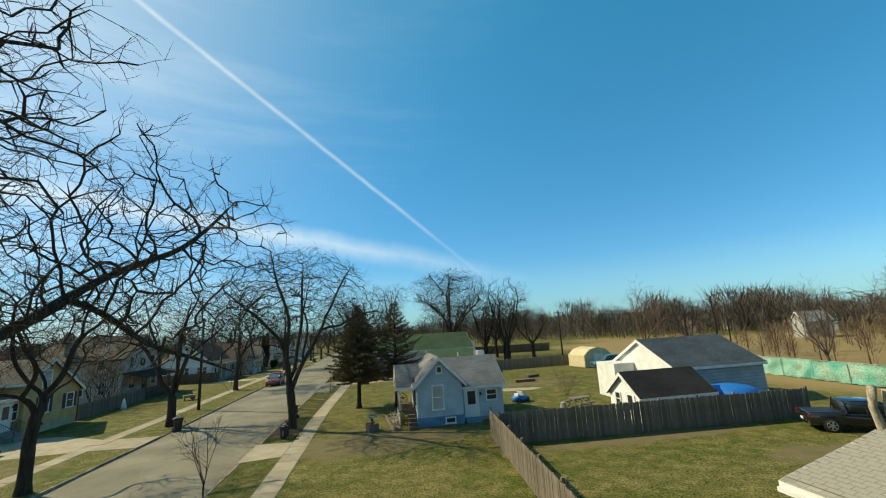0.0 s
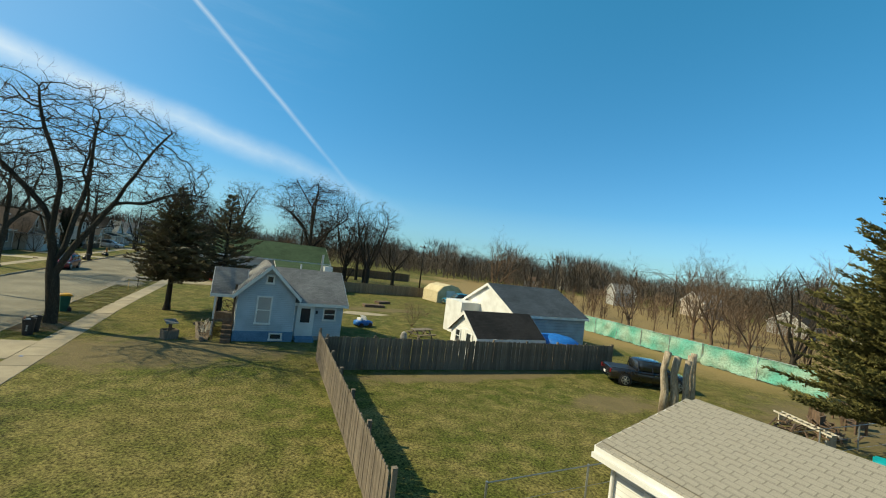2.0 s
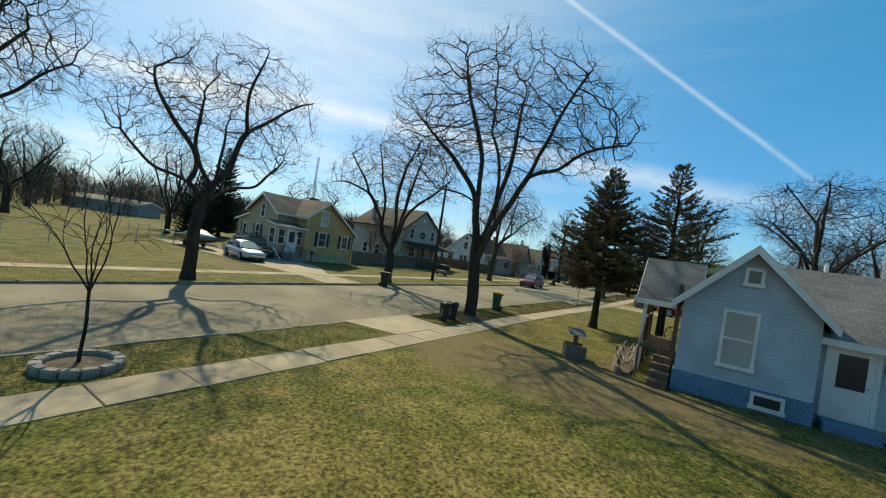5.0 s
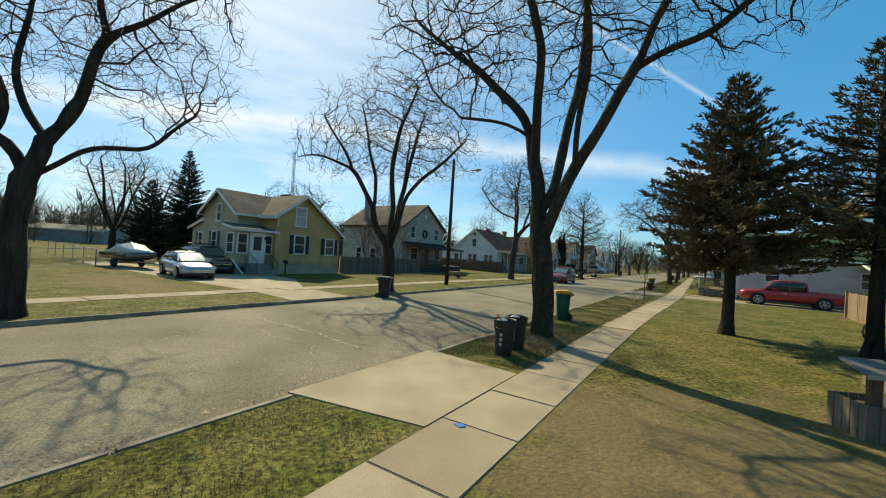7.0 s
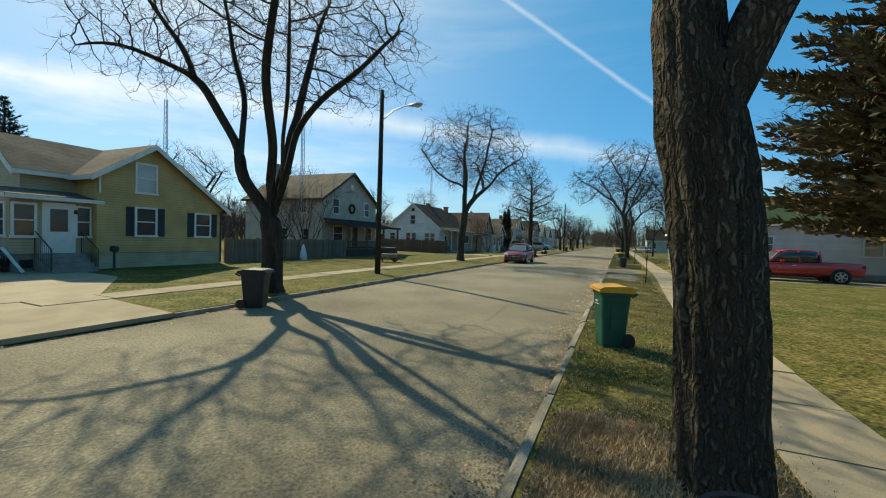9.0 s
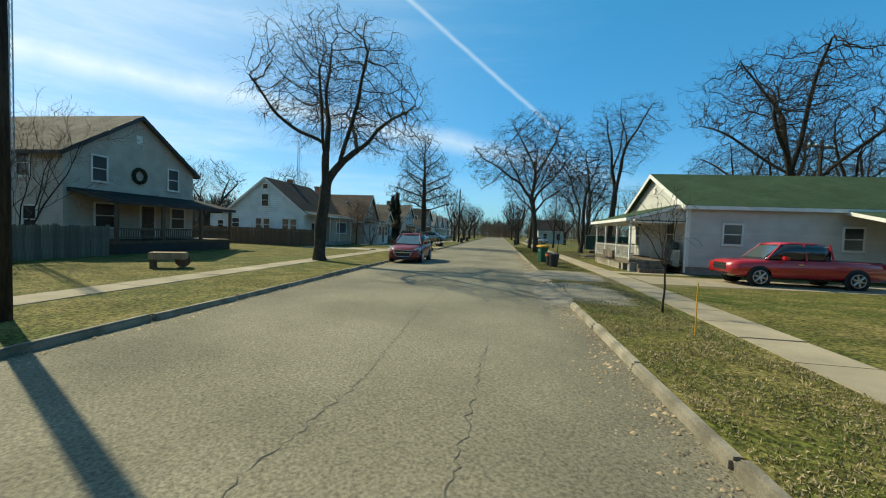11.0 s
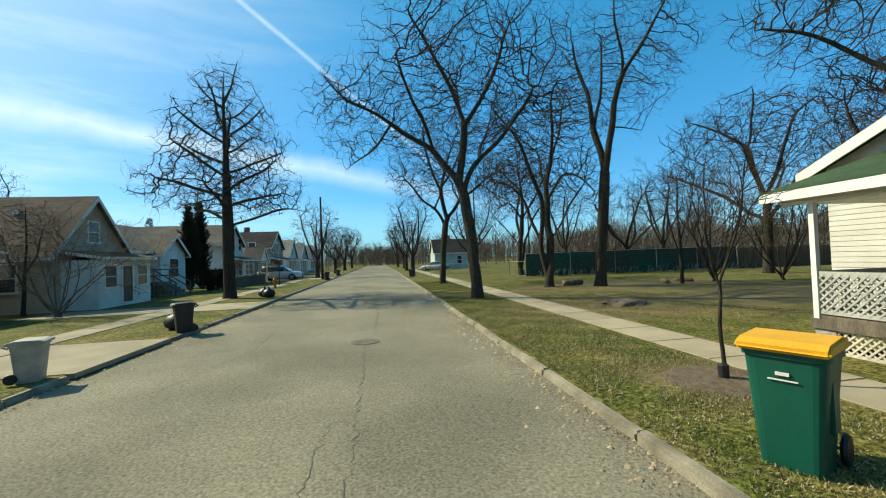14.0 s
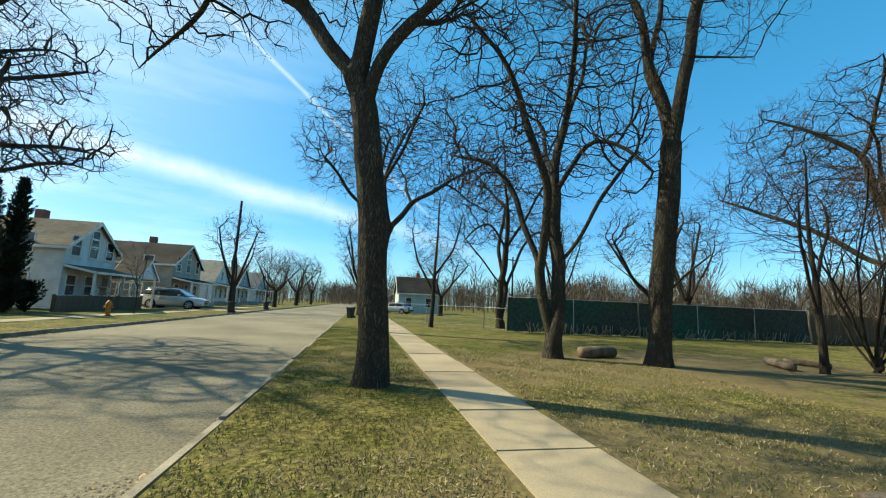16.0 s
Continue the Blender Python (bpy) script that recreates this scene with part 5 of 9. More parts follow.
def conifer(seed, height, width, bare, density=1.0, columnar=False):
    """A needled tree: trunk and boughs in tiers with gaps between them, each bough forked and carrying many thin sprays."""
    r = random.Random(seed)
    wood, crown = Geo(), Geo()
    wood.tube([Vector((0, 0, -0.1)), Vector((0.03, 0, 0.5)), Vector((0.04, 0, height * 0.3)), Vector((0, 0.05, height * 0.7)), Vector((0, 0, height * 0.99))], [0.034 * height, 0.022 * height, 0.017 * height, 0.009 * height, 0.003 * height], 10)

    def spray(p, d, s_):
        e = (d + rand_dir(r) * 0.55 + Vector((0, 0, 0.12))).normalized() * s_
        side = e.cross(rand_dir(r))
        if side.length < 1e-3:
            return
        side = side.normalized() * r.uniform(0.014, 0.03)
        k0 = len(crown.v)
        m = p + e * 0.45
        crown.v += [tuple(p), tuple(m + side), tuple(p + e), tuple(m - side), tuple(m + Vector((0, 0, -0.05)))]
        crown.f += [(k0, k0 + 1, k0 + 2), (k0, k0 + 2, k0 + 3), (k0, k0 + 4, k0 + 2)]
    z = bare
    while z < height:
        f = (z - bare) / (height - bare)
        if columnar:
            reach = width * (0.35 + 0.65 * min(1, f * 5)) * (1 - f ** 2.2) + 0.06
        else:
            reach = width * (1 - f) ** 0.85 * (0.78 + 0.22 * min(1, f * 6)) + 0.1
        count = max(4, int((5 + 3 * (1 - f)) * density))
        turn0 = r.uniform(0, 6.28)
        for c in range(count):
            a = turn0 + 6.283 * c / count + r.uniform(-0.35, 0.35)
            ln = reach * (r.uniform(0.55, 1.1) if r.random() < 0.86 else r.uniform(1.1, 1.28))
            rise = r.uniform(0.9, 1.6) if columnar else r.uniform(-0.12, 0.16) + 0.55 * f
            d = Vector((math.cos(a), math.sin(a), rise)).normalized()
            p0 = Vector((0, 0, z + r.uniform(-0.12, 0.12)))
            side = Vector((-d.y, d.x, 0))
            line = [p0 + d * ln * q + Vector((0, 0, (-0.2 * q + 0.26 * q * q) * ln * (0 if columnar else 0.8))) for q in (0, 0.35, 0.7, 1.0)]
            wood.tube(line, [0.014 + 0.01 * ln, 0.011 + 0.006 * ln, 0.008, 0.004], 3)
            n = max(5, int(ln * 8 * density))
            for i in range(n):
                q = (i + r.random()) / n
                if q < 0.16 and not columnar:
                    continue
                k_ = min(int(q * 3 / 1.0001), 2)
                p = line[k_].lerp(line[k_ + 1], min(max((q - (0, 0.35, 0.7)[k_]) / (0.35, 0.35, 0.3)[k_], 0), 1))
                w = (0.12 + 0.34 * ln * (1 - q) * r.uniform(0.3, 1.0)) if not columnar else 0.2
                e = (d * r.uniform(0.5, 1.0) + side * r.uniform(-1.0, 1.0) + Vector((0, 0, r.uniform(-0.12, 0.3)))).normalized() * w
                if w > 0.3:
                    wood.tube([p, p + e], [0.007, 0.003], 3)
                for j in range(max(4, int(w * 20))):
                    spray(p + e * r.random() + rand_dir(r) * 0.03, e.normalized(), r.uniform(0.12, 0.26))
        z += (0.34 if not columnar else 0.22) - 0.08 * f
    return wood, crown


def plant_conifer(name, label, x, y, needle, group="", **kw):
    w, c = conifer(**kw)
    ob = thing(name, label, "tree", x, y, 0, group=group)
    part("trunk", w, BARK, ob, smooth=True)
    part("crown", c, needle, ob)
    return ob


plant_conifer("spruce_tree", "dark green spruce with a bare lower trunk on the lawn", 10.5, 25.0, NEEDLE, "spruces", seed=5, height=9.3, width=3.2, bare=2.5, density=1.8)
plant_conifer("spruce_tree", "taller dark green spruce with a bare trunk beside the porch", 13.95, 24.0, NEEDLE, "spruces", seed=6, height=9.3, width=3.2, bare=2.9, density=1.2)
plant_conifer("pine_tree", "tall olive green conifer with hanging boughs", 38.7, -6.4, NEEDLE_OLIVE, seed=7, height=12.6, width=4.6, bare=2.0, density=1.9)
plant_conifer("cedar_tree", "broad dark cedar behind the driveway", -35.3, 24.0, NEEDLE_DARK, seed=8, height=7.4, width=2.9, bare=0.2, density=1.7)
plant_conifer("spruce_tree", "tall dark spruce behind the yellow house", -44.0, 31.0, NEEDLE_DARK, seed=9, height=12.8, width=4.0, bare=0.8, density=1.5)
plant_conifer("arborvitae", "dark columnar evergreen beside the white house", -14.6, 88.4, NEEDLE_DARK, "columnar evergreens", seed=10, height=7.2, width=1.15, bare=0.1, density=1.5, columnar=True)
plant_conifer("arborvitae", "dark columnar evergreen beside the white house", -14.3, 89.9, NEEDLE_DARK, "columnar evergreens", seed=11, height=7.6, width=1.15, bare=0.1, density=1.5, columnar=True)
for y in (85.4, 86.7, 88.0):
    plant_conifer("evergreen_shrub", "low dark clipped evergreen before the white house", -11.8, y, NEEDLE_DARK, "evergreen shrubs", seed=int(y * 10), height=1.5, width=0.95, bare=0.05, density=1.5, columnar=True)
plant_conifer("spruce_tree", "dark evergreen behind the houses", -30, 112, NEEDLE_DARK, seed=12, height=9.0, width=2.2, bare=0.5)


# far woods: many small bare trees in one mesh
def woods(seed, spots):
    r = random.Random(seed)
    gg = Geo()
    for x, y, h in spots:
        gg.tube([Vector((x, y, -0.5)), Vector((x, y, h * 0.6))], [h * 0.018, h * 0.008], 3)
        wide = h * r.uniform(0.28, 0.42)
        for i in range(82):
            a, f = r.uniform(0, 6.283), r.random() ** 0.7
            zz_ = h * (0.03 + 0.73 * f)
            d = Vector((math.cos(a), math.sin(a), r.uniform(0.5, 1.9))).normalized()
            p = Vector((x, y, zz_)) + Vector((math.cos(a), math.sin(a), 0)) * wide * r.random() * 0.6
            q = p + d * h * r.uniform(0.12, 0.34)
            s = Vector((-d.y, d.x, 0)).normalized() * h * r.uniform(0.003, 0.009)
            k0 = len(gg.v)
            gg.v += [tuple(p - s), tuple(p + s), tuple(q)]
            gg.f.append((k0, k0 + 1, k0 + 2))
    return gg


r = random.Random(99)
spots = []
for i in range(4200):
    a = r.uniform(-2.4, 2.4)
    d = r.uniform(120, 330) * (1 if abs(a) < 1.2 else 0.75)
    x, y = 5 + math.sin(a) * d, 25 + math.cos(a) * d
    if abs(x) < 11 and y > 0 and y < 210:
        continue
    if x > 30 and -20 < y < 90 and x < 150:
        continue
    spots.append((x, y, r.uniform(6, 12.5)))
for i in range(950):
    a, d = r.uniform(0.35, 1.95), r.uniform(150, 250)
    spots.append((5 + math.sin(a) * d, 25 + math.cos(a) * d, r.uniform(8, 13.5) * (1.0 + 0.5 * max(0.0, math.sin(9 * a + 2 * math.sin(23 * a))))))
for i in range(150):
    spots.append((r.uniform(-120, -58), r.uniform(-30, 150), r.uniform(5, 10)))
for i in range(330):
    spots.append((r.uniform(-115, -62), r.uniform(56, 135), r.uniform(7, 11.5)))
for i in range(130):
    spots.append((r.uniform(-10, 12), r.uniform(215, 300), r.uniform(6, 11)))
solo("far_woods", woods(4, spots), WOODS, "belt of bare grey-brown woods along the horizon", "woods", kind="stuff")
spots = [(r.uniform(58, 130), r.uniform(-35, 60), r.uniform(3, 6)) for i in range(330)]
solo("brush", woods(5, spots), TWIG_RED, "russet bare brush along the field's edge", "brush", kind="stuff")


# ---- houses ----
def window(parent, at, way, w, h, frame=WHITE, pane=GLASS, sashes=2, shutters=False, trim=0.09):
    """A sash window: frame, sill, panes and glazing bars, and shutters where there are any. at: the middle of its foot."""
    m = facing(at, way)
    g = Geo()
    g.box(-w / 2 - trim, -w / 2, -trim, h + trim, 0, 0.06).box(w / 2, w / 2 + trim, -trim, h + trim, 0, 0.06)
    g.box(-w / 2, w / 2, h, h + trim, 0, 0.06).box(-w / 2 - trim - 0.03, w / 2 + trim + 0.03, -trim - 0.02, 0, 0, 0.09)
    for i in range(1, sashes):
        g.box(-w / 2, w / 2, h * i / sashes - 0.025, h * i / sashes + 0.025, 0, 0.045)
    ob = part("window", g.moved(m), frame, parent)
    for i in range(sashes):
        part("pane", Geo().box(-w / 2, w / 2, h * i / sashes, h * (i + 1) / sashes, 0.004 + 0.008 * i, 0.016 + 0.008 * i).moved(m), pane, ob)
    if shutters:
        for s in (-1, 1):
            g = Geo()
            c = s * (w / 2 + trim + 0.2)
            ring = [(c - 0.17, -0.06, 0.0), (c - 0.17, -0.06, 0.04), (c - 0.17, 0.0, 0.04)]
            for i in range(int(h / 0.09)):
                ring += [(c - 0.17, i * 0.09, 0.042), (c - 0.17, 0.08 + i * 0.09, 0.018)]
            ring += [(c - 0.17, h, 0.04), (c - 0.17, h + 0.06, 0.04), (c - 0.17, h + 0.06, 0.0)]
            g.extrude(ring, (0.34, 0, 0))
            part("shutter", g.moved(m), DARK, ob)
    return ob


def door(parent, at, way, w=0.9, h=2.03, leaf=WHITE, lights=True, frame=WHITE):
    m = facing(at, way)
    ob = part("door", Geo().box(-w / 2, w / 2, 0, h, 0, 0.045).moved(m), leaf, parent)
    g = Geo().box(-w / 2 - 0.1, -w / 2, 0, h + 0.1, 0, 0.06).box(w / 2, w / 2 + 0.1, 0, h + 0.1, 0, 0.06).box(-w / 2, w / 2, h, h + 0.1, 0, 0.06)
    part("door_frame", g.moved(m), frame, ob)
    if lights:
        part("pane", Geo().box(-w * 0.32, w * 0.32, h * 0.45, h * 0.92, 0.04, 0.052).moved(m), GLASS, ob)
    part("handle", Geo().rod((w * 0.38, 1.0, 0.045), (w * 0.38, 1.0, 0.1), 0.025).moved(m), STEEL, ob)
    return ob


def gable_body(x0, x1, y0, y1, eave, ridge, along="y", at=None, base=0.0, eave2=None):
    """A pentagon block: eave, ridge heights; along: which way the ridge runs; at: where the ridge lies; eave2: the far eave's height."""
    e2 = eave if eave2 is None else eave2
    if along == "y":
        a = (x0 + x1) / 2 if at is None else at
        return Geo().extrude([(x0, y0, base), (x1, y0, base), (x1, y0, e2), (a, y0, ridge), (x0, y0, eave)], (0, y1 - y0, 0))
    a = (y0 + y1) / 2 if at is None else at
    return Geo().extrude([(x0, y0, base), (x0, y1, base), (x0, y1, e2), (x0, a, ridge), (x0, y0, eave)], (x1 - x0, 0, 0))


def gable_roof(parent, x0, x1, y0, y1, eave, ridge, material, along="y", at=None, over=0.3, end=0.3, thick=0.12, trim=WHITE, eave2=None):
    """Two sloping slabs with their fascias and barge boards."""
    e2 = eave if eave2 is None else eave2
    lo, hi = (x0, x1) if along == "y" else (y0, y1)
    a = (lo + hi) / 2 if at is None else at
    s0, s1 = (y0 - end, y1 + end) if along == "y" else (x0 - end, x1 + end)

    def pt(u, v, z):
        return (u, v, z) if along == "y" else (v, u, z)
    for edge, ez, sg in ((lo, eave, -1), (hi, e2, 1)):
        slope = (ridge - ez) / abs(a - edge)
        u, z = edge + sg * over, ez - slope * over
        t = 0.03
        ring = [pt(a, s0, ridge + t), pt(u, s0, z + t), pt(u, s0, z + t + thick), pt(a, s0, ridge + t + thick)]
        way = Vector(pt(0, s1 - s0, 0))
        rf = part("roof", Geo().extrude(ring, way), material, parent, roof_uv=True)
        ring = [pt(u, s0, z - 0.06), pt(u + sg * 0.03, s0, z - 0.06), pt(u + sg * 0.03, s0, z + t + thick - 0.02), pt(u, s0, z + t + thick - 0.02)]
        part("fascia", Geo().extrude(ring, way), trim, rf)
        for s, o in ((s0, -0.03), (s1, 0.0)):
            g = Geo().extrude([pt(a, s + o, ridge - 0.12), pt(u, s + o, z - 0.12), pt(u, s + o, z + t + thick - 0.015), pt(a, s + o, ridge + t + thick - 0.015)], Vector(pt(0, 0.03, 0)))
            part("barge_board", g, trim, rf)


def shed_roof(parent, ring, thick, material, trim=WHITE, name="porch_roof"):
    rf = part(name, Geo().extrude(ring, (0, 0, thick)), material, parent, roof_uv=True)
    g = Geo()
    for a, b in zip(ring, ring[1:] + ring[:1]):
        a, b = Vector(a), Vector(b)
        d = (b - a).normalized()
        n = Vector((d.y, -d.x, 0)) * 0.015
        k0 = len(g.v)
        g.v += [tuple(a + n + Vector((0, 0, -0.08))), tuple(b + n + Vector((0, 0, -0.08))), tuple(b + n + Vector((0, 0, thick * 0.8))), tuple(a + n + Vector((0, 0, thick * 0.8))),
                tuple(a - n + Vector((0, 0, -0.08))), tuple(b - n + Vector((0, 0, -0.08))), tuple(b - n + Vector((0, 0, thick * 0.8))), tuple(a - n + Vector((0, 0, thick * 0.8)))]
        g.f += [(k0, k0 + 1, k0 + 2, k0 + 3), (k0 + 4, k0 + 7, k0 + 6, k0 + 5), (k0, k0 + 4, k0 + 5, k0 + 1), (k0 + 3, k0 + 2, k0 + 6, k0 + 7)]
    part("fascia", g, trim, rf)
    return rf


def lattice(parent, a, b, z0, z1, material, pitch=0.16, name="lattice"):
    """Crossed slats between two posts, in a frame."""
    a, b = Vector((*a, 0)), Vector((*b, 0))
    ln = (b - a).length
    d = (b - a) / ln
    n = Vector((-d.y, d.x, 0)) * 0.012
    g = Geo()
    h = z1 - z0

    def slat(s0, h0, s1, h1, off, w=0.016):
        p, q = a + d * s0 + Vector((0, 0, z0 + h0)) + n * off, a + d * s1 + Vector((0, 0, z0 + h1)) + n * off
        e = (q - p).normalized()
        u = e.cross(n.normalized()) * w
        g.extrude([tuple(p - u), tuple(q - u), tuple(q + u), tuple(p + u)], n * 0.8)
    s = -h
    while s < ln:
        for k_ in (0, 1):
            lo, hi = max(s, 0), min(s + h, ln)
            if hi - lo > 0.03:
                if k_ == 0:
                    slat(lo, lo - s, hi, hi - s, 0)
                else:
                    slat(lo, h - (lo - s), hi, h - (hi - s), 1)
        s += pitch
    slat(0, h, ln, h, 0.5, 0.045)
    slat(0, 0, ln, 0, 0.5, 0.035)
    return part(name, g, material, parent)


def steps(parent, x0, x1, y0, y1, rise, count, way, material):
    """A flight going up from the outer edge; way: the side its foot is on."""
    for i in range(count):
        f = i / count
        if way == "s":
            b = (x0, x1, y0 + (y1 - y0) * f, y1)
        elif way == "e":
            b = (x0, x1 - (x1 - x0) * f, y0, y1)
        else:
            b = (x0 + (x1 - x0) * f, x1, y0, y1)
        part("step", Geo().box(*b, rise * i / count - (0.02 if i == 0 else 0), rise * (i + 1) / count), material, parent, bevel=0.012)


# the blue cottage
H = thing("house", "small pale blue cottage with blue block base and grey roof", "house")
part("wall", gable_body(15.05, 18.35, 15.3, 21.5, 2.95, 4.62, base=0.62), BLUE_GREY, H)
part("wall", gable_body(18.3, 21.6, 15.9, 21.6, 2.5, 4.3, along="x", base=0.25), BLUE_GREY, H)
part("foundation", Geo().box(15.0, 18.4, 15.25, 21.4, -0.1, 0.62), BLUE_BLOCK, H)
part("foundation", Geo().box(18.3, 21.55, 15.88, 21.5, -0.1, 0.25), BLOCK, H)
gable_roof(H, 15.05, 18.35, 15.3, 21.5, 2.95, 4.62, ROOF_GREY, over=0.28, end=0.3)
gable_roof(H, 16.7, 21.6, 15.9, 21.6, 2.5, 4.3, ROOF_GREY, along="x", over=0.3, end=0.25)
window(H, (16.55, 15.3, 1.15), "s", 0.72, 1.55, pane=BLIND)
window(H, (16.72, 15.3, 3.65), "s", 0.3, 0.36, sashes=1)
window(H, (17.4, 15.25, 0.18), "s", 0.6, 0.28, sashes=1)
door(H, (19.15, 15.9, 0.25), "s", 0.92, 1.98)
part("door_step", Geo().box(18.6, 19.75, 15.2, 15.9, -0.05, 0.24), BLUE_BLOCK, H, bevel=0.015)
window(H, (20.7, 15.9, 1.4), "s", 0.7, 0.66, sashes=2)
part("wall_lamp", Geo().box(19.78, 19.92, 15.78, 15.9, 1.75, 1.95), DARK, H, bevel=0.01)
part("downpipe", Geo().rod((18.42, 15.82, 0.1), (18.42, 15.82, 2.45), 0.045), WHITE, H)
part("flue", Geo().rod((20.6, 20.0, 3.6), (20.6, 20.0, 5.6), 0.09), STEEL, H)
part("chimney", Geo().box(20.75, 21.35, 19.6, 20.2, 3.4, 4.75), WHITE, H, bevel=0.02)
part("vent_pipe", Geo().rod((19.0, 19.4, 4.0), (19.0, 19.4, 4.75), 0.06), WHITE, H)
gable_roof(H, 13.7, 15.4, 16.8, 19.6, 2.75, 4.0, ROOF_GREY, along="x", over=0.3, end=0.12)
part("pediment", gable_body(13.75, 13.85, 16.8, 19.6, 2.75, 4.0, along="x", base=2.72), WHITE, H)
part("porch_beam", Geo().box(13.74, 13.9, 16.75, 19.65, 2.58, 2.72), WHITE, H)
part("porch_deck", Geo().box(13.8, 15.0, 16.7, 19.8, 0.85, 0.98), WOOD_GREY, H)
for y in (16.8, 18.2, 19.6):
    part("post", Geo().box(13.8, 13.92, y - 0.06, y + 0.06, -0.05, 2.6), WHITE if y < 17 else WOOD_BROWN, H)
part("post", Geo().box(14.85, 14.98, 16.03, 16.17, -0.05, 3.3), WOOD_BROWN, H)
part("porch_rail", Geo().box(13.8, 13.94, 16.85, 19.7, 1.85, 1.93).box(13.8, 13.9, 16.85, 19.7, 0.8, 0.98), WOOD_GREY, H)
for i in range(16):
    part("rail_board", Geo().box(13.84, 13.87, 16.9 + i * 0.17, 17.03 + i * 0.17, 0.99, 1.86), WOOD_GREY, H)
lattice(H, (13.83, 16.2), (13.83, 19.6), 0.0, 0.84, WHITE, 0.12)
steps(H, 14.4, 14.95, 14.7, 16.7, 0.98, 5, "s", WOOD_BROWN)
r = random.Random(31)
g = Geo()
for i in range(30):
    p = Vector((13.5 + r.uniform(-0.2, 0.22), 17.0 + r.uniform(-0.5, 2.4), r.uniform(0.02, 0.15)))
    d = Vector((r.uniform(-0.6, 0.6), r.uniform(-0.6, 0.6), r.uniform(0.2, 1.0))).normalized()
    q = p + d * r.uniform(0.2, 0.45)
    g.tube([p, q, q + (d + rand_dir(r) * 0.7).normalized() * r.uniform(0.15, 0.35)], [r.uniform(0.02, 0.045), 0.022, 0.01], 5)
solo("branch_heap", g, PALE_BOARD, "heap of bleached branches and pale rubbish in the porch bed", "branches", kind="stuff")
WH = thing("wagon_wheel", "old spoked cart wheel leaning by the fence", "wheel", 14.7, 25.6, 0, 30)
WH.rotation_euler.x = -0.5
part("rim", Geo().tube([Vector((0.5 * math.cos(a * 0.3142), 0, 0.5 + 0.5 * math.sin(a * 0.3142))) for a in range(21)], [0.035] * 21, 6), WOOD_BROWN, WH)
part("hub", Geo().rod((0, -0.08, 0.5), (0, 0.08, 0.5), 0.07), WOOD_BROWN, WH)
for a in range(10):
    part("spoke", Geo().rod((0, 0, 0.5), (0.49 * math.cos(a * 0.6283), 0, 0.5 + 0.49 * math.sin(a * 0.6283)), 0.018, 5), WOOD_BROWN, WH)
part("handrail", Geo().rod((13.95, 15.45, 0.95), (13.95, 16.7, 1.9), 0.035), WOOD_BROWN, H)
part("rail_post", Geo().rod((13.95, 15.45, 0), (13.95, 15.45, 0.95), 0.035), WOOD_BROWN, H)
BED = mesh_of(Geo().box(-0.6, 0.6, -0.08, 0.08, -0.05, 0.2), WOOD_GREY, name="timber", bevel=0.02)
bed = thing("flower_bed", "low weathered timbers edging the porch bed", "edging")
for i, (x, y, a) in enumerate(((12.95, 19.1, 97), (13.05, 17.9, 97), (13.15, 16.7, 97), (13.35, 15.6, 108), (13.3, 19.75, 10))):
    o = part("timber", BED, None, bed)
    o.location, o.rotation_euler = (x, y, 0), (0, 0, math.radians(a))
solo("bed_soil", Geo().extrude([(13.0, 19.7, -0.03), (13.8, 19.7, -0.03), (13.8, 15.3, -0.03), (13.4, 15.3, -0.03)], (0, 0, 0.1)), MULCH, "dark soil and leaves inside the porch bed", "soil")

# the yellow house
H = thing("house", "mustard yellow clapboard house with black shutters and white trim", "house")
part("wall", gable_body(-23.0, -18.2, 23.0, 31.0, 4.35, 5.95, base=0.75), YELLOW_PALE, H)
part("wall", gable_body(-20.6, -16.4, 24.9, 31.1, 4.35, 6.0, along="x", at=27.25, base=0.75, eave2=3.2), YELLOW, H)
part("wall", Geo().extrude([(-25.9, 23.6, 0.4), (-23.0, 23.6, 0.4), (-23.0, 23.6, 4.0), (-25.9, 23.6, 3.15)], (0, 6.2, 0)), YELLOW_PALE, H)
part("foundation", Geo().box(-22.95, -18.25, 23.05, 30.9, -0.1, 0.75), BLOCK, H)
part("foundation", Geo().box(-25.85, -22.95, 23.65, 29.7, -0.1, 0.4), BLOCK, H)
part("foundation", Geo().box(-20.6, -16.44, 24.95, 31.05, -0.1, 0.75), YELLOW_PALE, H)
gable_roof(H, -23.0, -18.2, 23.0, 31.0, 4.35, 5.95, ROOF_TAUPE, end=0.35)
gable_roof(H, -21.6, -16.4, 24.9, 31.1, 4.35, 6.0, ROOF_TAUPE, along="x", at=27.25, eave2=3.2, end=0.3, over=0.35)
rf = part("roof", Geo().extrude([(-26.2, 23.35, 3.1), (-22.9, 23.35, 4.08), (-22.9, 23.35, 4.2), (-26.2, 23.35, 3.22)], (0, 6.6, 0)), ROOF_TAUPE, H, roof_uv=True)
part("barge_board", Geo().extrude([(-26.22, 23.32, 3.0), (-22.9, 23.32, 3.98), (-22.9, 23.32, 4.18), (-26.22, 23.32, 3.2)], (0, 0.03, 0)), WHITE, rf)
window(H, (-16.4, 26.95, 1.6), "e", 0.85, 1.3, shutters=True)
window(H, (-16.4, 29.9, 1.6), "e", 0.8, 1.2, shutters=True)
window(H, (-16.4, 26.95, 3.72), "e", 0.85, 1.35, pane=BLIND)
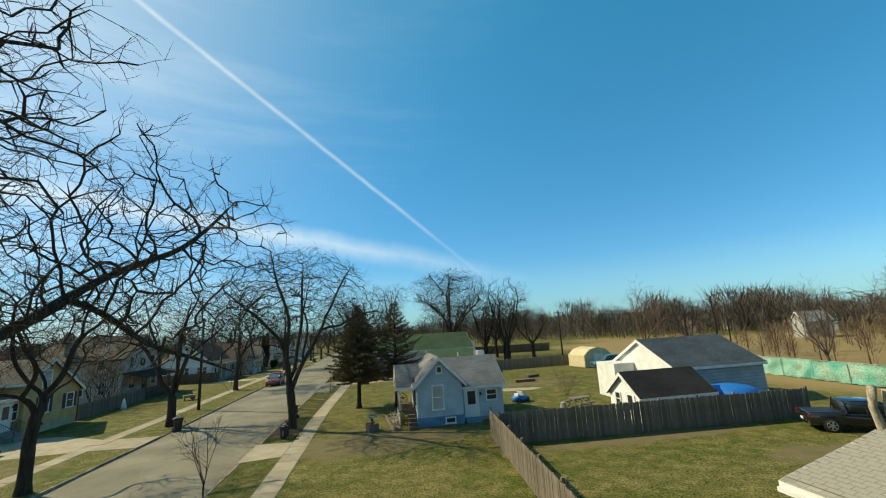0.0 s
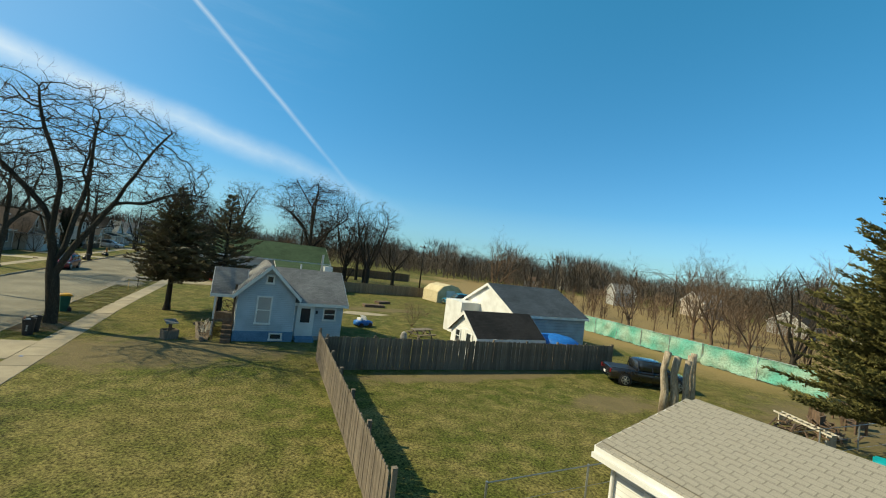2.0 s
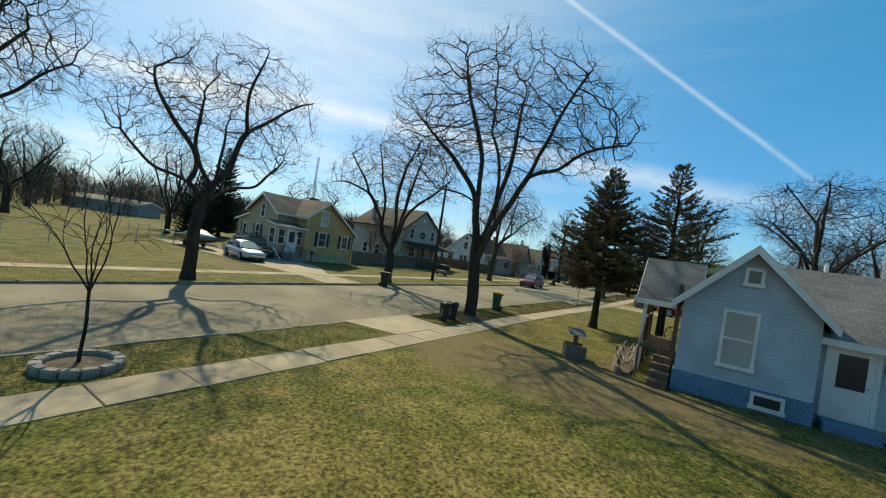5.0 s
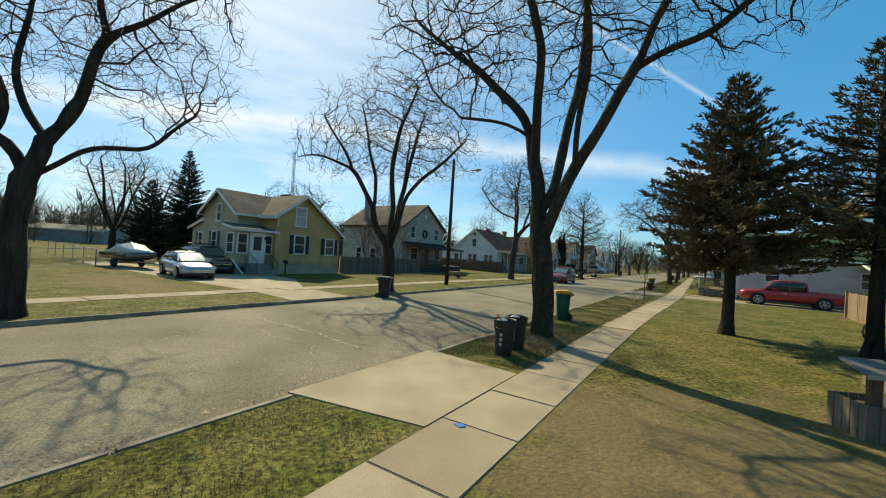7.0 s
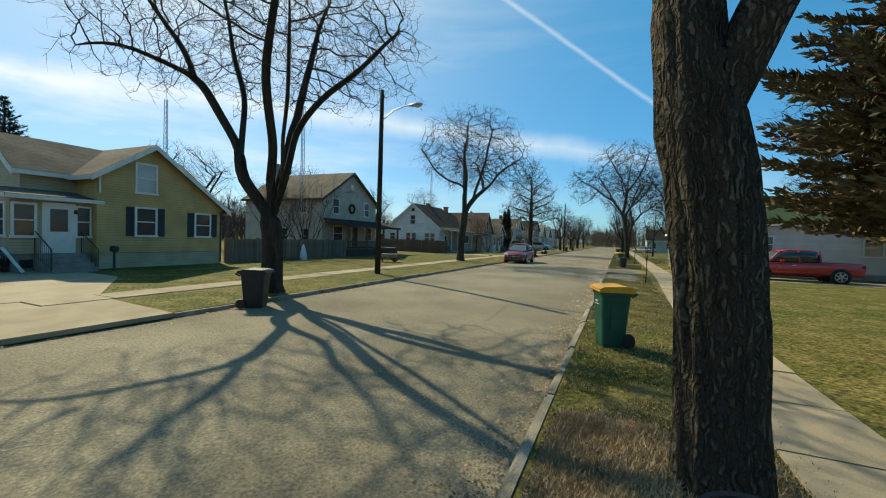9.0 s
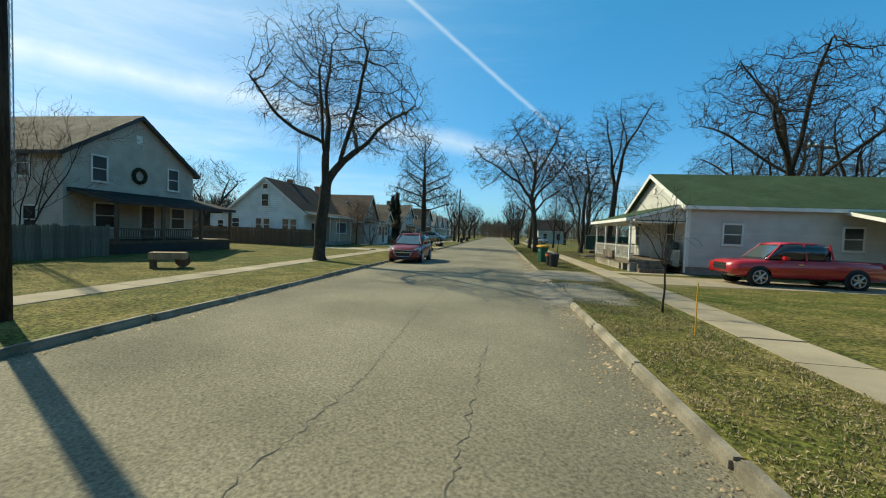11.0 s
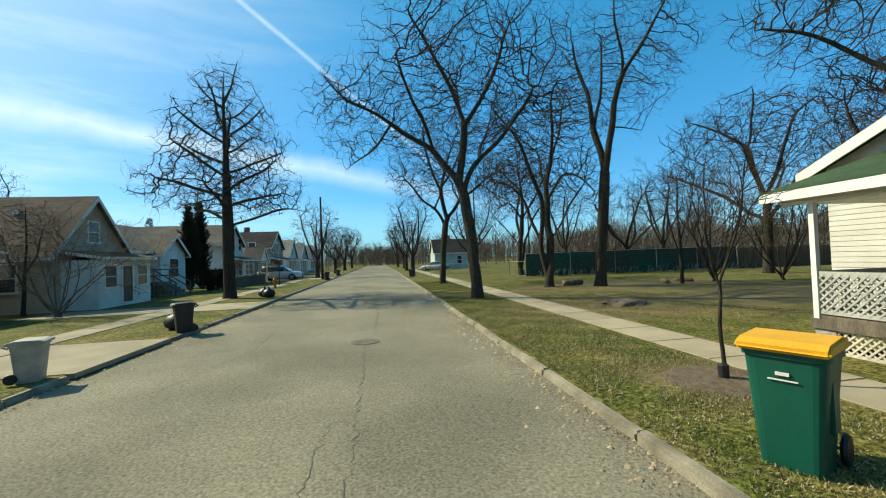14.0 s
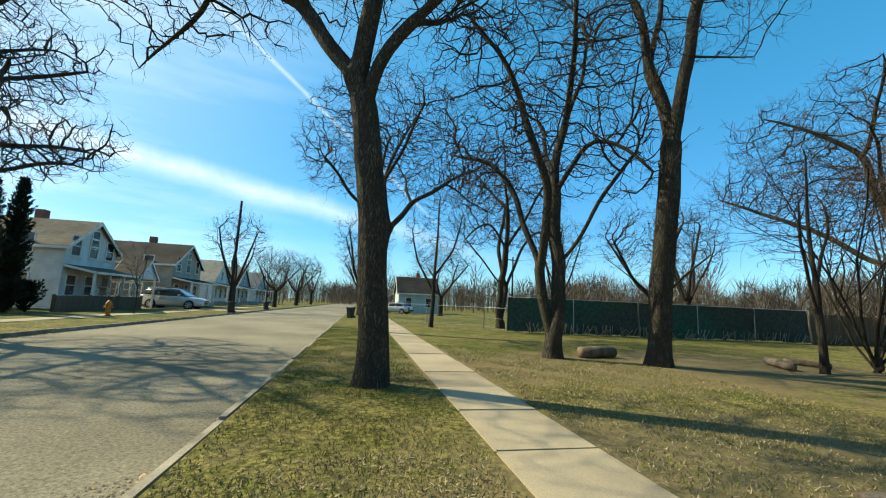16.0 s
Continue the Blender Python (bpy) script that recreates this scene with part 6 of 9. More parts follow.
part("porch_wall", Geo().box(-18.2, -16.78, 22.2, 24.9, 0.75, 3.0), YELLOW_PALE, H)
part("foundation", Geo().box(-18.2, -16.83, 22.25, 24.9, -0.1, 0.75), BLOCK, H)
shed_roof(H, [(-18.3, 21.95, 3.42), (-16.4, 21.95, 3.05), (-16.4, 25.2, 3.05), (-18.3, 25.2, 3.42)], 0.1, ROOF_TAUPE)
door(H, (-16.78, 23.72, 0.75), "e", 0.92, 2.05)
window(H, (-16.78, 24.57, 1.5), "e", 0.45, 1.25, trim=0.07)
window(H, (-16.78, 22.62, 1.5), "e", 0.6, 1.25, shutters=False)
window(H, (-17.5, 22.2, 1.5), "s", 0.75, 1.25)
part("porch_lamp", Geo().lathe([(0.05, 0), (0.08, 0.05), (0.06, 0.16), (0.02, 0.2)], 10, (-16.72, 24.28, 2.45)), DARK, H)
window(H, (-21.2, 23.0, 1.5), "s", 0.6, 1.35, shutters=True)
window(H, (-20.7, 23.0, 3.72), "s", 0.55, 1.2)
window(H, (-24.5, 23.6, 1.5), "s", 0.6, 1.25, shutters=True)
steps(H, -16.78, -15.3, 22.95, 24.5, 0.75, 4, "e", BLOCK)
for y in (22.95, 24.5):
    part("handrail", Geo().rod((-15.4, y, 0.95), (-16.78, y, 1.7), 0.02), DARK, H)
    for x, z0, z1 in ((-15.4, 0.1, 0.95), (-16.75, 0.75, 1.7)):
        part("rail_post", Geo().rod((x, y, z0), (x, y, z1), 0.02), DARK, H)
    for i in range(8):
        x = -15.5 - i * 0.155
        part("baluster", Geo().rod((x, y, 0.15 + 0.35 * i * 0.155), (x, y, 1.0 + (i * 0.155) * 0.5), 0.008, 5), DARK, H)
part("cellar_board", Geo().rod((-15.9, 22.3, 0.05), (-16.8, 22.0, 1.0), 0.06, 6), WHITE, H)
part("downpipe", Geo().rod((-16.32, 24.98, 3.5), (-16.32, 24.98, 4.25), 0.045), WHITE, H)
part("downpipe", Geo().rod((-16.35, 31.0, 0.1), (-16.35, 31.0, 3.0), 0.04), DARK, H)
part("chimney", Geo().box(-21.3, -20.6, 28.6, 29.2, 5.4, 6.55).box(-21.4, -20.5, 28.5, 29.3, 6.4, 6.55), BRICK, H, bevel=0.02)
part("window_well", Geo().box(-16.83, -16.79, 22.5, 22.9, 0.15, 0.5), DARK, H)
LB = thing("letter_box", "black letter box on a post by the front steps", "letter box", -15.2, 25.0, 0, 0)
part("post", Geo().rod((0, 0, -0.05), (0, 0, 0.95), 0.05, 8), DARK, LB)
part("box", Geo().box(-0.2, 0.2, -0.1, 0.1, 0.85, 1.1), DARK, LB, bevel=0.03)

# the beige two-storey house
H = thing("house", "beige two-storey house with a dark-roofed front porch", "house")
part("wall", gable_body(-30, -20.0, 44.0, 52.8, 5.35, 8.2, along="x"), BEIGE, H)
gable_roof(H, -30, -20.0, 44.0, 52.8, 5.35, 8.2, ROOF_TAUPE, along="x", trim=DARK, over=0.35)
for y in (45.9, 51.0):
    window(H, (-20.0, y, 4.0), "e", 0.8, 1.35)
wr = part("wreath", Geo().tube([Vector((-19.95, 48.4 + 0.42 * math.cos(a * 0.5236), 4.6 + 0.42 * math.sin(a * 0.5236))) for a in range(13)], [0.12] * 13, 7), NEEDLE_DARK, H)
part("gable_vent", Geo().box(-20.02, -19.96, 48.2, 48.6, 6.6, 7.1), WHITE, H)
for x in (-22, -24.6, -27):
    window(H, (x, 44.0, 1.0), "s", 0.8, 1.4)
window(H, (-22.4, 44.0, 4.0), "s", 0.8, 1.3)
shed_roof(H, [(-20.0, 44.2, 3.35), (-20.0, 53.6, 3.35), (-17.1, 53.6, 2.75), (-17.1, 44.2, 2.75)][::-1], 0.12, ROOF_DARK, trim=DARK)
part("porch_deck", Geo().box(-20.0, -17.3, 44.4, 53.4, 0.55, 0.7), WOOD_BROWN, H)
part("porch_skirt", Geo().box(-19.9, -17.34, 44.45, 53.3, -0.05, 0.55), DARK, H)
for y in (44.5, 47.4, 50.4, 53.3):
    part("post", Geo().box(-17.42, -17.26, y - 0.08, y + 0.08, 0.7, 2.8), WOOD_BROWN, H)
part("porch_rail", Geo().box(-17.4, -17.3, 44.5, 53.3, 1.3, 1.4).box(-17.4, -17.3, 44.5, 53.3, 0.85, 0.92), WOOD_BROWN, H)
spindle = mesh_of(Geo().box(-0.02, 0.02, -0.02, 0.02, 0.9, 1.32), WOOD_BROWN, name="baluster")
for i in range(60):
    o = part("baluster", spindle, None, H)
    o.location = (-17.35, 44.62 + i * 0.145, 0)
door(H, (-20.0, 49.0, 0.7), "e", 0.95, 2.05, leaf=WOOD_BROWN)
window(H, (-20.0, 46.3, 1.4), "e", 1.3, 1.3)
window(H, (-20.0, 51.4, 1.4), "e", 1.1, 1.3)
part("chimney", Geo().box(-27.5, -27.0, 45.0, 45.5, 6.0, 9.0).box(-27.57, -26.93, 44.93, 45.57, 8.85, 9.0), BLOCK, H, bevel=0.02)

# the white cape
H = thing("house", "white one-and-a-half-storey house with a dark steep roof and side porch", "house")
part("wall", gable_body(-24.6, -16.5, 62.8, 72.0, 3.25, 6.45, base=0.85), WHITE_BLUE, H)
part("foundation", Geo().box(-24.5, -16.55, 62.85, 71.9, -0.1, 0.85), BLOCK, H)
gable_roof(H, -24.6, -16.5, 62.8, 72.0, 3.25, 6.45, ROOF_DARK, over=0.3, end=0.2)
part("wall", Geo().box(-27.0, -24.6, 63.4, 69, 0.0, 2.9), WHITE_BLUE, H)
part("roof", Geo().extrude([(-27.2, 63.2, 2.9), (-24.5, 63.2, 3.1), (-24.5, 63.2, 3.2), (-27.2, 63.2, 3.0)], (0, 6, 0)), ROOF_DARK, H, roof_uv=True)
for x in (-21.2, -20.35, -18.35, -17.5):
    window(H, (x, 62.8, 1.35), "s", 0.62, 1.15)
window(H, (-20.55, 62.8, 3.75), "s", 0.7, 1.15)
window(H, (-20.55, 62.8, 5.45), "s", 0.5, 0.45, sashes=1)
window(H, (-23.7, 62.8, 1.6), "s", 0.75, 0.85)
window(H, (-25.8, 63.4, 1.4), "s", 0.6, 0.8)
shed_roof(H, [(-16.5, 63.0, 3.3), (-16.5, 71.4, 3.3), (-14.6, 71.4, 2.95), (-14.6, 63.0, 2.95)][::-1], 0.1, ROOF_DARK)
part("porch_deck", Geo().box(-16.5, -14.8, 63.1, 71.2, -0.05, 0.35), BLOCK, H)
for y in (63.2, 65.4, 67.8, 71.1):
    part("post", Geo().rod((-14.9, y, 0.35), (-14.9, y, 3.0), 0.05), WHITE, H)
part("wall", Geo().box(-16.5, -15.0, 66.0, 71.2, 0.35, 2.95), TAN_SIDING, H)
window(H, (-15.0, 68.6, 1.3), "e", 2.6, 1.1, sashes=1)
door(H, (-16.5, 64.8, 0.35), "e", 0.9, 2.0)
part("chimney", Geo().box(-21.0, -20.5, 67.5, 68.1, 5.9, 7.0), BRICK, H, bevel=0.02)

# the tan house, its ridge square to the street, with a closed porch in front
H = thing("house", "tan house with a steep brown roof and brick chimney", "house")
part("wall", gable_body(-25.0, -14.1, 73.0, 78.9, 3.0, 6.05, along="x"), TAN_SIDING, H)
gable_roof(H, -25.0, -14.1, 73.0, 78.9, 3.0, 6.05, ROOF_BROWN, along="x", over=0.4)
for x in (-16.0, -18.4, -21.5):
    window(H, (x, 73.0, 1.1), "s", 0.85, 1.3)
window(H, (-14.1, 75.95, 3.6), "e", 0.8, 1.1)
part("porch_wall", Geo().box(-14.1, -12.4, 73.6, 78.2, -0.05, 2.55), WHITE_SIDING, H)
shed_roof(H, [(-14.1, 73.4, 3.0), (-12.1, 73.4, 2.62), (-12.1, 78.4, 2.62), (-14.1, 78.4, 3.0)], 0.09, ROOF_BROWN)
for y in (74.5, 77.3):
    window(H, (-12.4, y, 1.1), "e", 0.9, 1.1)
door(H, (-12.4, 75.9, 0.2), "e", 0.85, 2.0, leaf=WOOD_BROWN)
part("chimney", Geo().box(-21.7, -21.1, 75.6, 76.2, 5.6, 7.15).box(-21.77, -21.03, 75.53, 76.27, 7.0, 7.15), BRICK, H, bevel=0.02)
part("roof_vent", Geo().box(-17.2, -16.9, 74.9, 75.1, 5.0, 5.35), STEEL, H)

# the white house with stairs
H = thing("house", "white bungalow with a taupe roof and wooden front stairs", "house")
part("wall", gable_body(-21.5, -15.2, 80.6, 87.6, 3.4, 5.4), WHITE_SIDING, H)
gable_roof(H, -21.5, -15.2, 80.6, 87.6, 3.4, 5.4, ROOF_TAUPE, over=0.4)
part("wall", gable_body(-16.0, -14.4, 83.4, 87.2, 3.1, 4.5, along="x"), WHITE_SIDING, H)
gable_roof(H, -17.5, -14.4, 83.4, 87.2, 3.1, 4.5, ROOF_TAUPE, along="x", over=0.3)
window(H, (-14.4, 85.3, 1.3), "e", 1.3, 1.4)
door(H, (-15.2, 82.0, 1.0), "e", 0.9, 2.0, leaf=DARK)
window(H, (-17.6, 80.6, 1.5), "s", 0.9, 1.3)
part("porch_deck", Geo().box(-15.2, -13.6, 80.8, 83.2, 0.85, 1.0), WOOD_GREY, H)
steps(H, -13.6, -12.2, 81.0, 82.8, 1.0, 5, "e", WOOD_GREY)
for y in (80.9, 83.0):
    for z in (1.9, 1.45):
        part("handrail", Geo().rod((-15.1, y, z), (-13.6, y, z), 0.04), WOOD_GREY, H)
        part("handrail", Geo().rod((-13.6, y, z), (-12.2, y, z - 0.95), 0.04), WOOD_GREY, H)
    part("rail_post", Geo().rod((-13.6, y, 0.0), (-13.6, y, 1.9), 0.05), WOOD_GREY, H)
    part("rail_post", Geo().rod((-12.2, y, 0), (-12.2, y, 0.95), 0.05), WOOD_GREY, H)


def street_house(label, x, y, width, depth, eave, ridge, wall, roof, porch=True, along="x", chimney=True):
    """A plainer house farther along, its front to the east."""
    H = thing("house", label, "house", x, y, 0, group="houses along the street")
    part("wall", gable_body(-depth, 0, 0, width, eave, ridge, along=along), wall, H)
    gable_roof(H, -depth, 0, 0, width, eave, ridge, roof, along=along)
    floors = 2 if eave > 4 else 1
    for f in range(floors):
        for i in range(3):
            window(H, (0, width * (i + 0.5) / 3, 0.95 + 2.7 * f), "e", 0.85, 1.3)
            if i < 2:
                window(H, (-depth * (i + 0.5) / 2, 0, 0.95 + 2.7 * f), "s", 0.8, 1.3)
    if along == "x":
        window(H, (0, width / 2, eave + 0.25), "e", 0.75, 1.1)
    if porch:
        shed_roof(H, [(0, 0.1, 2.9), (0, width - 0.1, 2.9), (2.0, width - 0.1, 2.5), (2.0, 0.1, 2.5)][::-1], 0.1, roof)
        part("porch_deck", Geo().box(0, 1.9, 0.2, width - 0.2, -0.05, 0.5), BLOCK, H)
        for i in range(4):
            yy = 0.3 + (width - 0.6) * i / 3
            part("post", Geo().box(1.72, 1.86, yy - 0.07, yy + 0.07, 0.5, 2.55), WHITE, H)
    if chimney:
        part("chimney", Geo().box(-depth * 0.5, -depth * 0.5 + 0.6, width * 0.6, width * 0.6 + 0.6, ridge - 0.8, ridge + 0.9), BRICK, H, bevel=0.02)
    return H


W_ = street_house("white gabled house with a deep front porch", -13.5, 92.9, 5.6, 9.0, 4.25, 6.2, WHITE_SIDING, ROOF_TAUPE)
part("porch_gable", gable_body(0.2, 2.0, 5.4, 8.2, 2.5, 3.9, along="x", base=2.4), WHITE_SIDING, W_)
gable_roof(W_, 0.0, 2.0, 5.4, 8.2, 2.5, 3.9, ROOF_TAUPE, along="x", over=0.2, end=0.1)
for y in (5.5, 8.1):
    part("post", Geo().box(1.8, 1.94, y - 0.07, y + 0.07, 0, 2.5), WHITE, W_)
D_ = street_house("tan house with a dark brown roof and glazed porch", -12.6, 106.4, 7.0, 9.0, 4.3, 6.5, TAN_SIDING, ROOF_DARK)
part("sun_porch", Geo().box(-6.0, -1.5, -1.8, 0, 0, 2.5), TAN_SIDING, D_)
part("sun_porch_roof", Geo().extrude([(-6.2, -2.0, 2.5), (-6.2, 0, 2.95), (-6.2, 0, 3.05), (-6.2, -2.0, 2.6)], (4.9, 0, 0)), ROOF_DARK, D_, roof_uv=True)
for x in (-5.3, -4.2, -3.1, -2.1):
    window(D_, (x, -1.8, 0.9), "s", 0.8, 1.2)
street_house("pale blue-grey gabled house", -13.2, 119.5, 6.5, 9.0, 3.2, 6.0, WHITE_BLUE, ROOF_LIGHT)
street_house("grey gabled house far down the street", -13.5, 131.0, 7.0, 9.0, 3.2, 6.0, GREY_SIDING, ROOF_GREY)
street_house("white gabled house far down the street", -14.0, 145.0, 7.0, 9.0, 3.2, 6.0, WHITE_SIDING, ROOF_GREY)
street_house("pale green house with a dark roof beyond the park", 17.6, 122.0, 6.5, 6.0, 3.0, 5.4, MINT, ROOF_DARK, porch=False)

# the cream house with the lattice porch
H = thing("house", "cream vinyl-sided house with a green roof and lattice porch", "house")
part("wall", gable_body(12.4, 27.0, 49.1, 58.7, 3.7, 5.9, along="x", base=0.4), CREAM, H)
part("foundation", Geo().box(12.45, 26.9, 49.15, 58.6, -0.1, 0.4), BLOCK, H)
gable_roof(H, 12.4, 27.0, 49.1, 58.7, 3.7, 5.9, ROOF_GREEN, along="x", over=0.4, end=0.35)
shed_roof(H, [(12.45, 49.12, 3.72), (12.45, 57.6, 3.72), (9.3, 57.6, 2.84), (9.3, 49.12, 2.84)][::-1], 0.12, ROOF_GREEN)
part("porch_deck", Geo().box(9.6, 12.4, 49.3, 57.0, 0.52, 0.66), WOOD_GREY, H)
part("porch_beam", Geo().box(9.55, 9.7, 49.25, 57.4, 2.68, 2.84), WHITE, H)
for y in (49.35, 51.85, 54.4, 56.9):
    part("post", Geo().box(9.575, 9.665, y - 0.045, y + 0.045, 0.6, 2.75), WHITE, H)
for a, b in ((49.4, 51.8), (51.9, 54.35), (54.45, 56.85)):
    lattice(H, (9.62, a), (9.62, b), 0.72, 1.4, LATTICE, 0.13)
lattice(H, (9.62, 56.95), (12.3, 56.95), 0.72, 1.4, LATTICE, 0.13)
part("skirt_board", Geo().box(9.58, 9.62, 49.3, 57.0, 0.42, 0.6), WOOD_GREY, H)
lattice(H, (9.66, 51.2), (9.66, 56.9), 0.02, 0.44, PALE_BOARD, 0.12)
for y in (49.4, 50.6, 53.2, 56.8):
    part("pier", Geo().box(9.62, 9.98, y - 0.18, y + 0.18, -0.05, 0.5), BLOCK, H, bevel=0.015)
steps(H, 9.95, 11.3, 48.65, 49.35, 0.66, 3, "s", WOOD_GREY)
lattice(H, (11.85, 48.5), (11.85, 49.6), 0.45, 1.25, LATTICE, 0.12)
part("downpipe", Geo().rod((12.3, 49.0, 0.1), (12.3, 49.0, 3.5), 0.06), WHITE, H)
part("end_board", Geo().extrude([(9.75, 49.2, 2.84), (12.36, 49.2, 2.84), (12.36, 49.2, 3.6)], (0, 0.05, 0)), CREAM_PLAIN, H)
door(H, (12.4, 52.85, 0.66), "w", 1.0, 2.15, leaf=mat("dark_brown_door", (0.05, 0.028, 0.02), rough=0.5, scale=2, bump=0.05), lights=False)
for i in range(5):
    part("planter_box", Geo().box(9.42, 9.56, 52.0 + i * 0.44, 52.4 + i * 0.44, 0.6, 1.04), WOOD_GREY, H, "weathered grey planter box", bevel=0.012)
part("storm_door", Geo().box(11.75, 12.38, 52.2, 52.25, 0.68, 2.75), WHITE, H)
window(H, (12.4, 51.12, 1.38), "w", 0.98, 1.5)
window(H, (12.4, 56.6, 1.35), "w", 0.75, 1.35)
part("gable_vent", Geo().box(12.34, 12.4, 53.7, 54.1, 4.75, 5.15), WHITE, H, bevel=0.02)
# lapped boards on the street and driveway sides, cut round the openings
HOLES_W = [(50.5, 51.75, 1.25, 3.0), (52.2, 53.5, 0.5, 2.95), (56.05, 57.15, 1.2, 2.85), (53.6, 54.2, 4.65, 5.25)]
HOLES_S = [(14.05, 15.15, 1.55, 2.85), (19.65, 20.75, 1.45, 2.85), (21.7, 22.9, 0.2, 2.45)]
for side, holes in (("w", HOLES_W), ("s", HOLES_S)):
    for i in range(45):
        z0, z1 = 0.42 + i * 0.12, 0.54 + i * 0.12
        if side == "w":
            half = 4.8 if z1 < 3.7 else 4.8 * (5.86 - z1) / 2.2
            spans = [(53.9 - half, 53.9 + half)] if half > 0.2 else []
        else:
            spans = [(12.42, 26.95)] if z1 < 3.68 else []
        for a, b, c, d in holes:
            if c < z1 and d > z0:
                spans = [q for s0, s1 in spans for q in ((s0, min(s1, a)), (max(s0, b), s1)) if q[1] - q[0] > 0.03]
        for a, b in spans:
            if side == "w":
                g = Geo().extrude([(12.402, a, z0), (12.38, a, z0), (12.394, a, z1 + 0.004), (12.402, a, z1 + 0.004)], (0, b - a, 0))
            else:
                g = Geo().extrude([(a, 49.102, z0), (a, 49.08, z0), (a, 49.094, z1 + 0.004), (a, 49.102, z1 + 0.004)], (b - a, 0, 0))
            part("siding_board", g, CREAM_PLAIN, H)
part("corner_board", Geo().box(12.33, 12.5, 49.03, 49.2, 0.4, 3.7), WHITE, H)
window(H, (14.6, 49.1, 1.7), "s", 0.85, 1.0)
window(H, (20.2, 49.1, 1.6), "s", 0.85, 1.1)
door(H, (22.3, 49.1, 0.3), "s", 0.9, 2.0)
part("porch_lamp", Geo().lathe([(0.1, 0), (0.1, 0.03), (0.09, 0.05), (0.02, 0.06)], 12, (11.0, 52.2, 2.66)), DARK, H)
# the globe gives no light: its warm glow is only a tan colour
part("lamp_globe", Geo().lathe([(0.02, -0.12), (0.08, -0.08), (0.09, 0.0), (0.07, 0.02)], 14, (11.0, 52.2, 2.64)), CANVAS, H, "glass globe, its warm glow put into a tan colour", smooth=True)
part("porch_ceiling", Geo().extrude([(9.5, 49.2, 2.72), (12.38, 49.2, 2.72), (12.38, 49.2, 2.78), (9.5, 49.2, 2.78)], (0, 8.2, 0)), WHITE, H)
shed_roof(H, [(19.6, 44.6, 2.55), (27.2, 44.6, 2.55), (27.2, 49.3, 3.55), (19.6, 49.3, 3.55)], 0.12, ROOF_GREEN, name="carport_roof")
for x in (19.8, 23.4, 27.0):
    part("post", Geo().box(x - 0.06, x + 0.06, 44.7, 44.82, -0.05, 2.55), WHITE, H)
G = thing("barbecue_grill", "dark barbecue cart with a grey-green hood on the porch", "grill", 12.02, 49.95, 0.66, 90)
G.scale = (0.82, 0.82, 0.9)
part("cabinet", Geo().box(-0.42, 0.42, -0.26, 0.26, 0.1, 0.78), DARK, G, bevel=0.015)
part("hood", Geo().extrude([(-0.45, -0.28, 0.78), (-0.45, 0.28, 0.78), (-0.45, 0.28, 1.05), (-0.45, 0.12, 1.18), (-0.45, -0.18, 1.16), (-0.45, -0.28, 1.02)], (0.9, 0, 0)), GREEN_HOOD, G, "faded grey-green hood", bevel=0.03)
for a in (-0.7, 0.46):
    part("side_shelf", Geo().box(a, a + 0.24, -0.22, 0.22, 0.76, 0.8), DARK, G)
for a in (-0.36, 0.36):
    for b in (-0.2, 0.2):
        part("leg", Geo().rod((a, b, 0), (a, b, 0.12), 0.03), DARK, G)
C = thing("porch_chair", "dark plastic chair on the porch", "chair", 11.2, 55.3, 0.66, 70)
part("seat", Geo().box(-0.25, 0.25, -0.25, 0.25, 0.4, 0.45), BLACK, C, bevel=0.02)
part("backrest", Geo().box(-0.25, 0.25, 0.22, 0.27, 0.45, 0.95), BLACK, C, bevel=0.02)
for sx in (-0.22, 0.22):
    for sy in (-0.22, 0.22):
        part("leg", Geo().rod((sx, sy, 0), (sx, sy, 0.4), 0.02), BLACK, C)

# the garage, pole barn and shed east of the lawn
H = thing("garage", "white garage with a light shingle roof and panelled doors", "garage")
part("wall", gable_body(22.55, 28.7, -15.0, -5.35, 2.5, 3.3), WHITE_SIDING, H)
gable_roof(H, 22.55, 28.7, -15.0, -5.35, 2.5, 3.3, ROOF_LIGHT, over=0.28, end=0.25)
for y0 in (-8.9, -12.6):
    dr = part("garage_door", Geo().box(22.5, 22.55, y0, y0 + 2.7, 0.0, 2.1), WHITE, H)
    for i in range(4):
        for j in range(3):
            if i == 3:
                part("pane", Geo().box(22.47, 22.5, y0 + 0.15 + j * 0.85, y0 + 0.85 + j * 0.85, 0.1 + i * 0.5, 0.5 + i * 0.5), GLASS, dr)
            else:
                part("panel", Geo().box(22.475, 22.5, y0 + 0.12 + j * 0.85, y0 + 0.88 + j * 0.85, 0.08 + i * 0.5, 0.46 + i * 0.5), WHITE, dr)
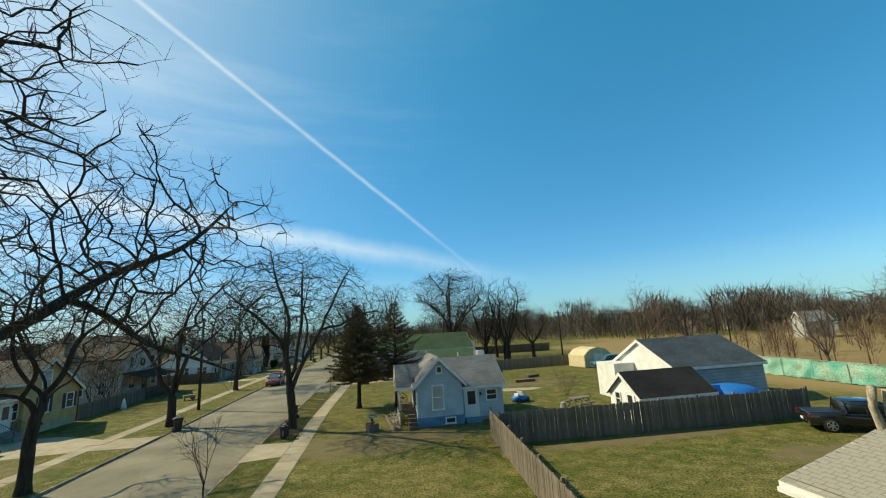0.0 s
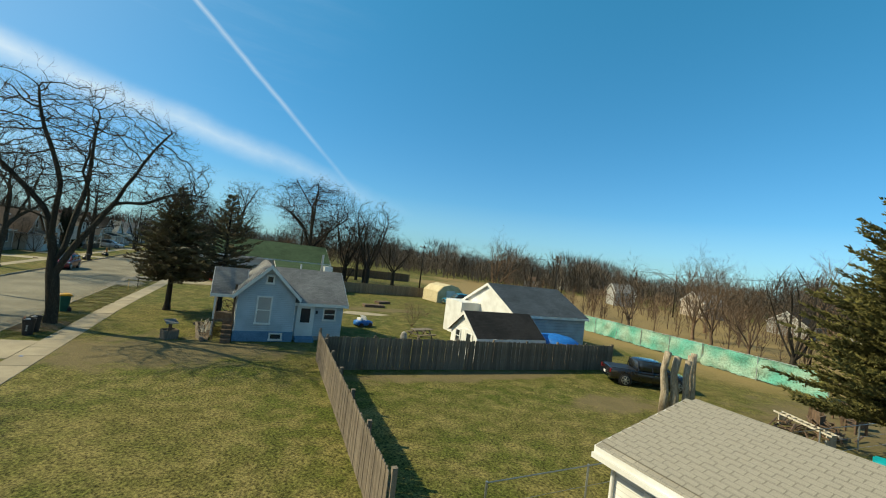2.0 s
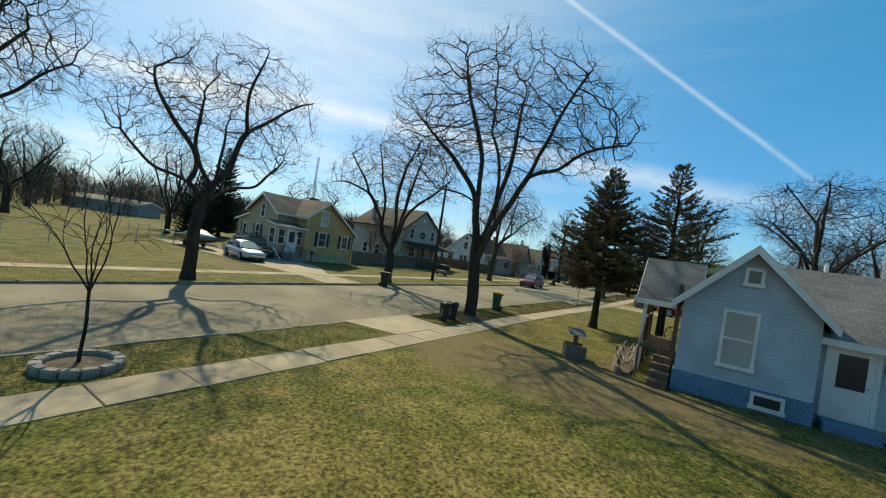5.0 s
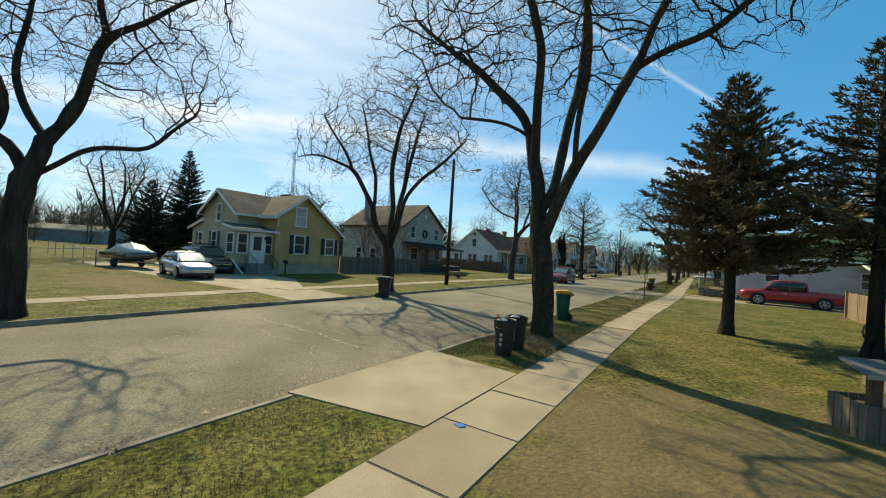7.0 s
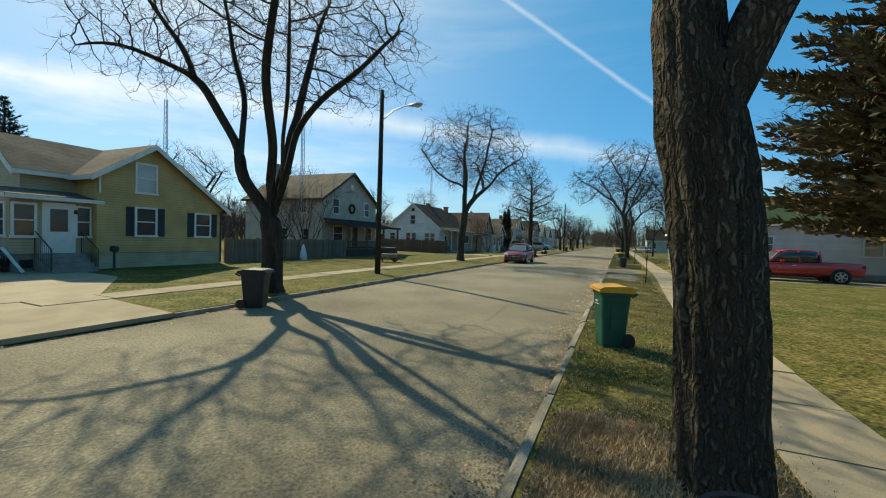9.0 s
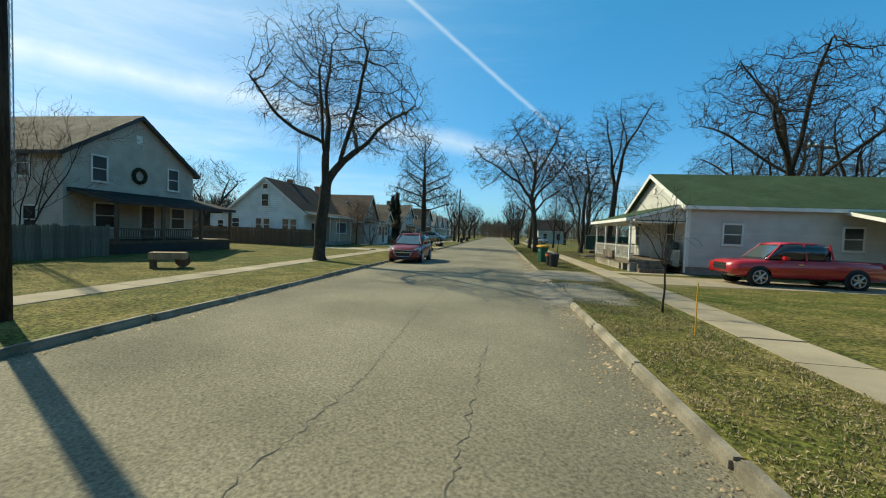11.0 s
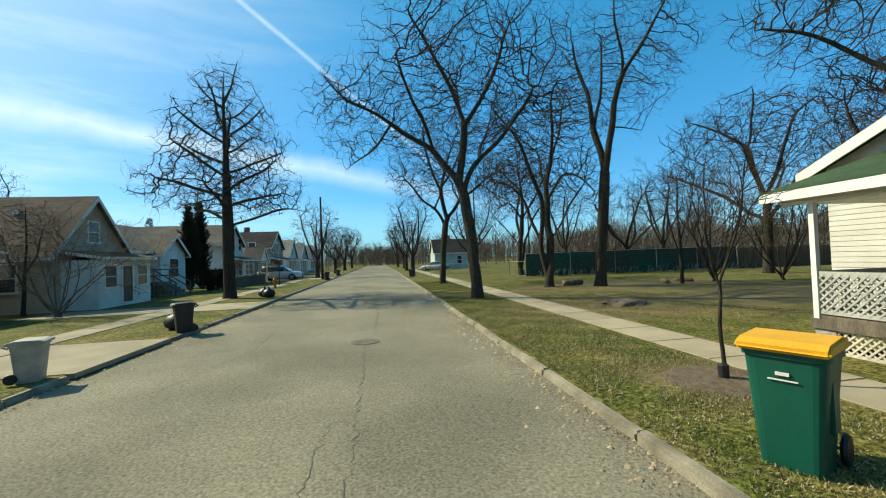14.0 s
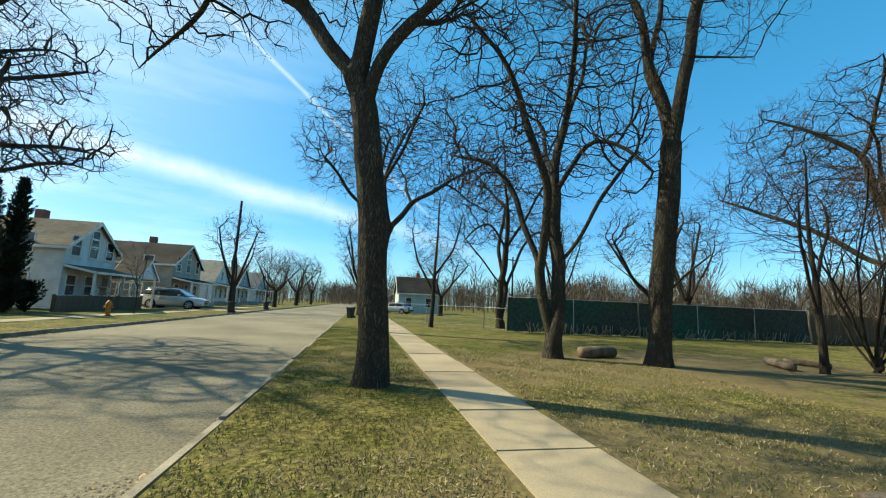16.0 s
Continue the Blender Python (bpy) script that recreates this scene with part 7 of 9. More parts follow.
# the west slope's tabs, laid course by course
SLOPE = math.atan2(0.8, 3.075)
TAB = mesh_of(Geo().box(-0.155, 0.155, -0.005, 0.19, 0.0, 0.012), ROOF_LIGHT, name="shingle", roof_uv=True)
rest = Geo()
rr_ = random.Random(40)
for i in range(20):
    for j in range(33):
        d_ = 3.44 - 0.168 * (i + 1)
        x_, z_ = 25.625 - d_ * math.cos(SLOPE), 3.3 + 0.15 + 0.008 - d_ * math.sin(SLOPE)
        y_ = -5.25 - 0.31 * j - (0.155 if i % 2 else 0.0)
        if y_ < -15.1:
            continue
        m_ = Matrix.Translation((x_, y_, z_ + 0.004 + rr_.uniform(0, 0.003))) @ Matrix.Rotation(-SLOPE, 4, "Y") @ Matrix.Rotation(-math.pi / 2, 4, "Z")
        if j < 15:
            o = part("shingle", TAB, None, H)
            o.matrix_local = m_
        else:
            rest.v, rest.f = rest.v + [tuple(m_ @ Vector(p)) for p in ((-0.155, 0, 0), (0.155, 0, 0), (0.155, 0.19, 0), (-0.155, 0.19, 0), (-0.155, 0, 0.012), (0.155, 0, 0.012), (0.155, 0.19, 0.012), (-0.155, 0.19, 0.012))], rest.f + [tuple(len(rest.v) + q for q in f_) for f_ in ((4, 5, 6, 7), (0, 1, 5, 4), (1, 2, 6, 5), (2, 3, 7, 6), (3, 0, 4, 7))]
part("shingling", rest, ROOF_LIGHT, H, kind="stuff", roof_uv=True)
part("gutter", Geo().box(22.16, 22.26, -15.3, -5.1, 2.33, 2.44), WHITE, H)
part("downpipe", Geo().rod((22.5, -5.45, 0), (22.5, -5.45, 2.35), 0.04), WHITE, H)

H = thing("barn", "white pole barn with a slate blue roof and grey side", "barn")
part("wall", gable_body(34.6, 42.4, 13.6, 21.4, 2.8, 4.75, along="x"), GREY_SIDING, H)
part("gable_wall", gable_body(34.54, 34.6, 13.5, 21.5, 2.8, 4.75, along="x"), WHITE, H)
gable_roof(H, 34.5, 42.4, 13.6, 21.4, 2.8, 4.75, ROOF_BLUE, along="x", over=0.25, end=0.15)
part("lean_to", Geo().box(32.6, 34.5, 18.5, 21.4, 0, 2.9), WHITE, H)
H = thing("shed", "small white shed with a dark shingle roof", "shed")
part("wall", gable_body(28.9, 34.2, 10.0, 13.4, 1.75, 3.0, along="x"), WHITE_SIDING, H)
gable_roof(H, 28.9, 34.2, 10.0, 13.4, 1.75, 3.0, ROOF_DARK, along="x", over=0.3, end=0.2)
window(H, (28.9, 12.4, 0.9), "w", 0.5, 0.8)
door(H, (28.9, 11.0, 0.0), "w", 0.8, 1.85)
H = thing("shed", "tan canvas storage shed with a rounded roof", "shed", 44.0, 42.8, 0, 8)
part("cover", Geo().extrude([(-2.4, -1.5, 0), (2.4, -1.5, 0), (2.4, -1.5, 1.7), (1.4, -1.5, 2.5), (0, -1.5, 2.8), (-1.4, -1.5, 2.5), (-2.4, -1.5, 1.7)], (0, 4.0, 0)), CANVAS, H, bevel=0.06)
part("door_flap", Geo().box(-0.8, 0.8, -1.56, -1.5, 0, 1.9), WHITE, H)


# far houses beyond the field
FAR_WHITE = siding("dull_white_siding", (0.4, 0.39, 0.36))


def far_house(x, y, turn, w, wall, roof, h=3.0):
    H = thing("house", "distant gabled house beyond the field", "house", x, y, 0, turn, "distant houses")
    part("wall", gable_body(0, w, 0, w * 0.8, h, h + w * 0.32), wall, H)
    gable_roof(H, 0, w, 0, w * 0.8, h, h + w * 0.32, roof)
    for i in range(3):
        window(H, (w * (i + 0.5) / 3, 0, 1.0), "s", 0.9, 1.3)
    window(H, (w * 0.5, 0, h + 0.2), "s", 0.8, 1.1)
    H.scale = (0.8, 0.8, 0.8)


for a in ((150, 122, 20, 9, FAR_WHITE, ROOF_GREY), (128, 118, 35, 8, FAR_WHITE, ROOF_BROWN), (170, 118, 10, 9, TAN_SIDING, ROOF_GREY), (112, 60, 60, 8, FAR_WHITE, ROOF_GREY, 4.8), (126, 44, 70, 10, BEIGE, ROOF_GREY, 4.8),
          (118, 22, 80, 9, FAR_WHITE, ROOF_DARK), (140, 80, 40, 10, FAR_WHITE, ROOF_DARK), (100, 6, 85, 8, FAR_WHITE, ROOF_GREY)):
    far_house(*a)


H = thing("shed", "long low pale metal shed beyond the west lawn", "shed", -95, 34, 0, 25)
part("wall", gable_body(-9, 9, -3, 3, 2.4, 3.3, along="x"), FAR_WHITE, H)
gable_roof(H, -9, 9, -3, 3, 2.4, 3.3, ROOF_LIGHT, along="x")

# ---- fences ----
def board_fence(name, label, a, b, h, material, pitch=0.15, jitter=0.04, rails="far", group=""):
    """Upright boards on rails and posts; each board is a part."""
    a, b = Vector((*a, 0)), Vector((*b, 0))
    ln = (b - a).length
    ang = math.degrees(math.atan2((b - a).y, (b - a).x))
    ob = thing(name, label, "fence", a.x, a.y, 0, ang, group)
    s = 0.055 if rails == "far" else -0.055
    me = mesh_of(Geo().extrude([(0.004, -0.011, -0.05), (pitch - 0.006, -0.011, -0.05), (pitch - 0.006, -0.011, h - 0.05), (pitch - 0.04, -0.011, h), (0.04, -0.011, h), (0.004, -0.011, h - 0.05)], (0, 0.022, 0)), material, name="board")
    for i in range(int(ln / pitch)):
        o = part("board", me, None, ob)
        o.location = (i * pitch, random.uniform(-0.008, 0.008), random.uniform(-jitter, jitter * 0.4))
        o.rotation_euler = (0, random.uniform(-0.012, 0.012), random.uniform(-0.05, 0.05))
    for z in (0.35, h - 0.4):
        part("rail", Geo().box(0, ln, s - 0.03, s + 0.03, z - 0.05, z + 0.05), material, ob)
    n = max(2, int(ln / 2.4) + 1)
    for i in range(n):
        x = ln * i / (n - 1)
        part("post", Geo().box(x - 0.06, x + 0.06, s * 2 - 0.06, s * 2 + 0.06, -0.1, h + 0.06), material, ob)
    return ob


board_fence("fence", "weathered grey privacy fence along the lawn", (18.08, -3.3), (19.25, 11.5), 1.62, WOOD_GREY, rails="near")
board_fence("fence", "weathered grey privacy fence in shade along the back yard", (19.3, 9.3), (39.4, 8.1), 1.75, WOOD_GREY)
board_fence("fence", "weathered grey-brown board fence beside the yellow house", (-16.6, 31.6), (-17.0, 43.8), 1.5, WOOD_GREY)
board_fence("fence", "weathered brown board fence before the white house", (-36.0, 61.2), (-14.9, 61.6), 1.6, WOOD_BROWN, pitch=0.17)
board_fence("fence", "low dark board fence before a white house", (-11.2, 89.2), (-11.2, 98.6), 0.95, WOOD_BROWN)
board_fence("fence", "weathered tan board fence by the driveway", (16.9, 39.6), (22.4, 39.8), 1.5, WOOD_TAN, pitch=0.17)
board_fence("fence", "weathered tan board fence along the side yard", (16.9, 39.4), (16.4, 27.8), 1.5, WOOD_TAN, pitch=0.17)
board_fence("fence", "tan board fence at the back of the yard", (24, 46.5), (43, 47.5), 1.5, WOOD_TAN, pitch=0.3)


def wire_fence(name, label, pts, h, pitch, cloth=None, sag=0.1):
    """Steel posts and wires; cloth hung on them where there is any, creased, with a ragged edge."""
    ob = thing(name, label, "fence")
    r = random.Random(len(pts) * 7 + int(pts[0][0]))
    for a, b in zip(pts, pts[1:]):
        a, b = Vector((*a, 0)), Vector((*b, 0))
        ln = (b - a).length
        d = (b - a) / ln
        nrm = Vector((-d.y, d.x, 0))
        n = max(2, int(ln / pitch) + 1)
        for i in range(n):
            p = a + d * (ln * i / (n - 1))
            part("post", Geo().rod((p.x, p.y, -0.1), (p.x, p.y, h), 0.03), STEEL, ob)
        g = Geo()
        for z in ((h - 0.04,) if cloth else (h - 0.04, h * 0.5, 0.1)):
            g.rod((a.x, a.y, z), (b.x, b.y, z), 0.018 if z > h * 0.6 else 0.006, 5)
        part("rail", g, STEEL, ob)
        if cloth:
            g = Geo()
            m = int(ln / 0.3) + 1
            for i in range(m + 1):
                p = a + d * (ln * i / m)
                for j in range(7):
                    z = h * j / 6
                    off = nrm * (0.06 + sag * noise.noise(Vector((i * 0.35, j * 0.5, a.x))) + (0.25 * (1 - j / 6) ** 2 * noise.noise(Vector((i * 0.13, 3, 1)))))
                    zz_ = z + (r.uniform(0, 0.12) if j == 0 else 0) - (r.uniform(0.0, 0.1) if j == 6 else 0)
                    g.v.append((p.x + off.x, p.y + off.y, zz_))
            for i in range(m):
                for j in range(6):
                    g.f.append((i * 7 + j, (i + 1) * 7 + j, (i + 1) * 7 + j + 1, i * 7 + j + 1))
            part("cloth", g, cloth, ob, smooth=True)
    return ob


wire_fence("tarp_fence", "wire fence hung with creased sea-green tarpaulin", [(53.6, 25), (52.2, 9), (51.4, 0.2)], 1.9, 3.0, GREEN_TARP, 0.3)
wire_fence("tarp_fence", "wire fence hung with faded pale green tarpaulin", [(53.6, 25), (56, 45)], 1.7, 3.0, GREEN_TARP, 0.3)
wire_fence("windscreen_fence", "chain-link fence hung with dark green windscreen", [(14.6, 84.6), (22.5, 83.4), (34.0, 82.4)], 2.1, 3.0, GREEN_SCREEN, 0.12)
board_fence("fence", "weathered grey-brown board fence at the park's edge", (34.1, 82.4), (54.0, 80.5), 1.9, WOOD_BROWN, pitch=0.2)
wire_fence("chain_link_fence", "thin chain-link fence along the lots", [(20.5, -3.6), (34, -3.8), (51, -5)], 1.2, 3.0)
wire_fence("chain_link_fence", "thin wire fence across the lawn", [(-9, -2.0), (-20, 10.0), (-23, 16.6), (-40, 18)], 1.2, 3.0)
wire_fence("chain_link_fence", "pale wire fence at the park's end", [(7, 92), (14.4, 88.5), (14.6, 84.6)], 1.4, 3.0)
# cut branches and litter heaped at the foot of the windscreen
r = random.Random(12)
g = Geo()
for i in range(150):
    x = r.uniform(15.5, 36)
    y = 83.9 - (x - 15) * 0.085
    a = r.uniform(-1.2, 1.2)
    g.rod((x, y - 0.1, 0.02), (x + math.sin(a) * 0.5, y - 0.25, 0.1 + abs(math.cos(a)) * 0.55), 0.014, 4)
solo("brush_pile", g, BARK_PALE, "pale cut sticks leaning along the fence's foot", "sticks", kind="stuff")


# ---- vehicles ----
def loft(sections):
    """A closed skin over cross-sections along x: each (x, half width, low, high, tuck at the top)."""
    g = Geo()
    n = 14
    for x, w, lo, hi, tuck in sections:
        ring = []
        m = (lo + hi) / 2
        for y, z in ((-w * 0.9, lo), (-w, lo + (hi - lo) * 0.12), (-w, m), (-w * 0.985, lo + (hi - lo) * 0.75), (-(w - tuck), hi - 0.03), (-(w - tuck) * 0.85, hi), (-(w - tuck) * 0.4, hi + 0.012),
                     ((w - tuck) * 0.4, hi + 0.012), ((w - tuck) * 0.85, hi), ((w - tuck), hi - 0.03), (w * 0.985, lo + (hi - lo) * 0.75), (w, m), (w, lo + (hi - lo) * 0.12), (w * 0.9, lo)):
            ring.append((x, y, z))
        g.v += ring
    for i in range(len(sections) - 1):
        for j in range(n):
            l = (j + 1) % n
            g.f.append((i * n + j, i * n + l, (i + 1) * n + l, (i + 1) * n + j))
    g.f.append(tuple(range(n))[::-1])
    g.f.append(tuple(range((len(sections) - 1) * n, len(sections) * n)))
    return g


def vehicle(name, label, paint, x, y, z, turn, kind, size=(1, 1, 1)):
    """A parked vehicle, nose along +x before it is turned."""
    V = thing(name, label, "car" if kind in ("suv", "sedan") else "truck", x, y, z, turn)
    if kind == "suv":
        L, W, wheel, wb = 5.1, 0.98, 0.37, 1.52
        low = [(-2.55, 0.82, 0.48, 0.95, 0.1), (-2.47, 0.92, 0.34, 1.12, 0.08), (-2.2, 0.96, 0.3, 1.17, 0.06), (-1.6, W, 0.26, 1.17, 0.05), (-0.4, W, 0.24, 1.13, 0.05), (0.6, W, 0.24, 1.1, 0.06), (1.2, W, 0.25, 1.09, 0.1), (1.6, W, 0.26, 1.07, 0.16), (1.95, 0.97, 0.27, 1.03, 0.2), (2.25, 0.94, 0.28, 0.97, 0.24), (2.42, 0.89, 0.28, 0.91, 0.24), (2.53, 0.8, 0.29, 0.84, 0.18), (2.6, 0.64, 0.32, 0.78, 0.1)]
        top = [(-2.46, 0.76, 1.12, 1.2, 0.05), (-2.1, 0.86, 1.12, 1.66, 0.2), (-1.2, 0.89, 1.1, 1.74, 0.22), (0.0, 0.89, 1.08, 1.75, 0.22), (0.4, 0.88, 1.08, 1.68, 0.22), (1.35, 0.86, 1.05, 1.11, 0.1)]
        roof = [(-2.15, 0.58, 1.67, 1.74, 0.05), (-1.2, 0.64, 1.7, 1.79, 0.05), (0.1, 0.64, 1.7, 1.78, 0.05), (0.45, 0.56, 1.66, 1.72, 0.05)]
        pil = ((-1.25, -1.4), (-0.35, -0.4))
    elif kind == "sedan":
        L, W, wheel, wb = 4.9, 0.9, 0.32, 1.4
        low = [(-2.42, 0.7, 0.45, 0.85, 0.12), (-2.3, 0.84, 0.3, 0.95, 0.1), (-1.5, W, 0.22, 0.98, 0.08), (0.5, W, 0.2, 0.92, 0.06), (1.2, W, 0.22, 0.88, 0.08), (1.95, 0.85, 0.26, 0.78, 0.12), (2.42, 0.66, 0.32, 0.6, 0.12)]
        top = [(-1.95, 0.7, 0.93, 0.98, 0.05), (-1.2, 0.78, 0.93, 1.36, 0.16), (-0.6, 0.8, 0.9, 1.42, 0.18), (0.2, 0.8, 0.9, 1.38, 0.18), (1.15, 0.74, 0.86, 0.92, 0.08)]
        roof = [(-1.3, 0.52, 1.35, 1.41, 0.05), (-0.6, 0.58, 1.38, 1.46, 0.05), (0.15, 0.55, 1.36, 1.42, 0.05)]
        pil = ((-1.3, -1.75), (-0.45, -0.45))
    else:
        L, W, wheel, wb = 5.8, 1.0, 0.4, 1.8
        low = [(-2.85, 0.95, 0.5, 1.08, 0.04), (-2.8, 0.98, 0.42, 1.15, 0.03), (-1.0, W, 0.4, 1.15, 0.03), (-0.95, W, 0.38, 1.15, 0.05), (1.0, W, 0.38, 1.13, 0.06), (1.5, W, 0.4, 1.12, 0.08), (2.5, 0.97, 0.42, 1.06, 0.1), (2.85, 0.88, 0.46, 0.95, 0.1)]
        top = [(-0.92, 0.82, 1.12, 1.74, 0.14), (-0.6, 0.88, 1.12, 1.82, 0.18), (0.6, 0.88, 1.12, 1.82, 0.18), (0.9, 0.87, 1.12, 1.74, 0.2), (1.55, 0.84, 1.1, 1.16, 0.08)]
        roof = [(-0.85, 0.62, 1.74, 1.83, 0.05), (-0.4, 0.68, 1.78, 1.88, 0.05), (0.5, 0.68, 1.78, 1.88, 0.05), (0.85, 0.62, 1.74, 1.82, 0.05)]
        pil = ((-0.9, -0.95), (0.05, 0.05))
    body = part("body", loft(low), paint, V, smooth=True)
    part("glasshouse", loft(top), GLASS, V, "tinted windows", smooth=True)
    part("roof", loft(roof), paint, V, smooth=True)
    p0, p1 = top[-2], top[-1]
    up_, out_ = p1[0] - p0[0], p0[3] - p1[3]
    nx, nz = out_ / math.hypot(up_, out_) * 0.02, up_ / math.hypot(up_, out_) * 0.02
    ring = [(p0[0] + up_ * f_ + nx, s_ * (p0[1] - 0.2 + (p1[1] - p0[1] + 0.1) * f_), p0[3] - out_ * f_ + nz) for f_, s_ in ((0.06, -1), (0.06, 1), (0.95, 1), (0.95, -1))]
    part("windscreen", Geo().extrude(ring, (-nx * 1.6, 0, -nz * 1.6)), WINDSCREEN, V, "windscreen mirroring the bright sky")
    belt = top[1][2]
    for s in (-1, 1):
        for xt, xb in pil:
            part("pillar", Geo().tube([Vector((xb, s * (W - 0.05), belt)), Vector((xt, s * (W - 0.27), roof[1][3] - 0.05))], [0.04, 0.035], 6), BLACK if kind == "suv" else paint, V)
        part("pillar", Geo().tube([Vector((top[-1][0] - 0.06, s * (W - 0.13), belt)), Vector((roof[-1][0], s * (W - 0.36), roof[-1][3] - 0.03))], [0.045, 0.045], 6), paint, V)
        part("wing_mirror", Geo().box(top[-1][0] - 0.75, top[-1][0] - 0.55, s * (W - 0.02) - 0.02, s * (W + 0.2), belt + 0.02, belt + 0.18), paint, V, bevel=0.03)
        if kind == "suv":
            g = Geo()
            for off in (0.0, 0.04):
                g.v += [(2.53 + off, s * 0.58, 0.8), (2.57 + off, s * 0.56, 0.69), (2.36 + off * 0.7, s * (0.88 + off), 0.7), (1.98, s * (0.955 + off), 0.88), (1.9, s * (0.93 + off), 0.97), (2.3 + off * 0.4, s * (0.76 + off), 0.93)]
            g.f += [(0, 1, 2, 3, 4, 5), (6, 11, 10, 9, 8, 7)] + [(i, (i + 1) % 6, 6 + (i + 1) % 6, 6 + i) for i in range(6)]
            hl = part("headlight", g, LAMP_GLASS, V)
            part("reflector", Geo().lathe([(0.02, 0.0), (0.065, 0.02)], 14, (2.44, s * 0.74, 0.79), "x"), CHROME, hl)
        else:
            part("headlight", Geo().box(low[-2][0] - 0.18, low[-2][0] + 0.1, s * 0.78 - 0.13, s * 0.78 + 0.1, low[-2][3] - 0.22, low[-2][3] - 0.05), LAMP_GLASS, V, bevel=0.03)
        part("tail_light", Geo().box(low[0][0] - 0.02, low[1][0] + 0.12, s * (low[1][1] - 0.1) - 0.08, s * (low[1][1] - 0.1) + 0.09, low[1][3] - 0.35, low[1][3] - 0.06), TAIL, V, bevel=0.02)
        for xd in (0.25, -0.85) if kind != "truck" else (0.2,):
            part("door_handle", Geo().box(xd, xd + 0.2, s * W - 0.01, s * W + 0.03, belt - 0.18, belt - 0.13), CHROME if kind == "truck" else paint, V)
        for wx in (-wb, wb):
            part("wheel_arch", Geo().lathe([(wheel + 0.07, 0), (wheel + 0.07, 0.06)], 24, (wx, s * (W - 0.03) - 0.03, wheel), "y"), BLACK, V)
            t_ = part("tyre", Geo().lathe([(wheel * 0.66, -0.02), (wheel * 0.93, -0.03), (wheel, 0.03), (wheel, 0.17), (wheel * 0.93, 0.22), (wheel * 0.66, 0.21)], 26, (wx, s * (W - 0.08) - 0.1, wheel), "y"), RUBBER, V, smooth=True)
            yo = s * (W + 0.045)
            part("brake_disc", Geo().lathe([(wheel * 0.66, 0), (wheel * 0.6, 0.012), (0.05, 0.012)], 24, (wx, yo - 0.012, wheel), "y"), DARK, t_)
            rim = part("rim", Geo().tube([Vector((wx + wheel * 0.67 * math.cos(q * 0.2618), yo + s * 0.004, wheel + wheel * 0.67 * math.sin(q * 0.2618))) for q in range(25)], [0.022] * 25, 6), ALLOY, t_)
            part("hub", Geo().lathe([(0.075, -0.02), (0.07, 0.02), (0.01, 0.025)], 14, (wx, yo, wheel), "y"), ALLOY, t_)
            for q in range(6):
                a = q * 2 * math.pi / 6 + 0.3
                part("spoke", Geo().tube([Vector((wx, yo, wheel)), Vector((wx + math.cos(a) * wheel * 0.64, yo + s * 0.012, wheel + math.sin(a) * wheel * 0.64))], [0.05, 0.042], 6), ALLOY, t_)
    nose = low[-1][0]
    if kind == "suv":
        for z0, z1, y0, y1 in ((0.68, 0.77, 0.5, 0.54), (0.44, 0.63, 0.36, 0.49)):
            part("grille", Geo().extrude([(nose - 0.1, -y0, z0), (nose - 0.1, y0, z0), (nose - 0.1, y1, z1), (nose - 0.1, -y1, z1)], (0.13, 0, 0)), BLACK, V)
        ring = [Vector((nose + 0.03, y_, z_)) for y_, z_ in ((-0.56, 0.79), (0.0, 0.8), (0.56, 0.79), (0.53, 0.62), (0.4, 0.43), (0.0, 0.41), (-0.4, 0.43), (-0.53, 0.62), (-0.56, 0.79))]
        part("grille_surround", Geo().tube(ring, [0.016] * 9, 6), CHROME, V)
        part("grille_bar", Geo().box(nose - 0.06, nose + 0.04, -0.52, 0.52, 0.635, 0.68), CHROME, V, bevel=0.01)
        part("badge", Geo().box(nose + 0.03, nose + 0.055, -0.1, 0.1, 0.63, 0.685), CART_YELLOW, V, "small gilt badge plate", bevel=0.008)
        part("lower_grille", Geo().box(nose - 0.1, nose + 0.02, -0.5, 0.5, 0.31, 0.38), BLACK, V, bevel=0.01)
    else:
        part("grille", Geo().box(nose - 0.12, nose + 0.015, -0.5, 0.5, low[-1][2] + 0.14, low[-1][3] - 0.02), BLACK, V, bevel=0.02)
        part("grille_bar", Geo().box(nose - 0.1, nose + 0.03, -0.52, 0.52, (low[-1][2] + low[-1][3]) / 2 + 0.03, (low[-1][2] + low[-1][3]) / 2 + 0.08), CHROME, V)
    part("bumper", Geo().box(nose - 0.3, nose + 0.04, -0.7, 0.7, low[-1][2] - 0.08, low[-1][2] + (0.06 if kind != "suv" else -0.01)), BLACK if kind != "truck" else CHROME, V, bevel=0.04)
    part("rear_bumper", Geo().box(low[0][0] - 0.06, low[0][0] + 0.2, -0.8, 0.8, low[0][2] - 0.08, low[0][2] + 0.1), BLACK if kind != "truck" else CHROME, V, bevel=0.03)
    part("number_plate", Geo().box(low[0][0] - 0.08, low[0][0] - 0.05, -0.16, 0.16, low[0][2] + 0.12, low[0][2] + 0.27), WHITE, V)
    V.scale = size
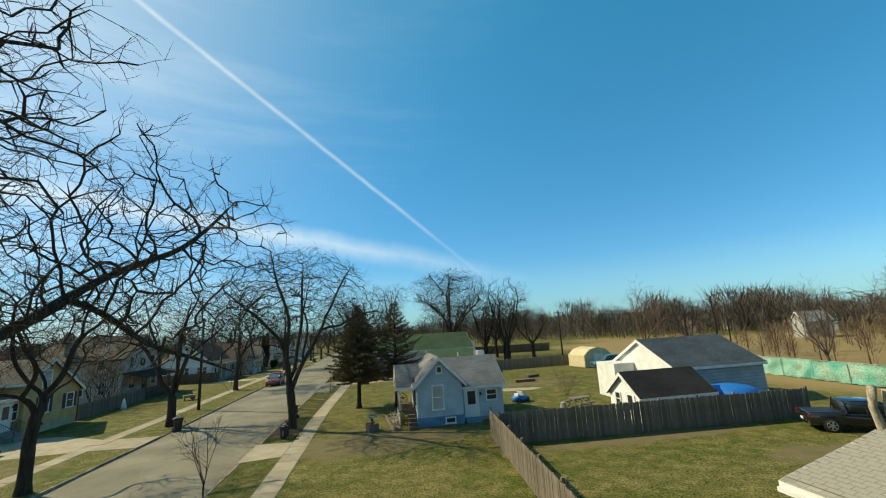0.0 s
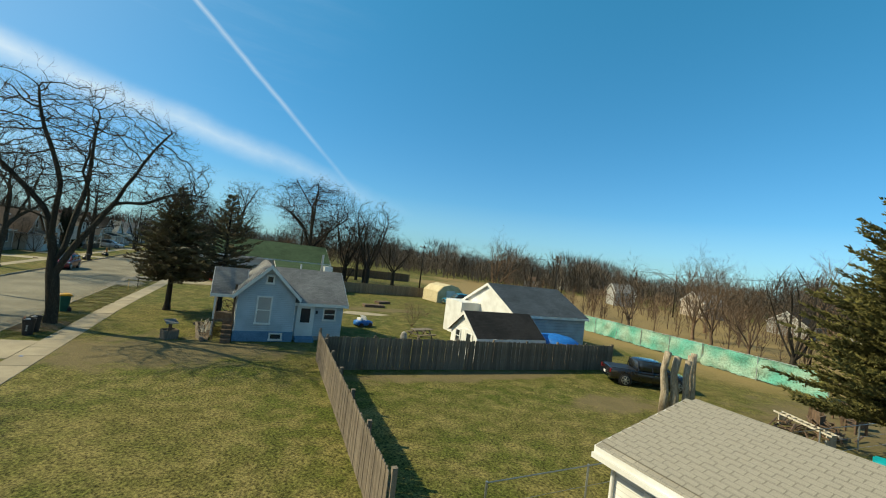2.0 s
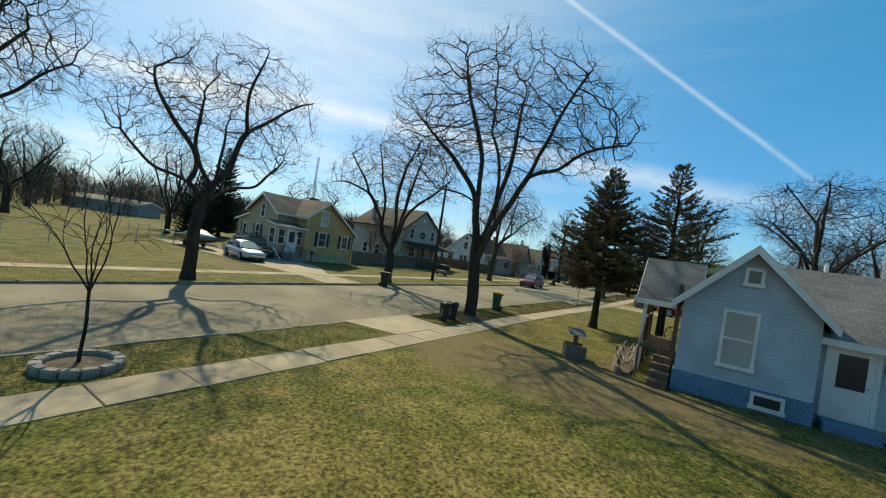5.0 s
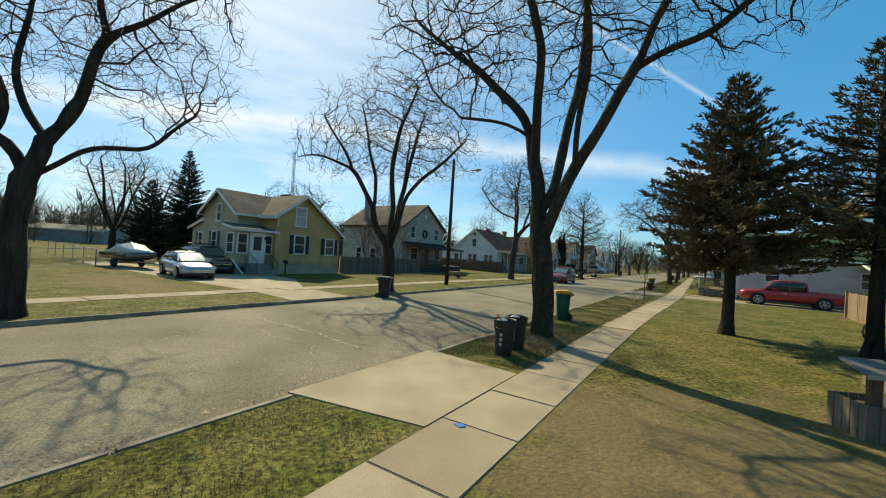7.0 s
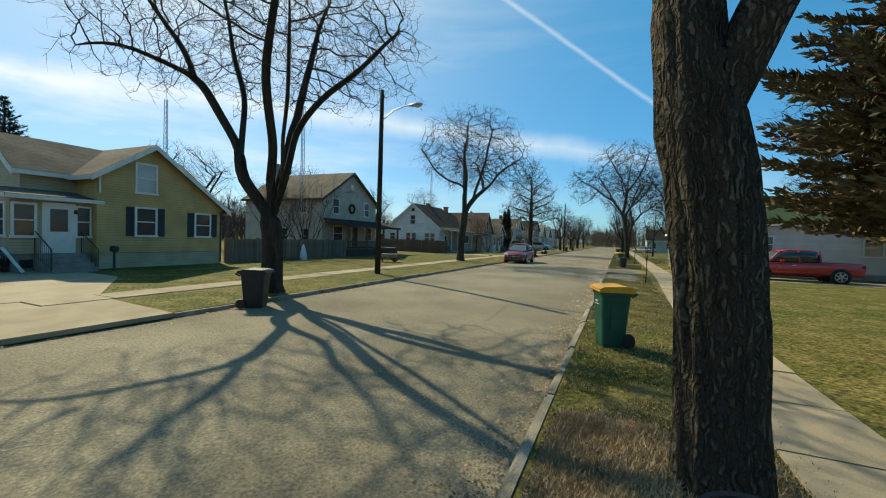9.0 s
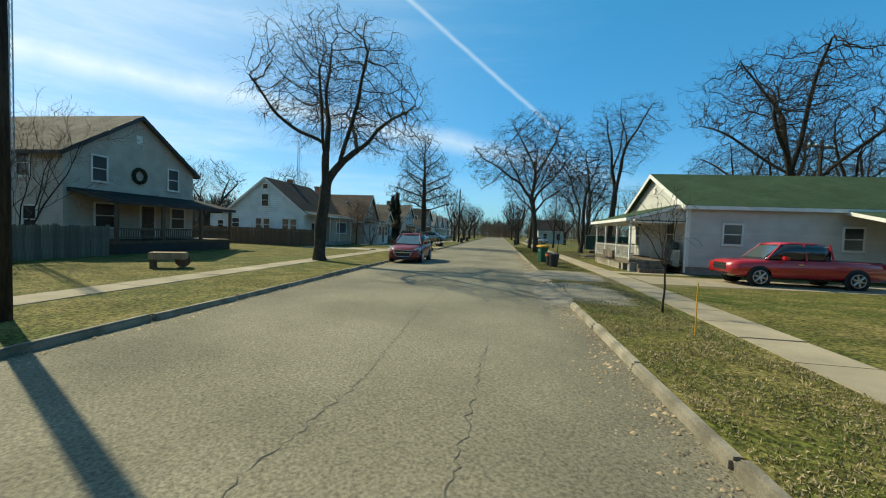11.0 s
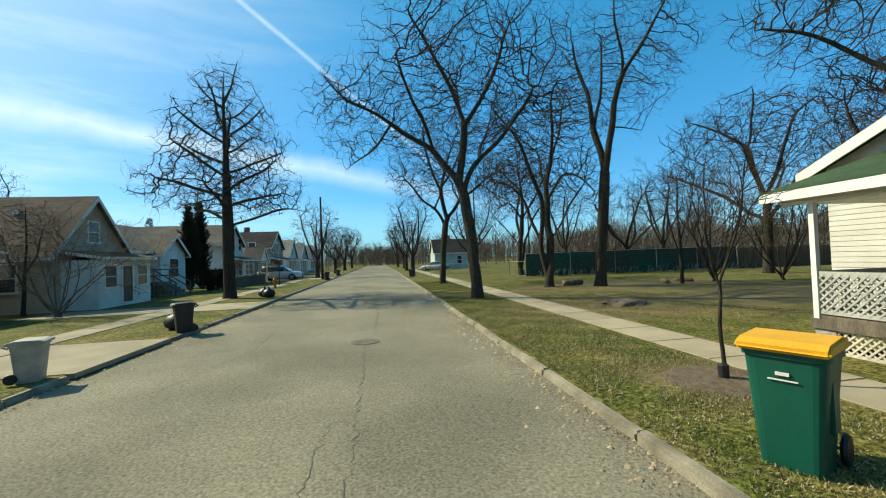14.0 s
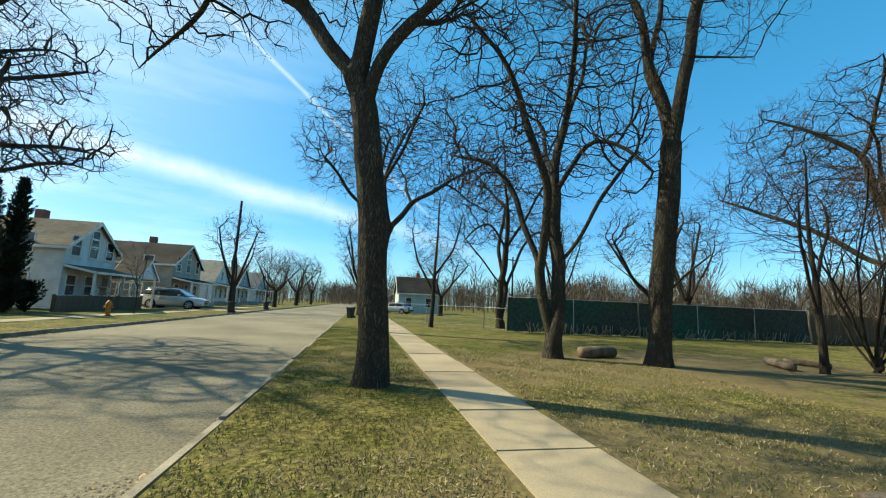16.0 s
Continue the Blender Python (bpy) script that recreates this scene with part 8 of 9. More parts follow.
    if kind == "suv":
        for s in (-1, 1):
            part("fog_light", Geo().extrude([(2.4, s * 0.9, 0.5), (2.54, s * 0.66, 0.47), (2.54, s * 0.62, 0.41), (2.42, s * 0.88, 0.42)], (0.05, s * 0.03, 0)), CHROME, V, "fog light in a chrome bezel")
            part("window_trim", Geo().tube([Vector((1.25, s * (W - 0.04), 1.1)), Vector((-1.2, s * (W - 0.01), 1.13)), Vector((-2.2, s * (W - 0.08), 1.16))], [0.014] * 3, 5), CHROME, V)
        for xr in (-1.3, -0.45):
            part("roof_bar", Geo().rod((xr, -0.68, 1.9), (xr, 0.68, 1.9), 0.028, 6), DARK, V)
        part("wiper", Geo().rod((1.28, -0.1, 1.15), (1.05, 0.55, 1.3), 0.012, 4), DARK, V)
        for s in (-0.6, 0.6):
            part("roof_rail", Geo().tube([Vector((-1.9, s, 1.8)), Vector((-1.7, s, 1.86)), Vector((-0.2, s, 1.86)), Vector((0.05, s, 1.8))], [0.02] * 4, 6), DARK, V)
        part("underbody", Geo().box(-2.2, 2.1, -0.8, 0.8, 0.2, 0.4), BLACK, V)
    elif kind == "truck":
        # black slab on the closed body: the open bed's shade as colour
        part("bed_cavity", Geo().box(-2.74, -1.05, -0.82, 0.82, 0.9, 1.172), BLACK, V)
        part("underbody", Geo().box(-2.4, 2.2, -0.7, 0.7, 0.3, 0.45), BLACK, V)
    else:
        part("underbody", Geo().box(-2.0, 2.0, -0.75, 0.75, 0.16, 0.3), BLACK, V)
    return V


vehicle("suv", "dark red sport utility vehicle parked at the kerb", PAINT_RED, -3.02, 51.15, -0.12, -90, "suv", (0.9, 0.97, 0.98))
vehicle("pickup_truck", "bright red crew-cab pickup on the driveway", PAINT_BRIGHT_RED, 15.1, 45.5, 0.0, 180, "truck")
vehicle("pickup_truck", "black pickup truck parked by the fence", PAINT_BLACK, 38.6, 4.9, 0.0, -31, "truck", (0.88, 0.88, 0.88))
vehicle("pickup_truck", "old teal pickup truck in the back yard", PAINT_TEAL, 44.6, 38.4, 0.0, 170, "truck")
vehicle("sedan", "silver sedan parked on the driveway", PAINT_SILVER, -15.6, 18.7, 0.0, -8, "sedan")
vehicle("suv", "black sport utility vehicle behind the sedan", PAINT_BLACK, -19.4, 21.6, 0.0, -4, "suv")
vehicle("sedan", "white car parked beyond the park", PAINT_SILVER, 10.6, 116.0, 0.0, 150, "sedan")
vehicle("suv", "grey sport utility vehicle on a driveway", PAINT_SILVER, -10.4, 102.4, 0.0, 0, "suv")
B = thing("boat", "small dark boat on a trailer under a peaked pale cover", "boat", -22.9, 18.5, 0, 10)
part("hull", loft([(-2.3, 0.8, 0.5, 1.0, 0.02), (0.5, 0.85, 0.45, 1.05, 0.02), (1.8, 0.5, 0.6, 1.1, 0.02), (2.6, 0.08, 0.85, 1.15, 0.02)]), PAINT_BLACK, B, smooth=True)
part("cover", loft([(-2.32, 0.84, 0.9, 1.0, 0.2), (-0.9, 0.88, 0.95, 1.25, 0.6), (-0.2, 0.86, 0.95, 1.72, 0.8), (0.5, 0.86, 0.98, 1.3, 0.6), (2.5, 0.1, 1.05, 1.15, 0.04)]), BAG_WHITE, B, "creased pale cover", smooth=True)
for s in (-0.85, 0.85):
    part("wheel", Geo().lathe([(0.1, -0.08), (0.28, -0.08), (0.3, 0), (0.28, 0.08), (0.1, 0.08)], 18, (-0.4, s, 0.3), "y"), RUBBER, B)
part("trailer", Geo().box(-2.0, 2.9, -0.06, 0.06, 0.36, 0.46).box(-0.5, -0.3, -0.85, 0.85, 0.28, 0.36), STEEL, B)


# ---- bins ----
def wheelie_bin(name, label, body, lid, x, y, z=0.0, turn=0, group="wheeled bins", s=1.0):
    B = thing(name, label, "bin", x, y, z, turn, group)
    g = Geo()
    prof = [(-0.02, 0.25, 0.27), (0.05, 0.26, 0.28), (0.55, 0.3, 0.325), (0.96, 0.335, 0.365), (0.97, 0.36, 0.39), (1.02, 0.36, 0.39)]
    n = 0
    for z_, a, b in prof:
        for k_ in range(24):
            t_ = 2 * math.pi * k_ / 24
            c, sn = math.cos(t_), math.sin(t_)
            e = 0.28
            g.v.append((a * math.copysign(abs(c) ** e, c), b * math.copysign(abs(sn) ** e, sn), z_))
    for i in range(len(prof) - 1):
        for k_ in range(24):
            l = (k_ + 1) % 24
            g.f.append((i * 24 + k_, i * 24 + l, (i + 1) * 24 + l, (i + 1) * 24 + k_))
    g.f.append(tuple(range(24))[::-1])
    g.f.append(tuple(range((len(prof) - 1) * 24, len(prof) * 24)))
    part("body", g, body, B, smooth=False)
    part("lid", Geo().extrude([(-0.4, -0.41, 1.02), (0.42, -0.41, 1.02), (0.42, -0.41, 1.07), (0.3, -0.41, 1.12), (-0.2, -0.41, 1.14), (-0.42, -0.41, 1.08)], (0, 0.82, 0)), lid, B, bevel=0.025)
    part("handle", Geo().rod((-0.46, -0.3, 1.0), (-0.46, 0.3, 1.0), 0.022).rod((-0.46, -0.3, 1.0), (-0.34, -0.3, 0.94), 0.022).rod((-0.46, 0.3, 1.0), (-0.34, 0.3, 0.94), 0.022), body, B)
    part("axle", Geo().rod((-0.3, -0.34, 0.14), (-0.3, 0.34, 0.14), 0.015), STEEL, B)
    for sg in (-1, 1):
        part("wheel", Geo().lathe([(0.04, -0.03), (0.13, -0.03), (0.145, 0), (0.13, 0.03), (0.04, 0.03)], 18, (-0.3, sg * 0.34, 0.14), "y"), BLACK, B)
    if body is CART_GREEN:
        part("printed_label", Geo().box(0.337, 0.345, -0.06, 0.06, 0.82, 0.85).box(0.333, 0.34, -0.13, 0.13, 0.775, 0.787), WHITE, B, "white printed bars")
        for sg in (-1, 1):
            part("ridge", Geo().box(-0.1, 0.12, sg * 0.33 - 0.02, sg * 0.33 + 0.02, 0.35, 0.8), body, B, bevel=0.01)
    B.scale = (s, s, s if body is not CART_GREEN else 1.0)
    return B


wheelie_bin("wheeled_bin", "dark green wheeled bin with a yellow lid on the verge", CART_GREEN, CART_YELLOW, 5.2, 22.9, 0.0, 200, s=0.8)
wheelie_bin("wheeled_bin", "dark green wheeled bin with a yellow lid near the porch", CART_GREEN, CART_YELLOW, 5.45, 53.9, 0.0, 205, s=0.8)
wheelie_bin("wheeled_bin", "green wheeled bin with a yellow lid beside the garage", CART_GREEN, CART_YELLOW, 21.7, -5.6, 0.0, 180)
for x, y, b in ((-4.2, 64.2, BLACK), (-4.3, 97.6, BLACK), (-4.3, 110, BLACK), (5.3, 96, BLACK)):
    wheelie_bin("wheeled_bin", "black wheeled bin by the kerb", b, b, x, y, -0.0, x * 40 + 20, s=0.78)
wheelie_bin("wheeled_bin", "tan wheeled bin at the kerb", TAN_PLASTIC, TAN_PLASTIC, -4.5, 59.2, 0.01, 20, s=0.66)
wheelie_bin("wheeled_bin", "dark plastic bin in the gutter by the tree", BLACK, BLACK, -3.7, 22.6, -0.12, 30, s=0.92)


def round_can(label, body, rim, x, y, bag=None, s=1.0, tall=1.0, tie=False):
    B = thing("dustbin", label, "bin", x, y, 0, 0, "round bins")
    part("body", Geo().lathe([(0.24, -0.01), (0.25, 0.05), (0.3, 0.72), (0.32, 0.74), (0.32, 0.8), (0.29, 0.8), (0.27, 0.5), (0.05, 0.45)], 28), body, B, smooth=False)
    part("rim", Geo().lathe([(0.3, 0.74), (0.327, 0.745), (0.334, 0.815), (0.325, 0.825), (0.302, 0.815), (0.292, 0.74)], 28, caps=False), body, B)
    part("collar", Geo().lathe([(0.297, 0.6), (0.315, 0.605), (0.325, 0.742), (0.3, 0.742)], 28, caps=False), rim, B)
    if rim is BLACK and not tall < 1:
        for i_ in range(3):
            part("painted_mark", Geo().box(-0.02, 0.06, -0.318 + 0.012 * i_, -0.3 + 0.012 * i_, 0.24 + 0.11 * i_, 0.31 + 0.11 * i_), BLIND, B, "short pale painted bar")
    for sg in (-1, 1):
        part("handle", Geo().tube([Vector((-0.1, sg * 0.33, 0.66)), Vector((-0.08, sg * 0.39, 0.64)), Vector((0.08, sg * 0.39, 0.64)), Vector((0.1, sg * 0.33, 0.66))], [0.015] * 4, 6), body, B)
    if bag:
        g = Geo()
        prof = [(0.12, 0.5), (0.2, 0.66), (0.2, 0.74), (0.14, 0.8), (0.03, 0.84)]
        crush = random.Random(int(x * 100))
        g.lathe(prof, 18, (-0.07, -0.05, 0))
        g.v = [(a * crush.uniform(0.85, 1.15), b * crush.uniform(0.85, 1.15), c + crush.uniform(-0.025, 0.025)) for a, b, c in g.v]
        o = part("bin_bag", g, bag, B, smooth=True)
        if tie:
            part("tie", Geo().tube([Vector((-0.2, -0.08, 0.74)), Vector((-0.24, -0.1, 0.86)), Vector((-0.2, -0.06, 0.93)), Vector((-0.16, -0.1, 0.84)), Vector((-0.19, -0.03, 0.78))], [0.016] * 5, 6), ORANGE, o, "orange-red drawstring of the bag")
    B.scale = (s, s, tall)
    return B


round_can("black round dustbin with a white bag inside, by the tree", BLACK, BLACK, 5.85, 15.95, BAG_WHITE, 0.8, tie=True)
round_can("black round dustbin with a white bag inside, by the tree", BLACK, BLACK, 5.85, 16.7, BAG_WHITE, 0.76)
round_can("black round dustbin with an orange band below its rim", BLACK, ORANGE, 5.6, 50.85, None, 0.95, 0.95)
round_can("black round dustbin holding a white bag", BLACK, BLACK, 5.7, 50.05, BAG_WHITE, 0.92, 0.92)
for i, (x, y, s) in enumerate(((-4.9, 76.3, 1.0), (-5.3, 76.9, 0.8), (-4.7, 64.9, 0.7))):
    r = random.Random(i)
    g = Geo().lathe([(0.2, -0.02), (0.34, 0.1), (0.36, 0.25), (0.26, 0.42), (0.08, 0.5), (0.05, 0.58), (0.1, 0.62)], 16)
    g.v = [(a * r.uniform(0.85, 1.15), b * r.uniform(0.85, 1.15), c) for a, b, c in g.v]
    solo("bin_bag", g, BLACK, "tied black bin bag on the verge", "bin bag", at=(x, y, 0), smooth=True, group="bin bags")

# ---- poles, masts, wires ----
def street_lamp(label, x, y, h, reach, turn, head_h):
    P = thing("street_lamp", label, "street lamp", x, y, 0, turn, "street lamps")
    part("pole", Geo().tube([Vector((0, 0, -0.2)), Vector((0, 0, h))], [0.15, 0.1], 12, cap=True), BARK, P, smooth=True)
    part("arm", Geo().tube([Vector((0.08, 0, head_h - 0.55)), Vector((0.7, 0, head_h - 0.15)), Vector((1.3, 0, head_h)), Vector((reach, 0, head_h + 0.02))], [0.03] * 4, 8), STEEL, P, smooth=True)
    hd = part("lamp_head", loft([(reach - 0.15, 0.06, head_h - 0.03, head_h + 0.05, 0.02), (reach + 0.1, 0.13, head_h - 0.05, head_h + 0.08, 0.03), (reach + 0.4, 0.14, head_h - 0.06, head_h + 0.08, 0.03), (reach + 0.55, 0.06, head_h - 0.03, head_h + 0.04, 0.02)]), STEEL, P, smooth=True)
    part("lens", Geo().lathe([(0.1, -0.06), (0.13, 0)], 14, (reach + 0.28, 0, head_h - 0.05)), LAMP_GLASS, hd)
    return P


street_lamp("weathered wooden street lamp pole with a metal arm", -5.95, 32.0, 9.3, 1.75, 0, 8.35)
street_lamp("weathered wooden street lamp pole farther along", -5.0, 99.6, 9.8, 1.6, 20, 7.2)


def utility_pole(x, y, h, turn=0):
    P = thing("utility_pole", "weathered wooden utility pole with a crossarm", "utility pole", x, y, 0, turn, "utility poles")
    part("pole", Geo().tube([Vector((0, 0, -0.3)), Vector((0, 0, h))], [0.16, 0.1], 10, cap=True), BARK, P, smooth=True)
    arm = part("crossarm", Geo().box(-1.2, 1.2, -0.06, 0.06, h - 0.55, h - 0.42), WOOD_BROWN, P)
    for s in (-1.1, -0.5, 0.5, 1.1):
        part("insulator", Geo().lathe([(0.05, 0), (0.06, 0.06), (0.03, 0.14)], 8, (s, 0, h - 0.42)), WHITE, arm)
    return P


for x, y in ((47.5, 60.0), (56.0, 32.0), (62.0, 5.0), (72.0, -22), (28.0, 118.0), (24.0, 57.0)):
    utility_pole(x, y, 9.0, 20)
for x, y in ((95, 70), (104, 44), (112, 16)):
    utility_pole(x, y, 9.5, 20)


def wire(a, b, sag, label):
    a, b = Vector(a), Vector(b)
    pts = [a.lerp(b, i / 14) - Vector((0, 0, sag * 4 * (i / 14) * (1 - i / 14))) for i in range(15)]
    solo("cable", Geo().tube(pts, [0.018] * 15, 4), DARK, label, "cable", smooth=True, group="overhead cables")


for a, b in (((47.5, 60, 8.5), (56, 32, 8.5)), ((56, 32, 8.5), (62, 5, 8.5)), ((62, 5, 8.5), (72, -22, 8.5)), ((56, 32, 6.5), (62, 5, 6.5)), ((62, 5, 6.3), (72, -22, 6.3)), ((28, 118, 8.4), (47.5, 60, 8.4))):
    wire(a, b, 0.5, "thin dark overhead cable slung between poles")


def mast(x, y, h):
    M_ = thing("lattice_mast", "slim triangular steel lattice mast with an aerial", "mast", x, y, 0, 20, "aerial masts")
    legs = [Vector((0.2 * math.cos(a), 0.2 * math.sin(a), 0)) for a in (0, 2.094, 4.189)]
    for l in legs:
        part("leg", Geo().rod(tuple(l), (l.x * 0.7, l.y * 0.7, h), 0.03, 5), STEEL, M_)
    g = Geo()
    n = int(h / 0.45)
    for i in range(n):
        s0, s1 = 1 - 0.3 * i / n, 1 - 0.3 * (i + 1) / n
        for a, b in ((0, 1), (1, 2), (2, 0)):
            p, q = legs[a] * s0, legs[b] * s1
            g.rod((p.x, p.y, h * i / n), (q.x, q.y, h * (i + 1) / n), 0.014, 3)
    part("bracing", g, STEEL, M_)
    g = Geo().rod((0, 0, h), (0, 0, h + 2.2), 0.015, 5).rod((-0.9, 0, h + 1.6), (0.9, 0, h + 1.6), 0.01, 4)
    for i in range(7):
        g.rod((-0.8 + i * 0.26, -0.35, h + 1.6), (-0.8 + i * 0.26, 0.35, h + 1.6), 0.006, 3)
    part("aerial", g, STEEL, M_)


mast(-21.2, 42.6, 13.4)
mast(-24.7, 76.8, 13.4)
mast(-32.1, 37.3, 13.5)

# ---- yard things ----
W = thing("wishing_well", "weathered grey planter box under a tilted little roof", "well", 11.84, 15.75, 0, 25)
W.scale = (0.87, 0.87, 0.9)
plank = mesh_of(Geo().box(-0.075, 0.075, -0.015, 0.015, -0.02, 0.56), WOOD_GREY, name="board", bevel=0.006)
for i in range(4):
    for j in range(5):
        o = part("board", plank, None, W)
        c = -0.32 + j * 0.16
        o.location = ((c, -0.4, 0), (c, 0.4, 0), (-0.4, c, 0), (0.4, c, 0))[i]
        o.rotation_euler = (0, 0, (0 if i < 2 else math.pi / 2) + 0.02 * ((i + j) % 3 - 1))
part("soil", Geo().box(-0.38, 0.38, -0.38, 0.38, 0, 0.46), MULCH, W)
part("post", Geo().box(-0.09, 0.09, -0.06, 0.06, 0.3, 1.02), WOOD_BROWN, W, bevel=0.01)
part("roof", Geo().extrude([(-0.34, -0.3, 0.98), (-0.34, 0.3, 1.14), (-0.34, 0.3, 1.18), (-0.34, -0.3, 1.02)], (0.68, 0, 0)), ROOF_GREY, W, roof_uv=True)
part("roof_edge", Geo().box(-0.35, 0.35, -0.33, -0.3, 0.96, 1.03), PALE_BOARD, W)

HY = thing("fire_hydrant", "orange cast iron fire hydrant on the verge", "hydrant", -7.2, 86.8, 0)
part("barrel", Geo().lathe([(0.18, -0.02), (0.18, 0.06), (0.12, 0.09), (0.12, 0.58), (0.16, 0.6), (0.15, 0.68), (0.09, 0.78), (0.03, 0.84)], 18), HYDRANT, HY, smooth=False)
for a in (0, 1.57, 3.14):
    part("outlet", Geo().rod((0.1 * math.cos(a), 0.1 * math.sin(a), 0.48), (0.22 * math.cos(a), 0.22 * math.sin(a), 0.48), 0.06, 12), HYDRANT, HY)

for i, (x, y, h, rr) in enumerate(((34.6, 1.05, 3.15, 0.18), (34.98, 0.8, 2.95, 0.19), (35.4, 0.5, 2.8, 0.16), (35.8, 0.62, 3.0, 0.18), (36.2, 0.75, 3.05, 0.16))):
    g = Geo().tube([Vector((0, 0, -0.1)), Vector((0.05 * (i - 2) + 0.06, 0, h * 0.35)), Vector((0.1 * (i - 2) - 0.04, 0.05, h * 0.7)), Vector((0.2 * (i - 2), 0.1 * (i - 2), h))], [rr * 1.4, rr * 1.05, rr * 0.85, rr * 0.95], 14, cap=True)
    solo("tree_stump", g, BARK_PALE, "tall pale topped trunk with its limbs sawn off", "tree stump", at=(x, y, 0), smooth=True, group="topped trunks")
for x, y, a, ln, rr in ((13.3, 73.4, 10, 1.3, 0.17), (18.4, 72.0, 60, 1.6, 0.12), (20.0, 72.4, 100, 1.2, 0.09), (21.2, 10.0, 120, 1.4, 0.07), (-8.5, 60, 0, 0.5, 0.05)):
    solo("log", Geo().tube([Vector((-ln / 2, 0, rr)), Vector((0, 0.03, rr * 1.05)), Vector((ln / 2, 0, rr))], [rr, rr * 1.05, rr * 0.9], 12, cap=True), LOGWOOD, "cut dark log lying on the grass", "log", at=(x, y, 0), turn=a, smooth=True, group="logs")
r = random.Random(3)
g = Geo().lathe([(0.75, -0.05), (0.7, 0.1), (0.55, 0.16), (0.3, 0.17), (0.05, 0.15)], 16)
g.v = [(x * r.uniform(0.8, 1.25), y * r.uniform(0.7, 1.1), z * r.uniform(0.7, 1.2)) for x, y, z in g.v]
solo("tree_stump", g, LOGWOOD, "low rotten stump level with the grass", "tree stump", at=(10.6, 64.2, 0))

for x, y, tu, h in ((33.3, -6.7, 0, 2.1), (34.5, -6.9, 15, 2.3)):
    P = thing("play_tower", "turquoise plastic play tower with a pitched canopy", "play tower", x, y, 0, tu, "play towers")
    for sx in (-0.55, 0.55):
        for sy in (-0.55, 0.55):
            part("post", Geo().rod((sx, sy, -0.05), (sx, sy, h - 0.5), 0.06), TEAL, P)
    part("canopy", Geo().extrude([(-0.85, -0.85, h - 0.6), (0.85, -0.85, h - 0.6), (0.6, -0.85, h - 0.1), (0, -0.85, h + 0.1), (-0.6, -0.85, h - 0.1)], (0, 1.7, 0)), TEAL, P, bevel=0.08)
    part("platform", Geo().box(-0.6, 0.6, -0.6, 0.6, 0.8, 0.9), CANVAS, P)
    P.scale = (0.62, 0.62, 0.66)
for i in range(6):
    A = thing("garden_chair", "weathered brown garden chair among the heaped timber", "chair", 41 + 1.1 * i, -3.2 + 0.6 * (i % 3), 0, 50 * i, "garden chairs")
    part("seat", Geo().box(-0.3, 0.3, -0.3, 0.3, 0.34, 0.4), WOOD_BROWN, A)
    part("backrest", Geo().box(-0.3, 0.3, 0.26, 0.32, 0.4, 1.0), WOOD_BROWN, A)
    for s in (-0.27, 0.27):
        part("leg", Geo().box(s - 0.04, s + 0.04, -0.3, -0.22, -0.02, 0.56), WOOD_BROWN, A)
        part("leg", Geo().box(s - 0.04, s + 0.04, 0.24, 0.32, -0.02, 0.5), WOOD_BROWN, A)
        part("arm", Geo().box(s - 0.06, s + 0.06, -0.32, 0.32, 0.56, 0.6), WOOD_BROWN, A)
r = random.Random(8)
g = Geo()
for i in range(60):
    x, y, a = r.uniform(-2.5, 2.5), r.uniform(-1.0, 1.0), r.uniform(0, 3.14)
    z = r.uniform(0.03, 0.5)
    ln = r.uniform(0.6, 1.6)
    g.rod((x, y, z), (x + math.cos(a) * ln, y + math.sin(a) * ln * 0.5, max(0.03, z + r.uniform(-0.2, 0.4))), r.uniform(0.02, 0.06), 5)
solo("timber_heap", g, WOOD_BROWN, "untidy heap of brown timber and branches", "wood pile", at=(39.6, -3.0, 0), kind="stuff")
L_ = thing("ladder", "weathered pale wooden ladder lying on the timber", "ladder", 40.9, -1.0, 0, -118)
for s in (0, 0.45):
    part("stile", Geo().box(0, 3.2, s - 0.03, s + 0.03, 0.5, 0.58), PALE_BOARD, L_)
for i in range(9):
    part("rung", Geo().box(0.2 + i * 0.35, 0.24 + i * 0.35, 0.03, 0.42, 0.52, 0.56), PALE_BOARD, L_)
for sx in (0.3, 2.9):
    part("leg", Geo().box(sx, sx + 0.06, 0.0, 0.45, -0.02, 0.5), PALE_BOARD, L_)
P = thing("covered_pool", "small round pool under a blue cover", "pool", 36.4, 10.8, 0)
part("wall", Geo().lathe([(1.6, -0.02), (1.62, 1.45)], 26), STEEL, P)
part("cover", Geo().lathe([(1.72, 1.3), (1.7, 1.5), (1.2, 1.75), (0.1, 1.95)], 26), BLUE_TARP, P, smooth=True)
T = thing("trampoline", "round trampoline with a dark blue net enclosure", "trampoline", 21.2, 40.0, 0)
part("mat", Geo().lathe([(1.75, 0.8), (1.85, 0.84), (1.6, 0.86), (0.05, 0.84)], 26), BLACK, T)
for i in range(8):
    a = i * math.pi / 4
    part("pole", Geo().rod((1.85 * math.cos(a), 1.85 * math.sin(a), -0.05), (1.85 * math.cos(a), 1.85 * math.sin(a), 2.4), 0.03), DARK, T)
g = Geo()
for i in range(64):
    a = i * 2 * math.pi / 64
    g.rod((1.83 * math.cos(a), 1.83 * math.sin(a), 0.85), (1.83 * math.cos(a), 1.83 * math.sin(a), 2.35), 0.018, 3)
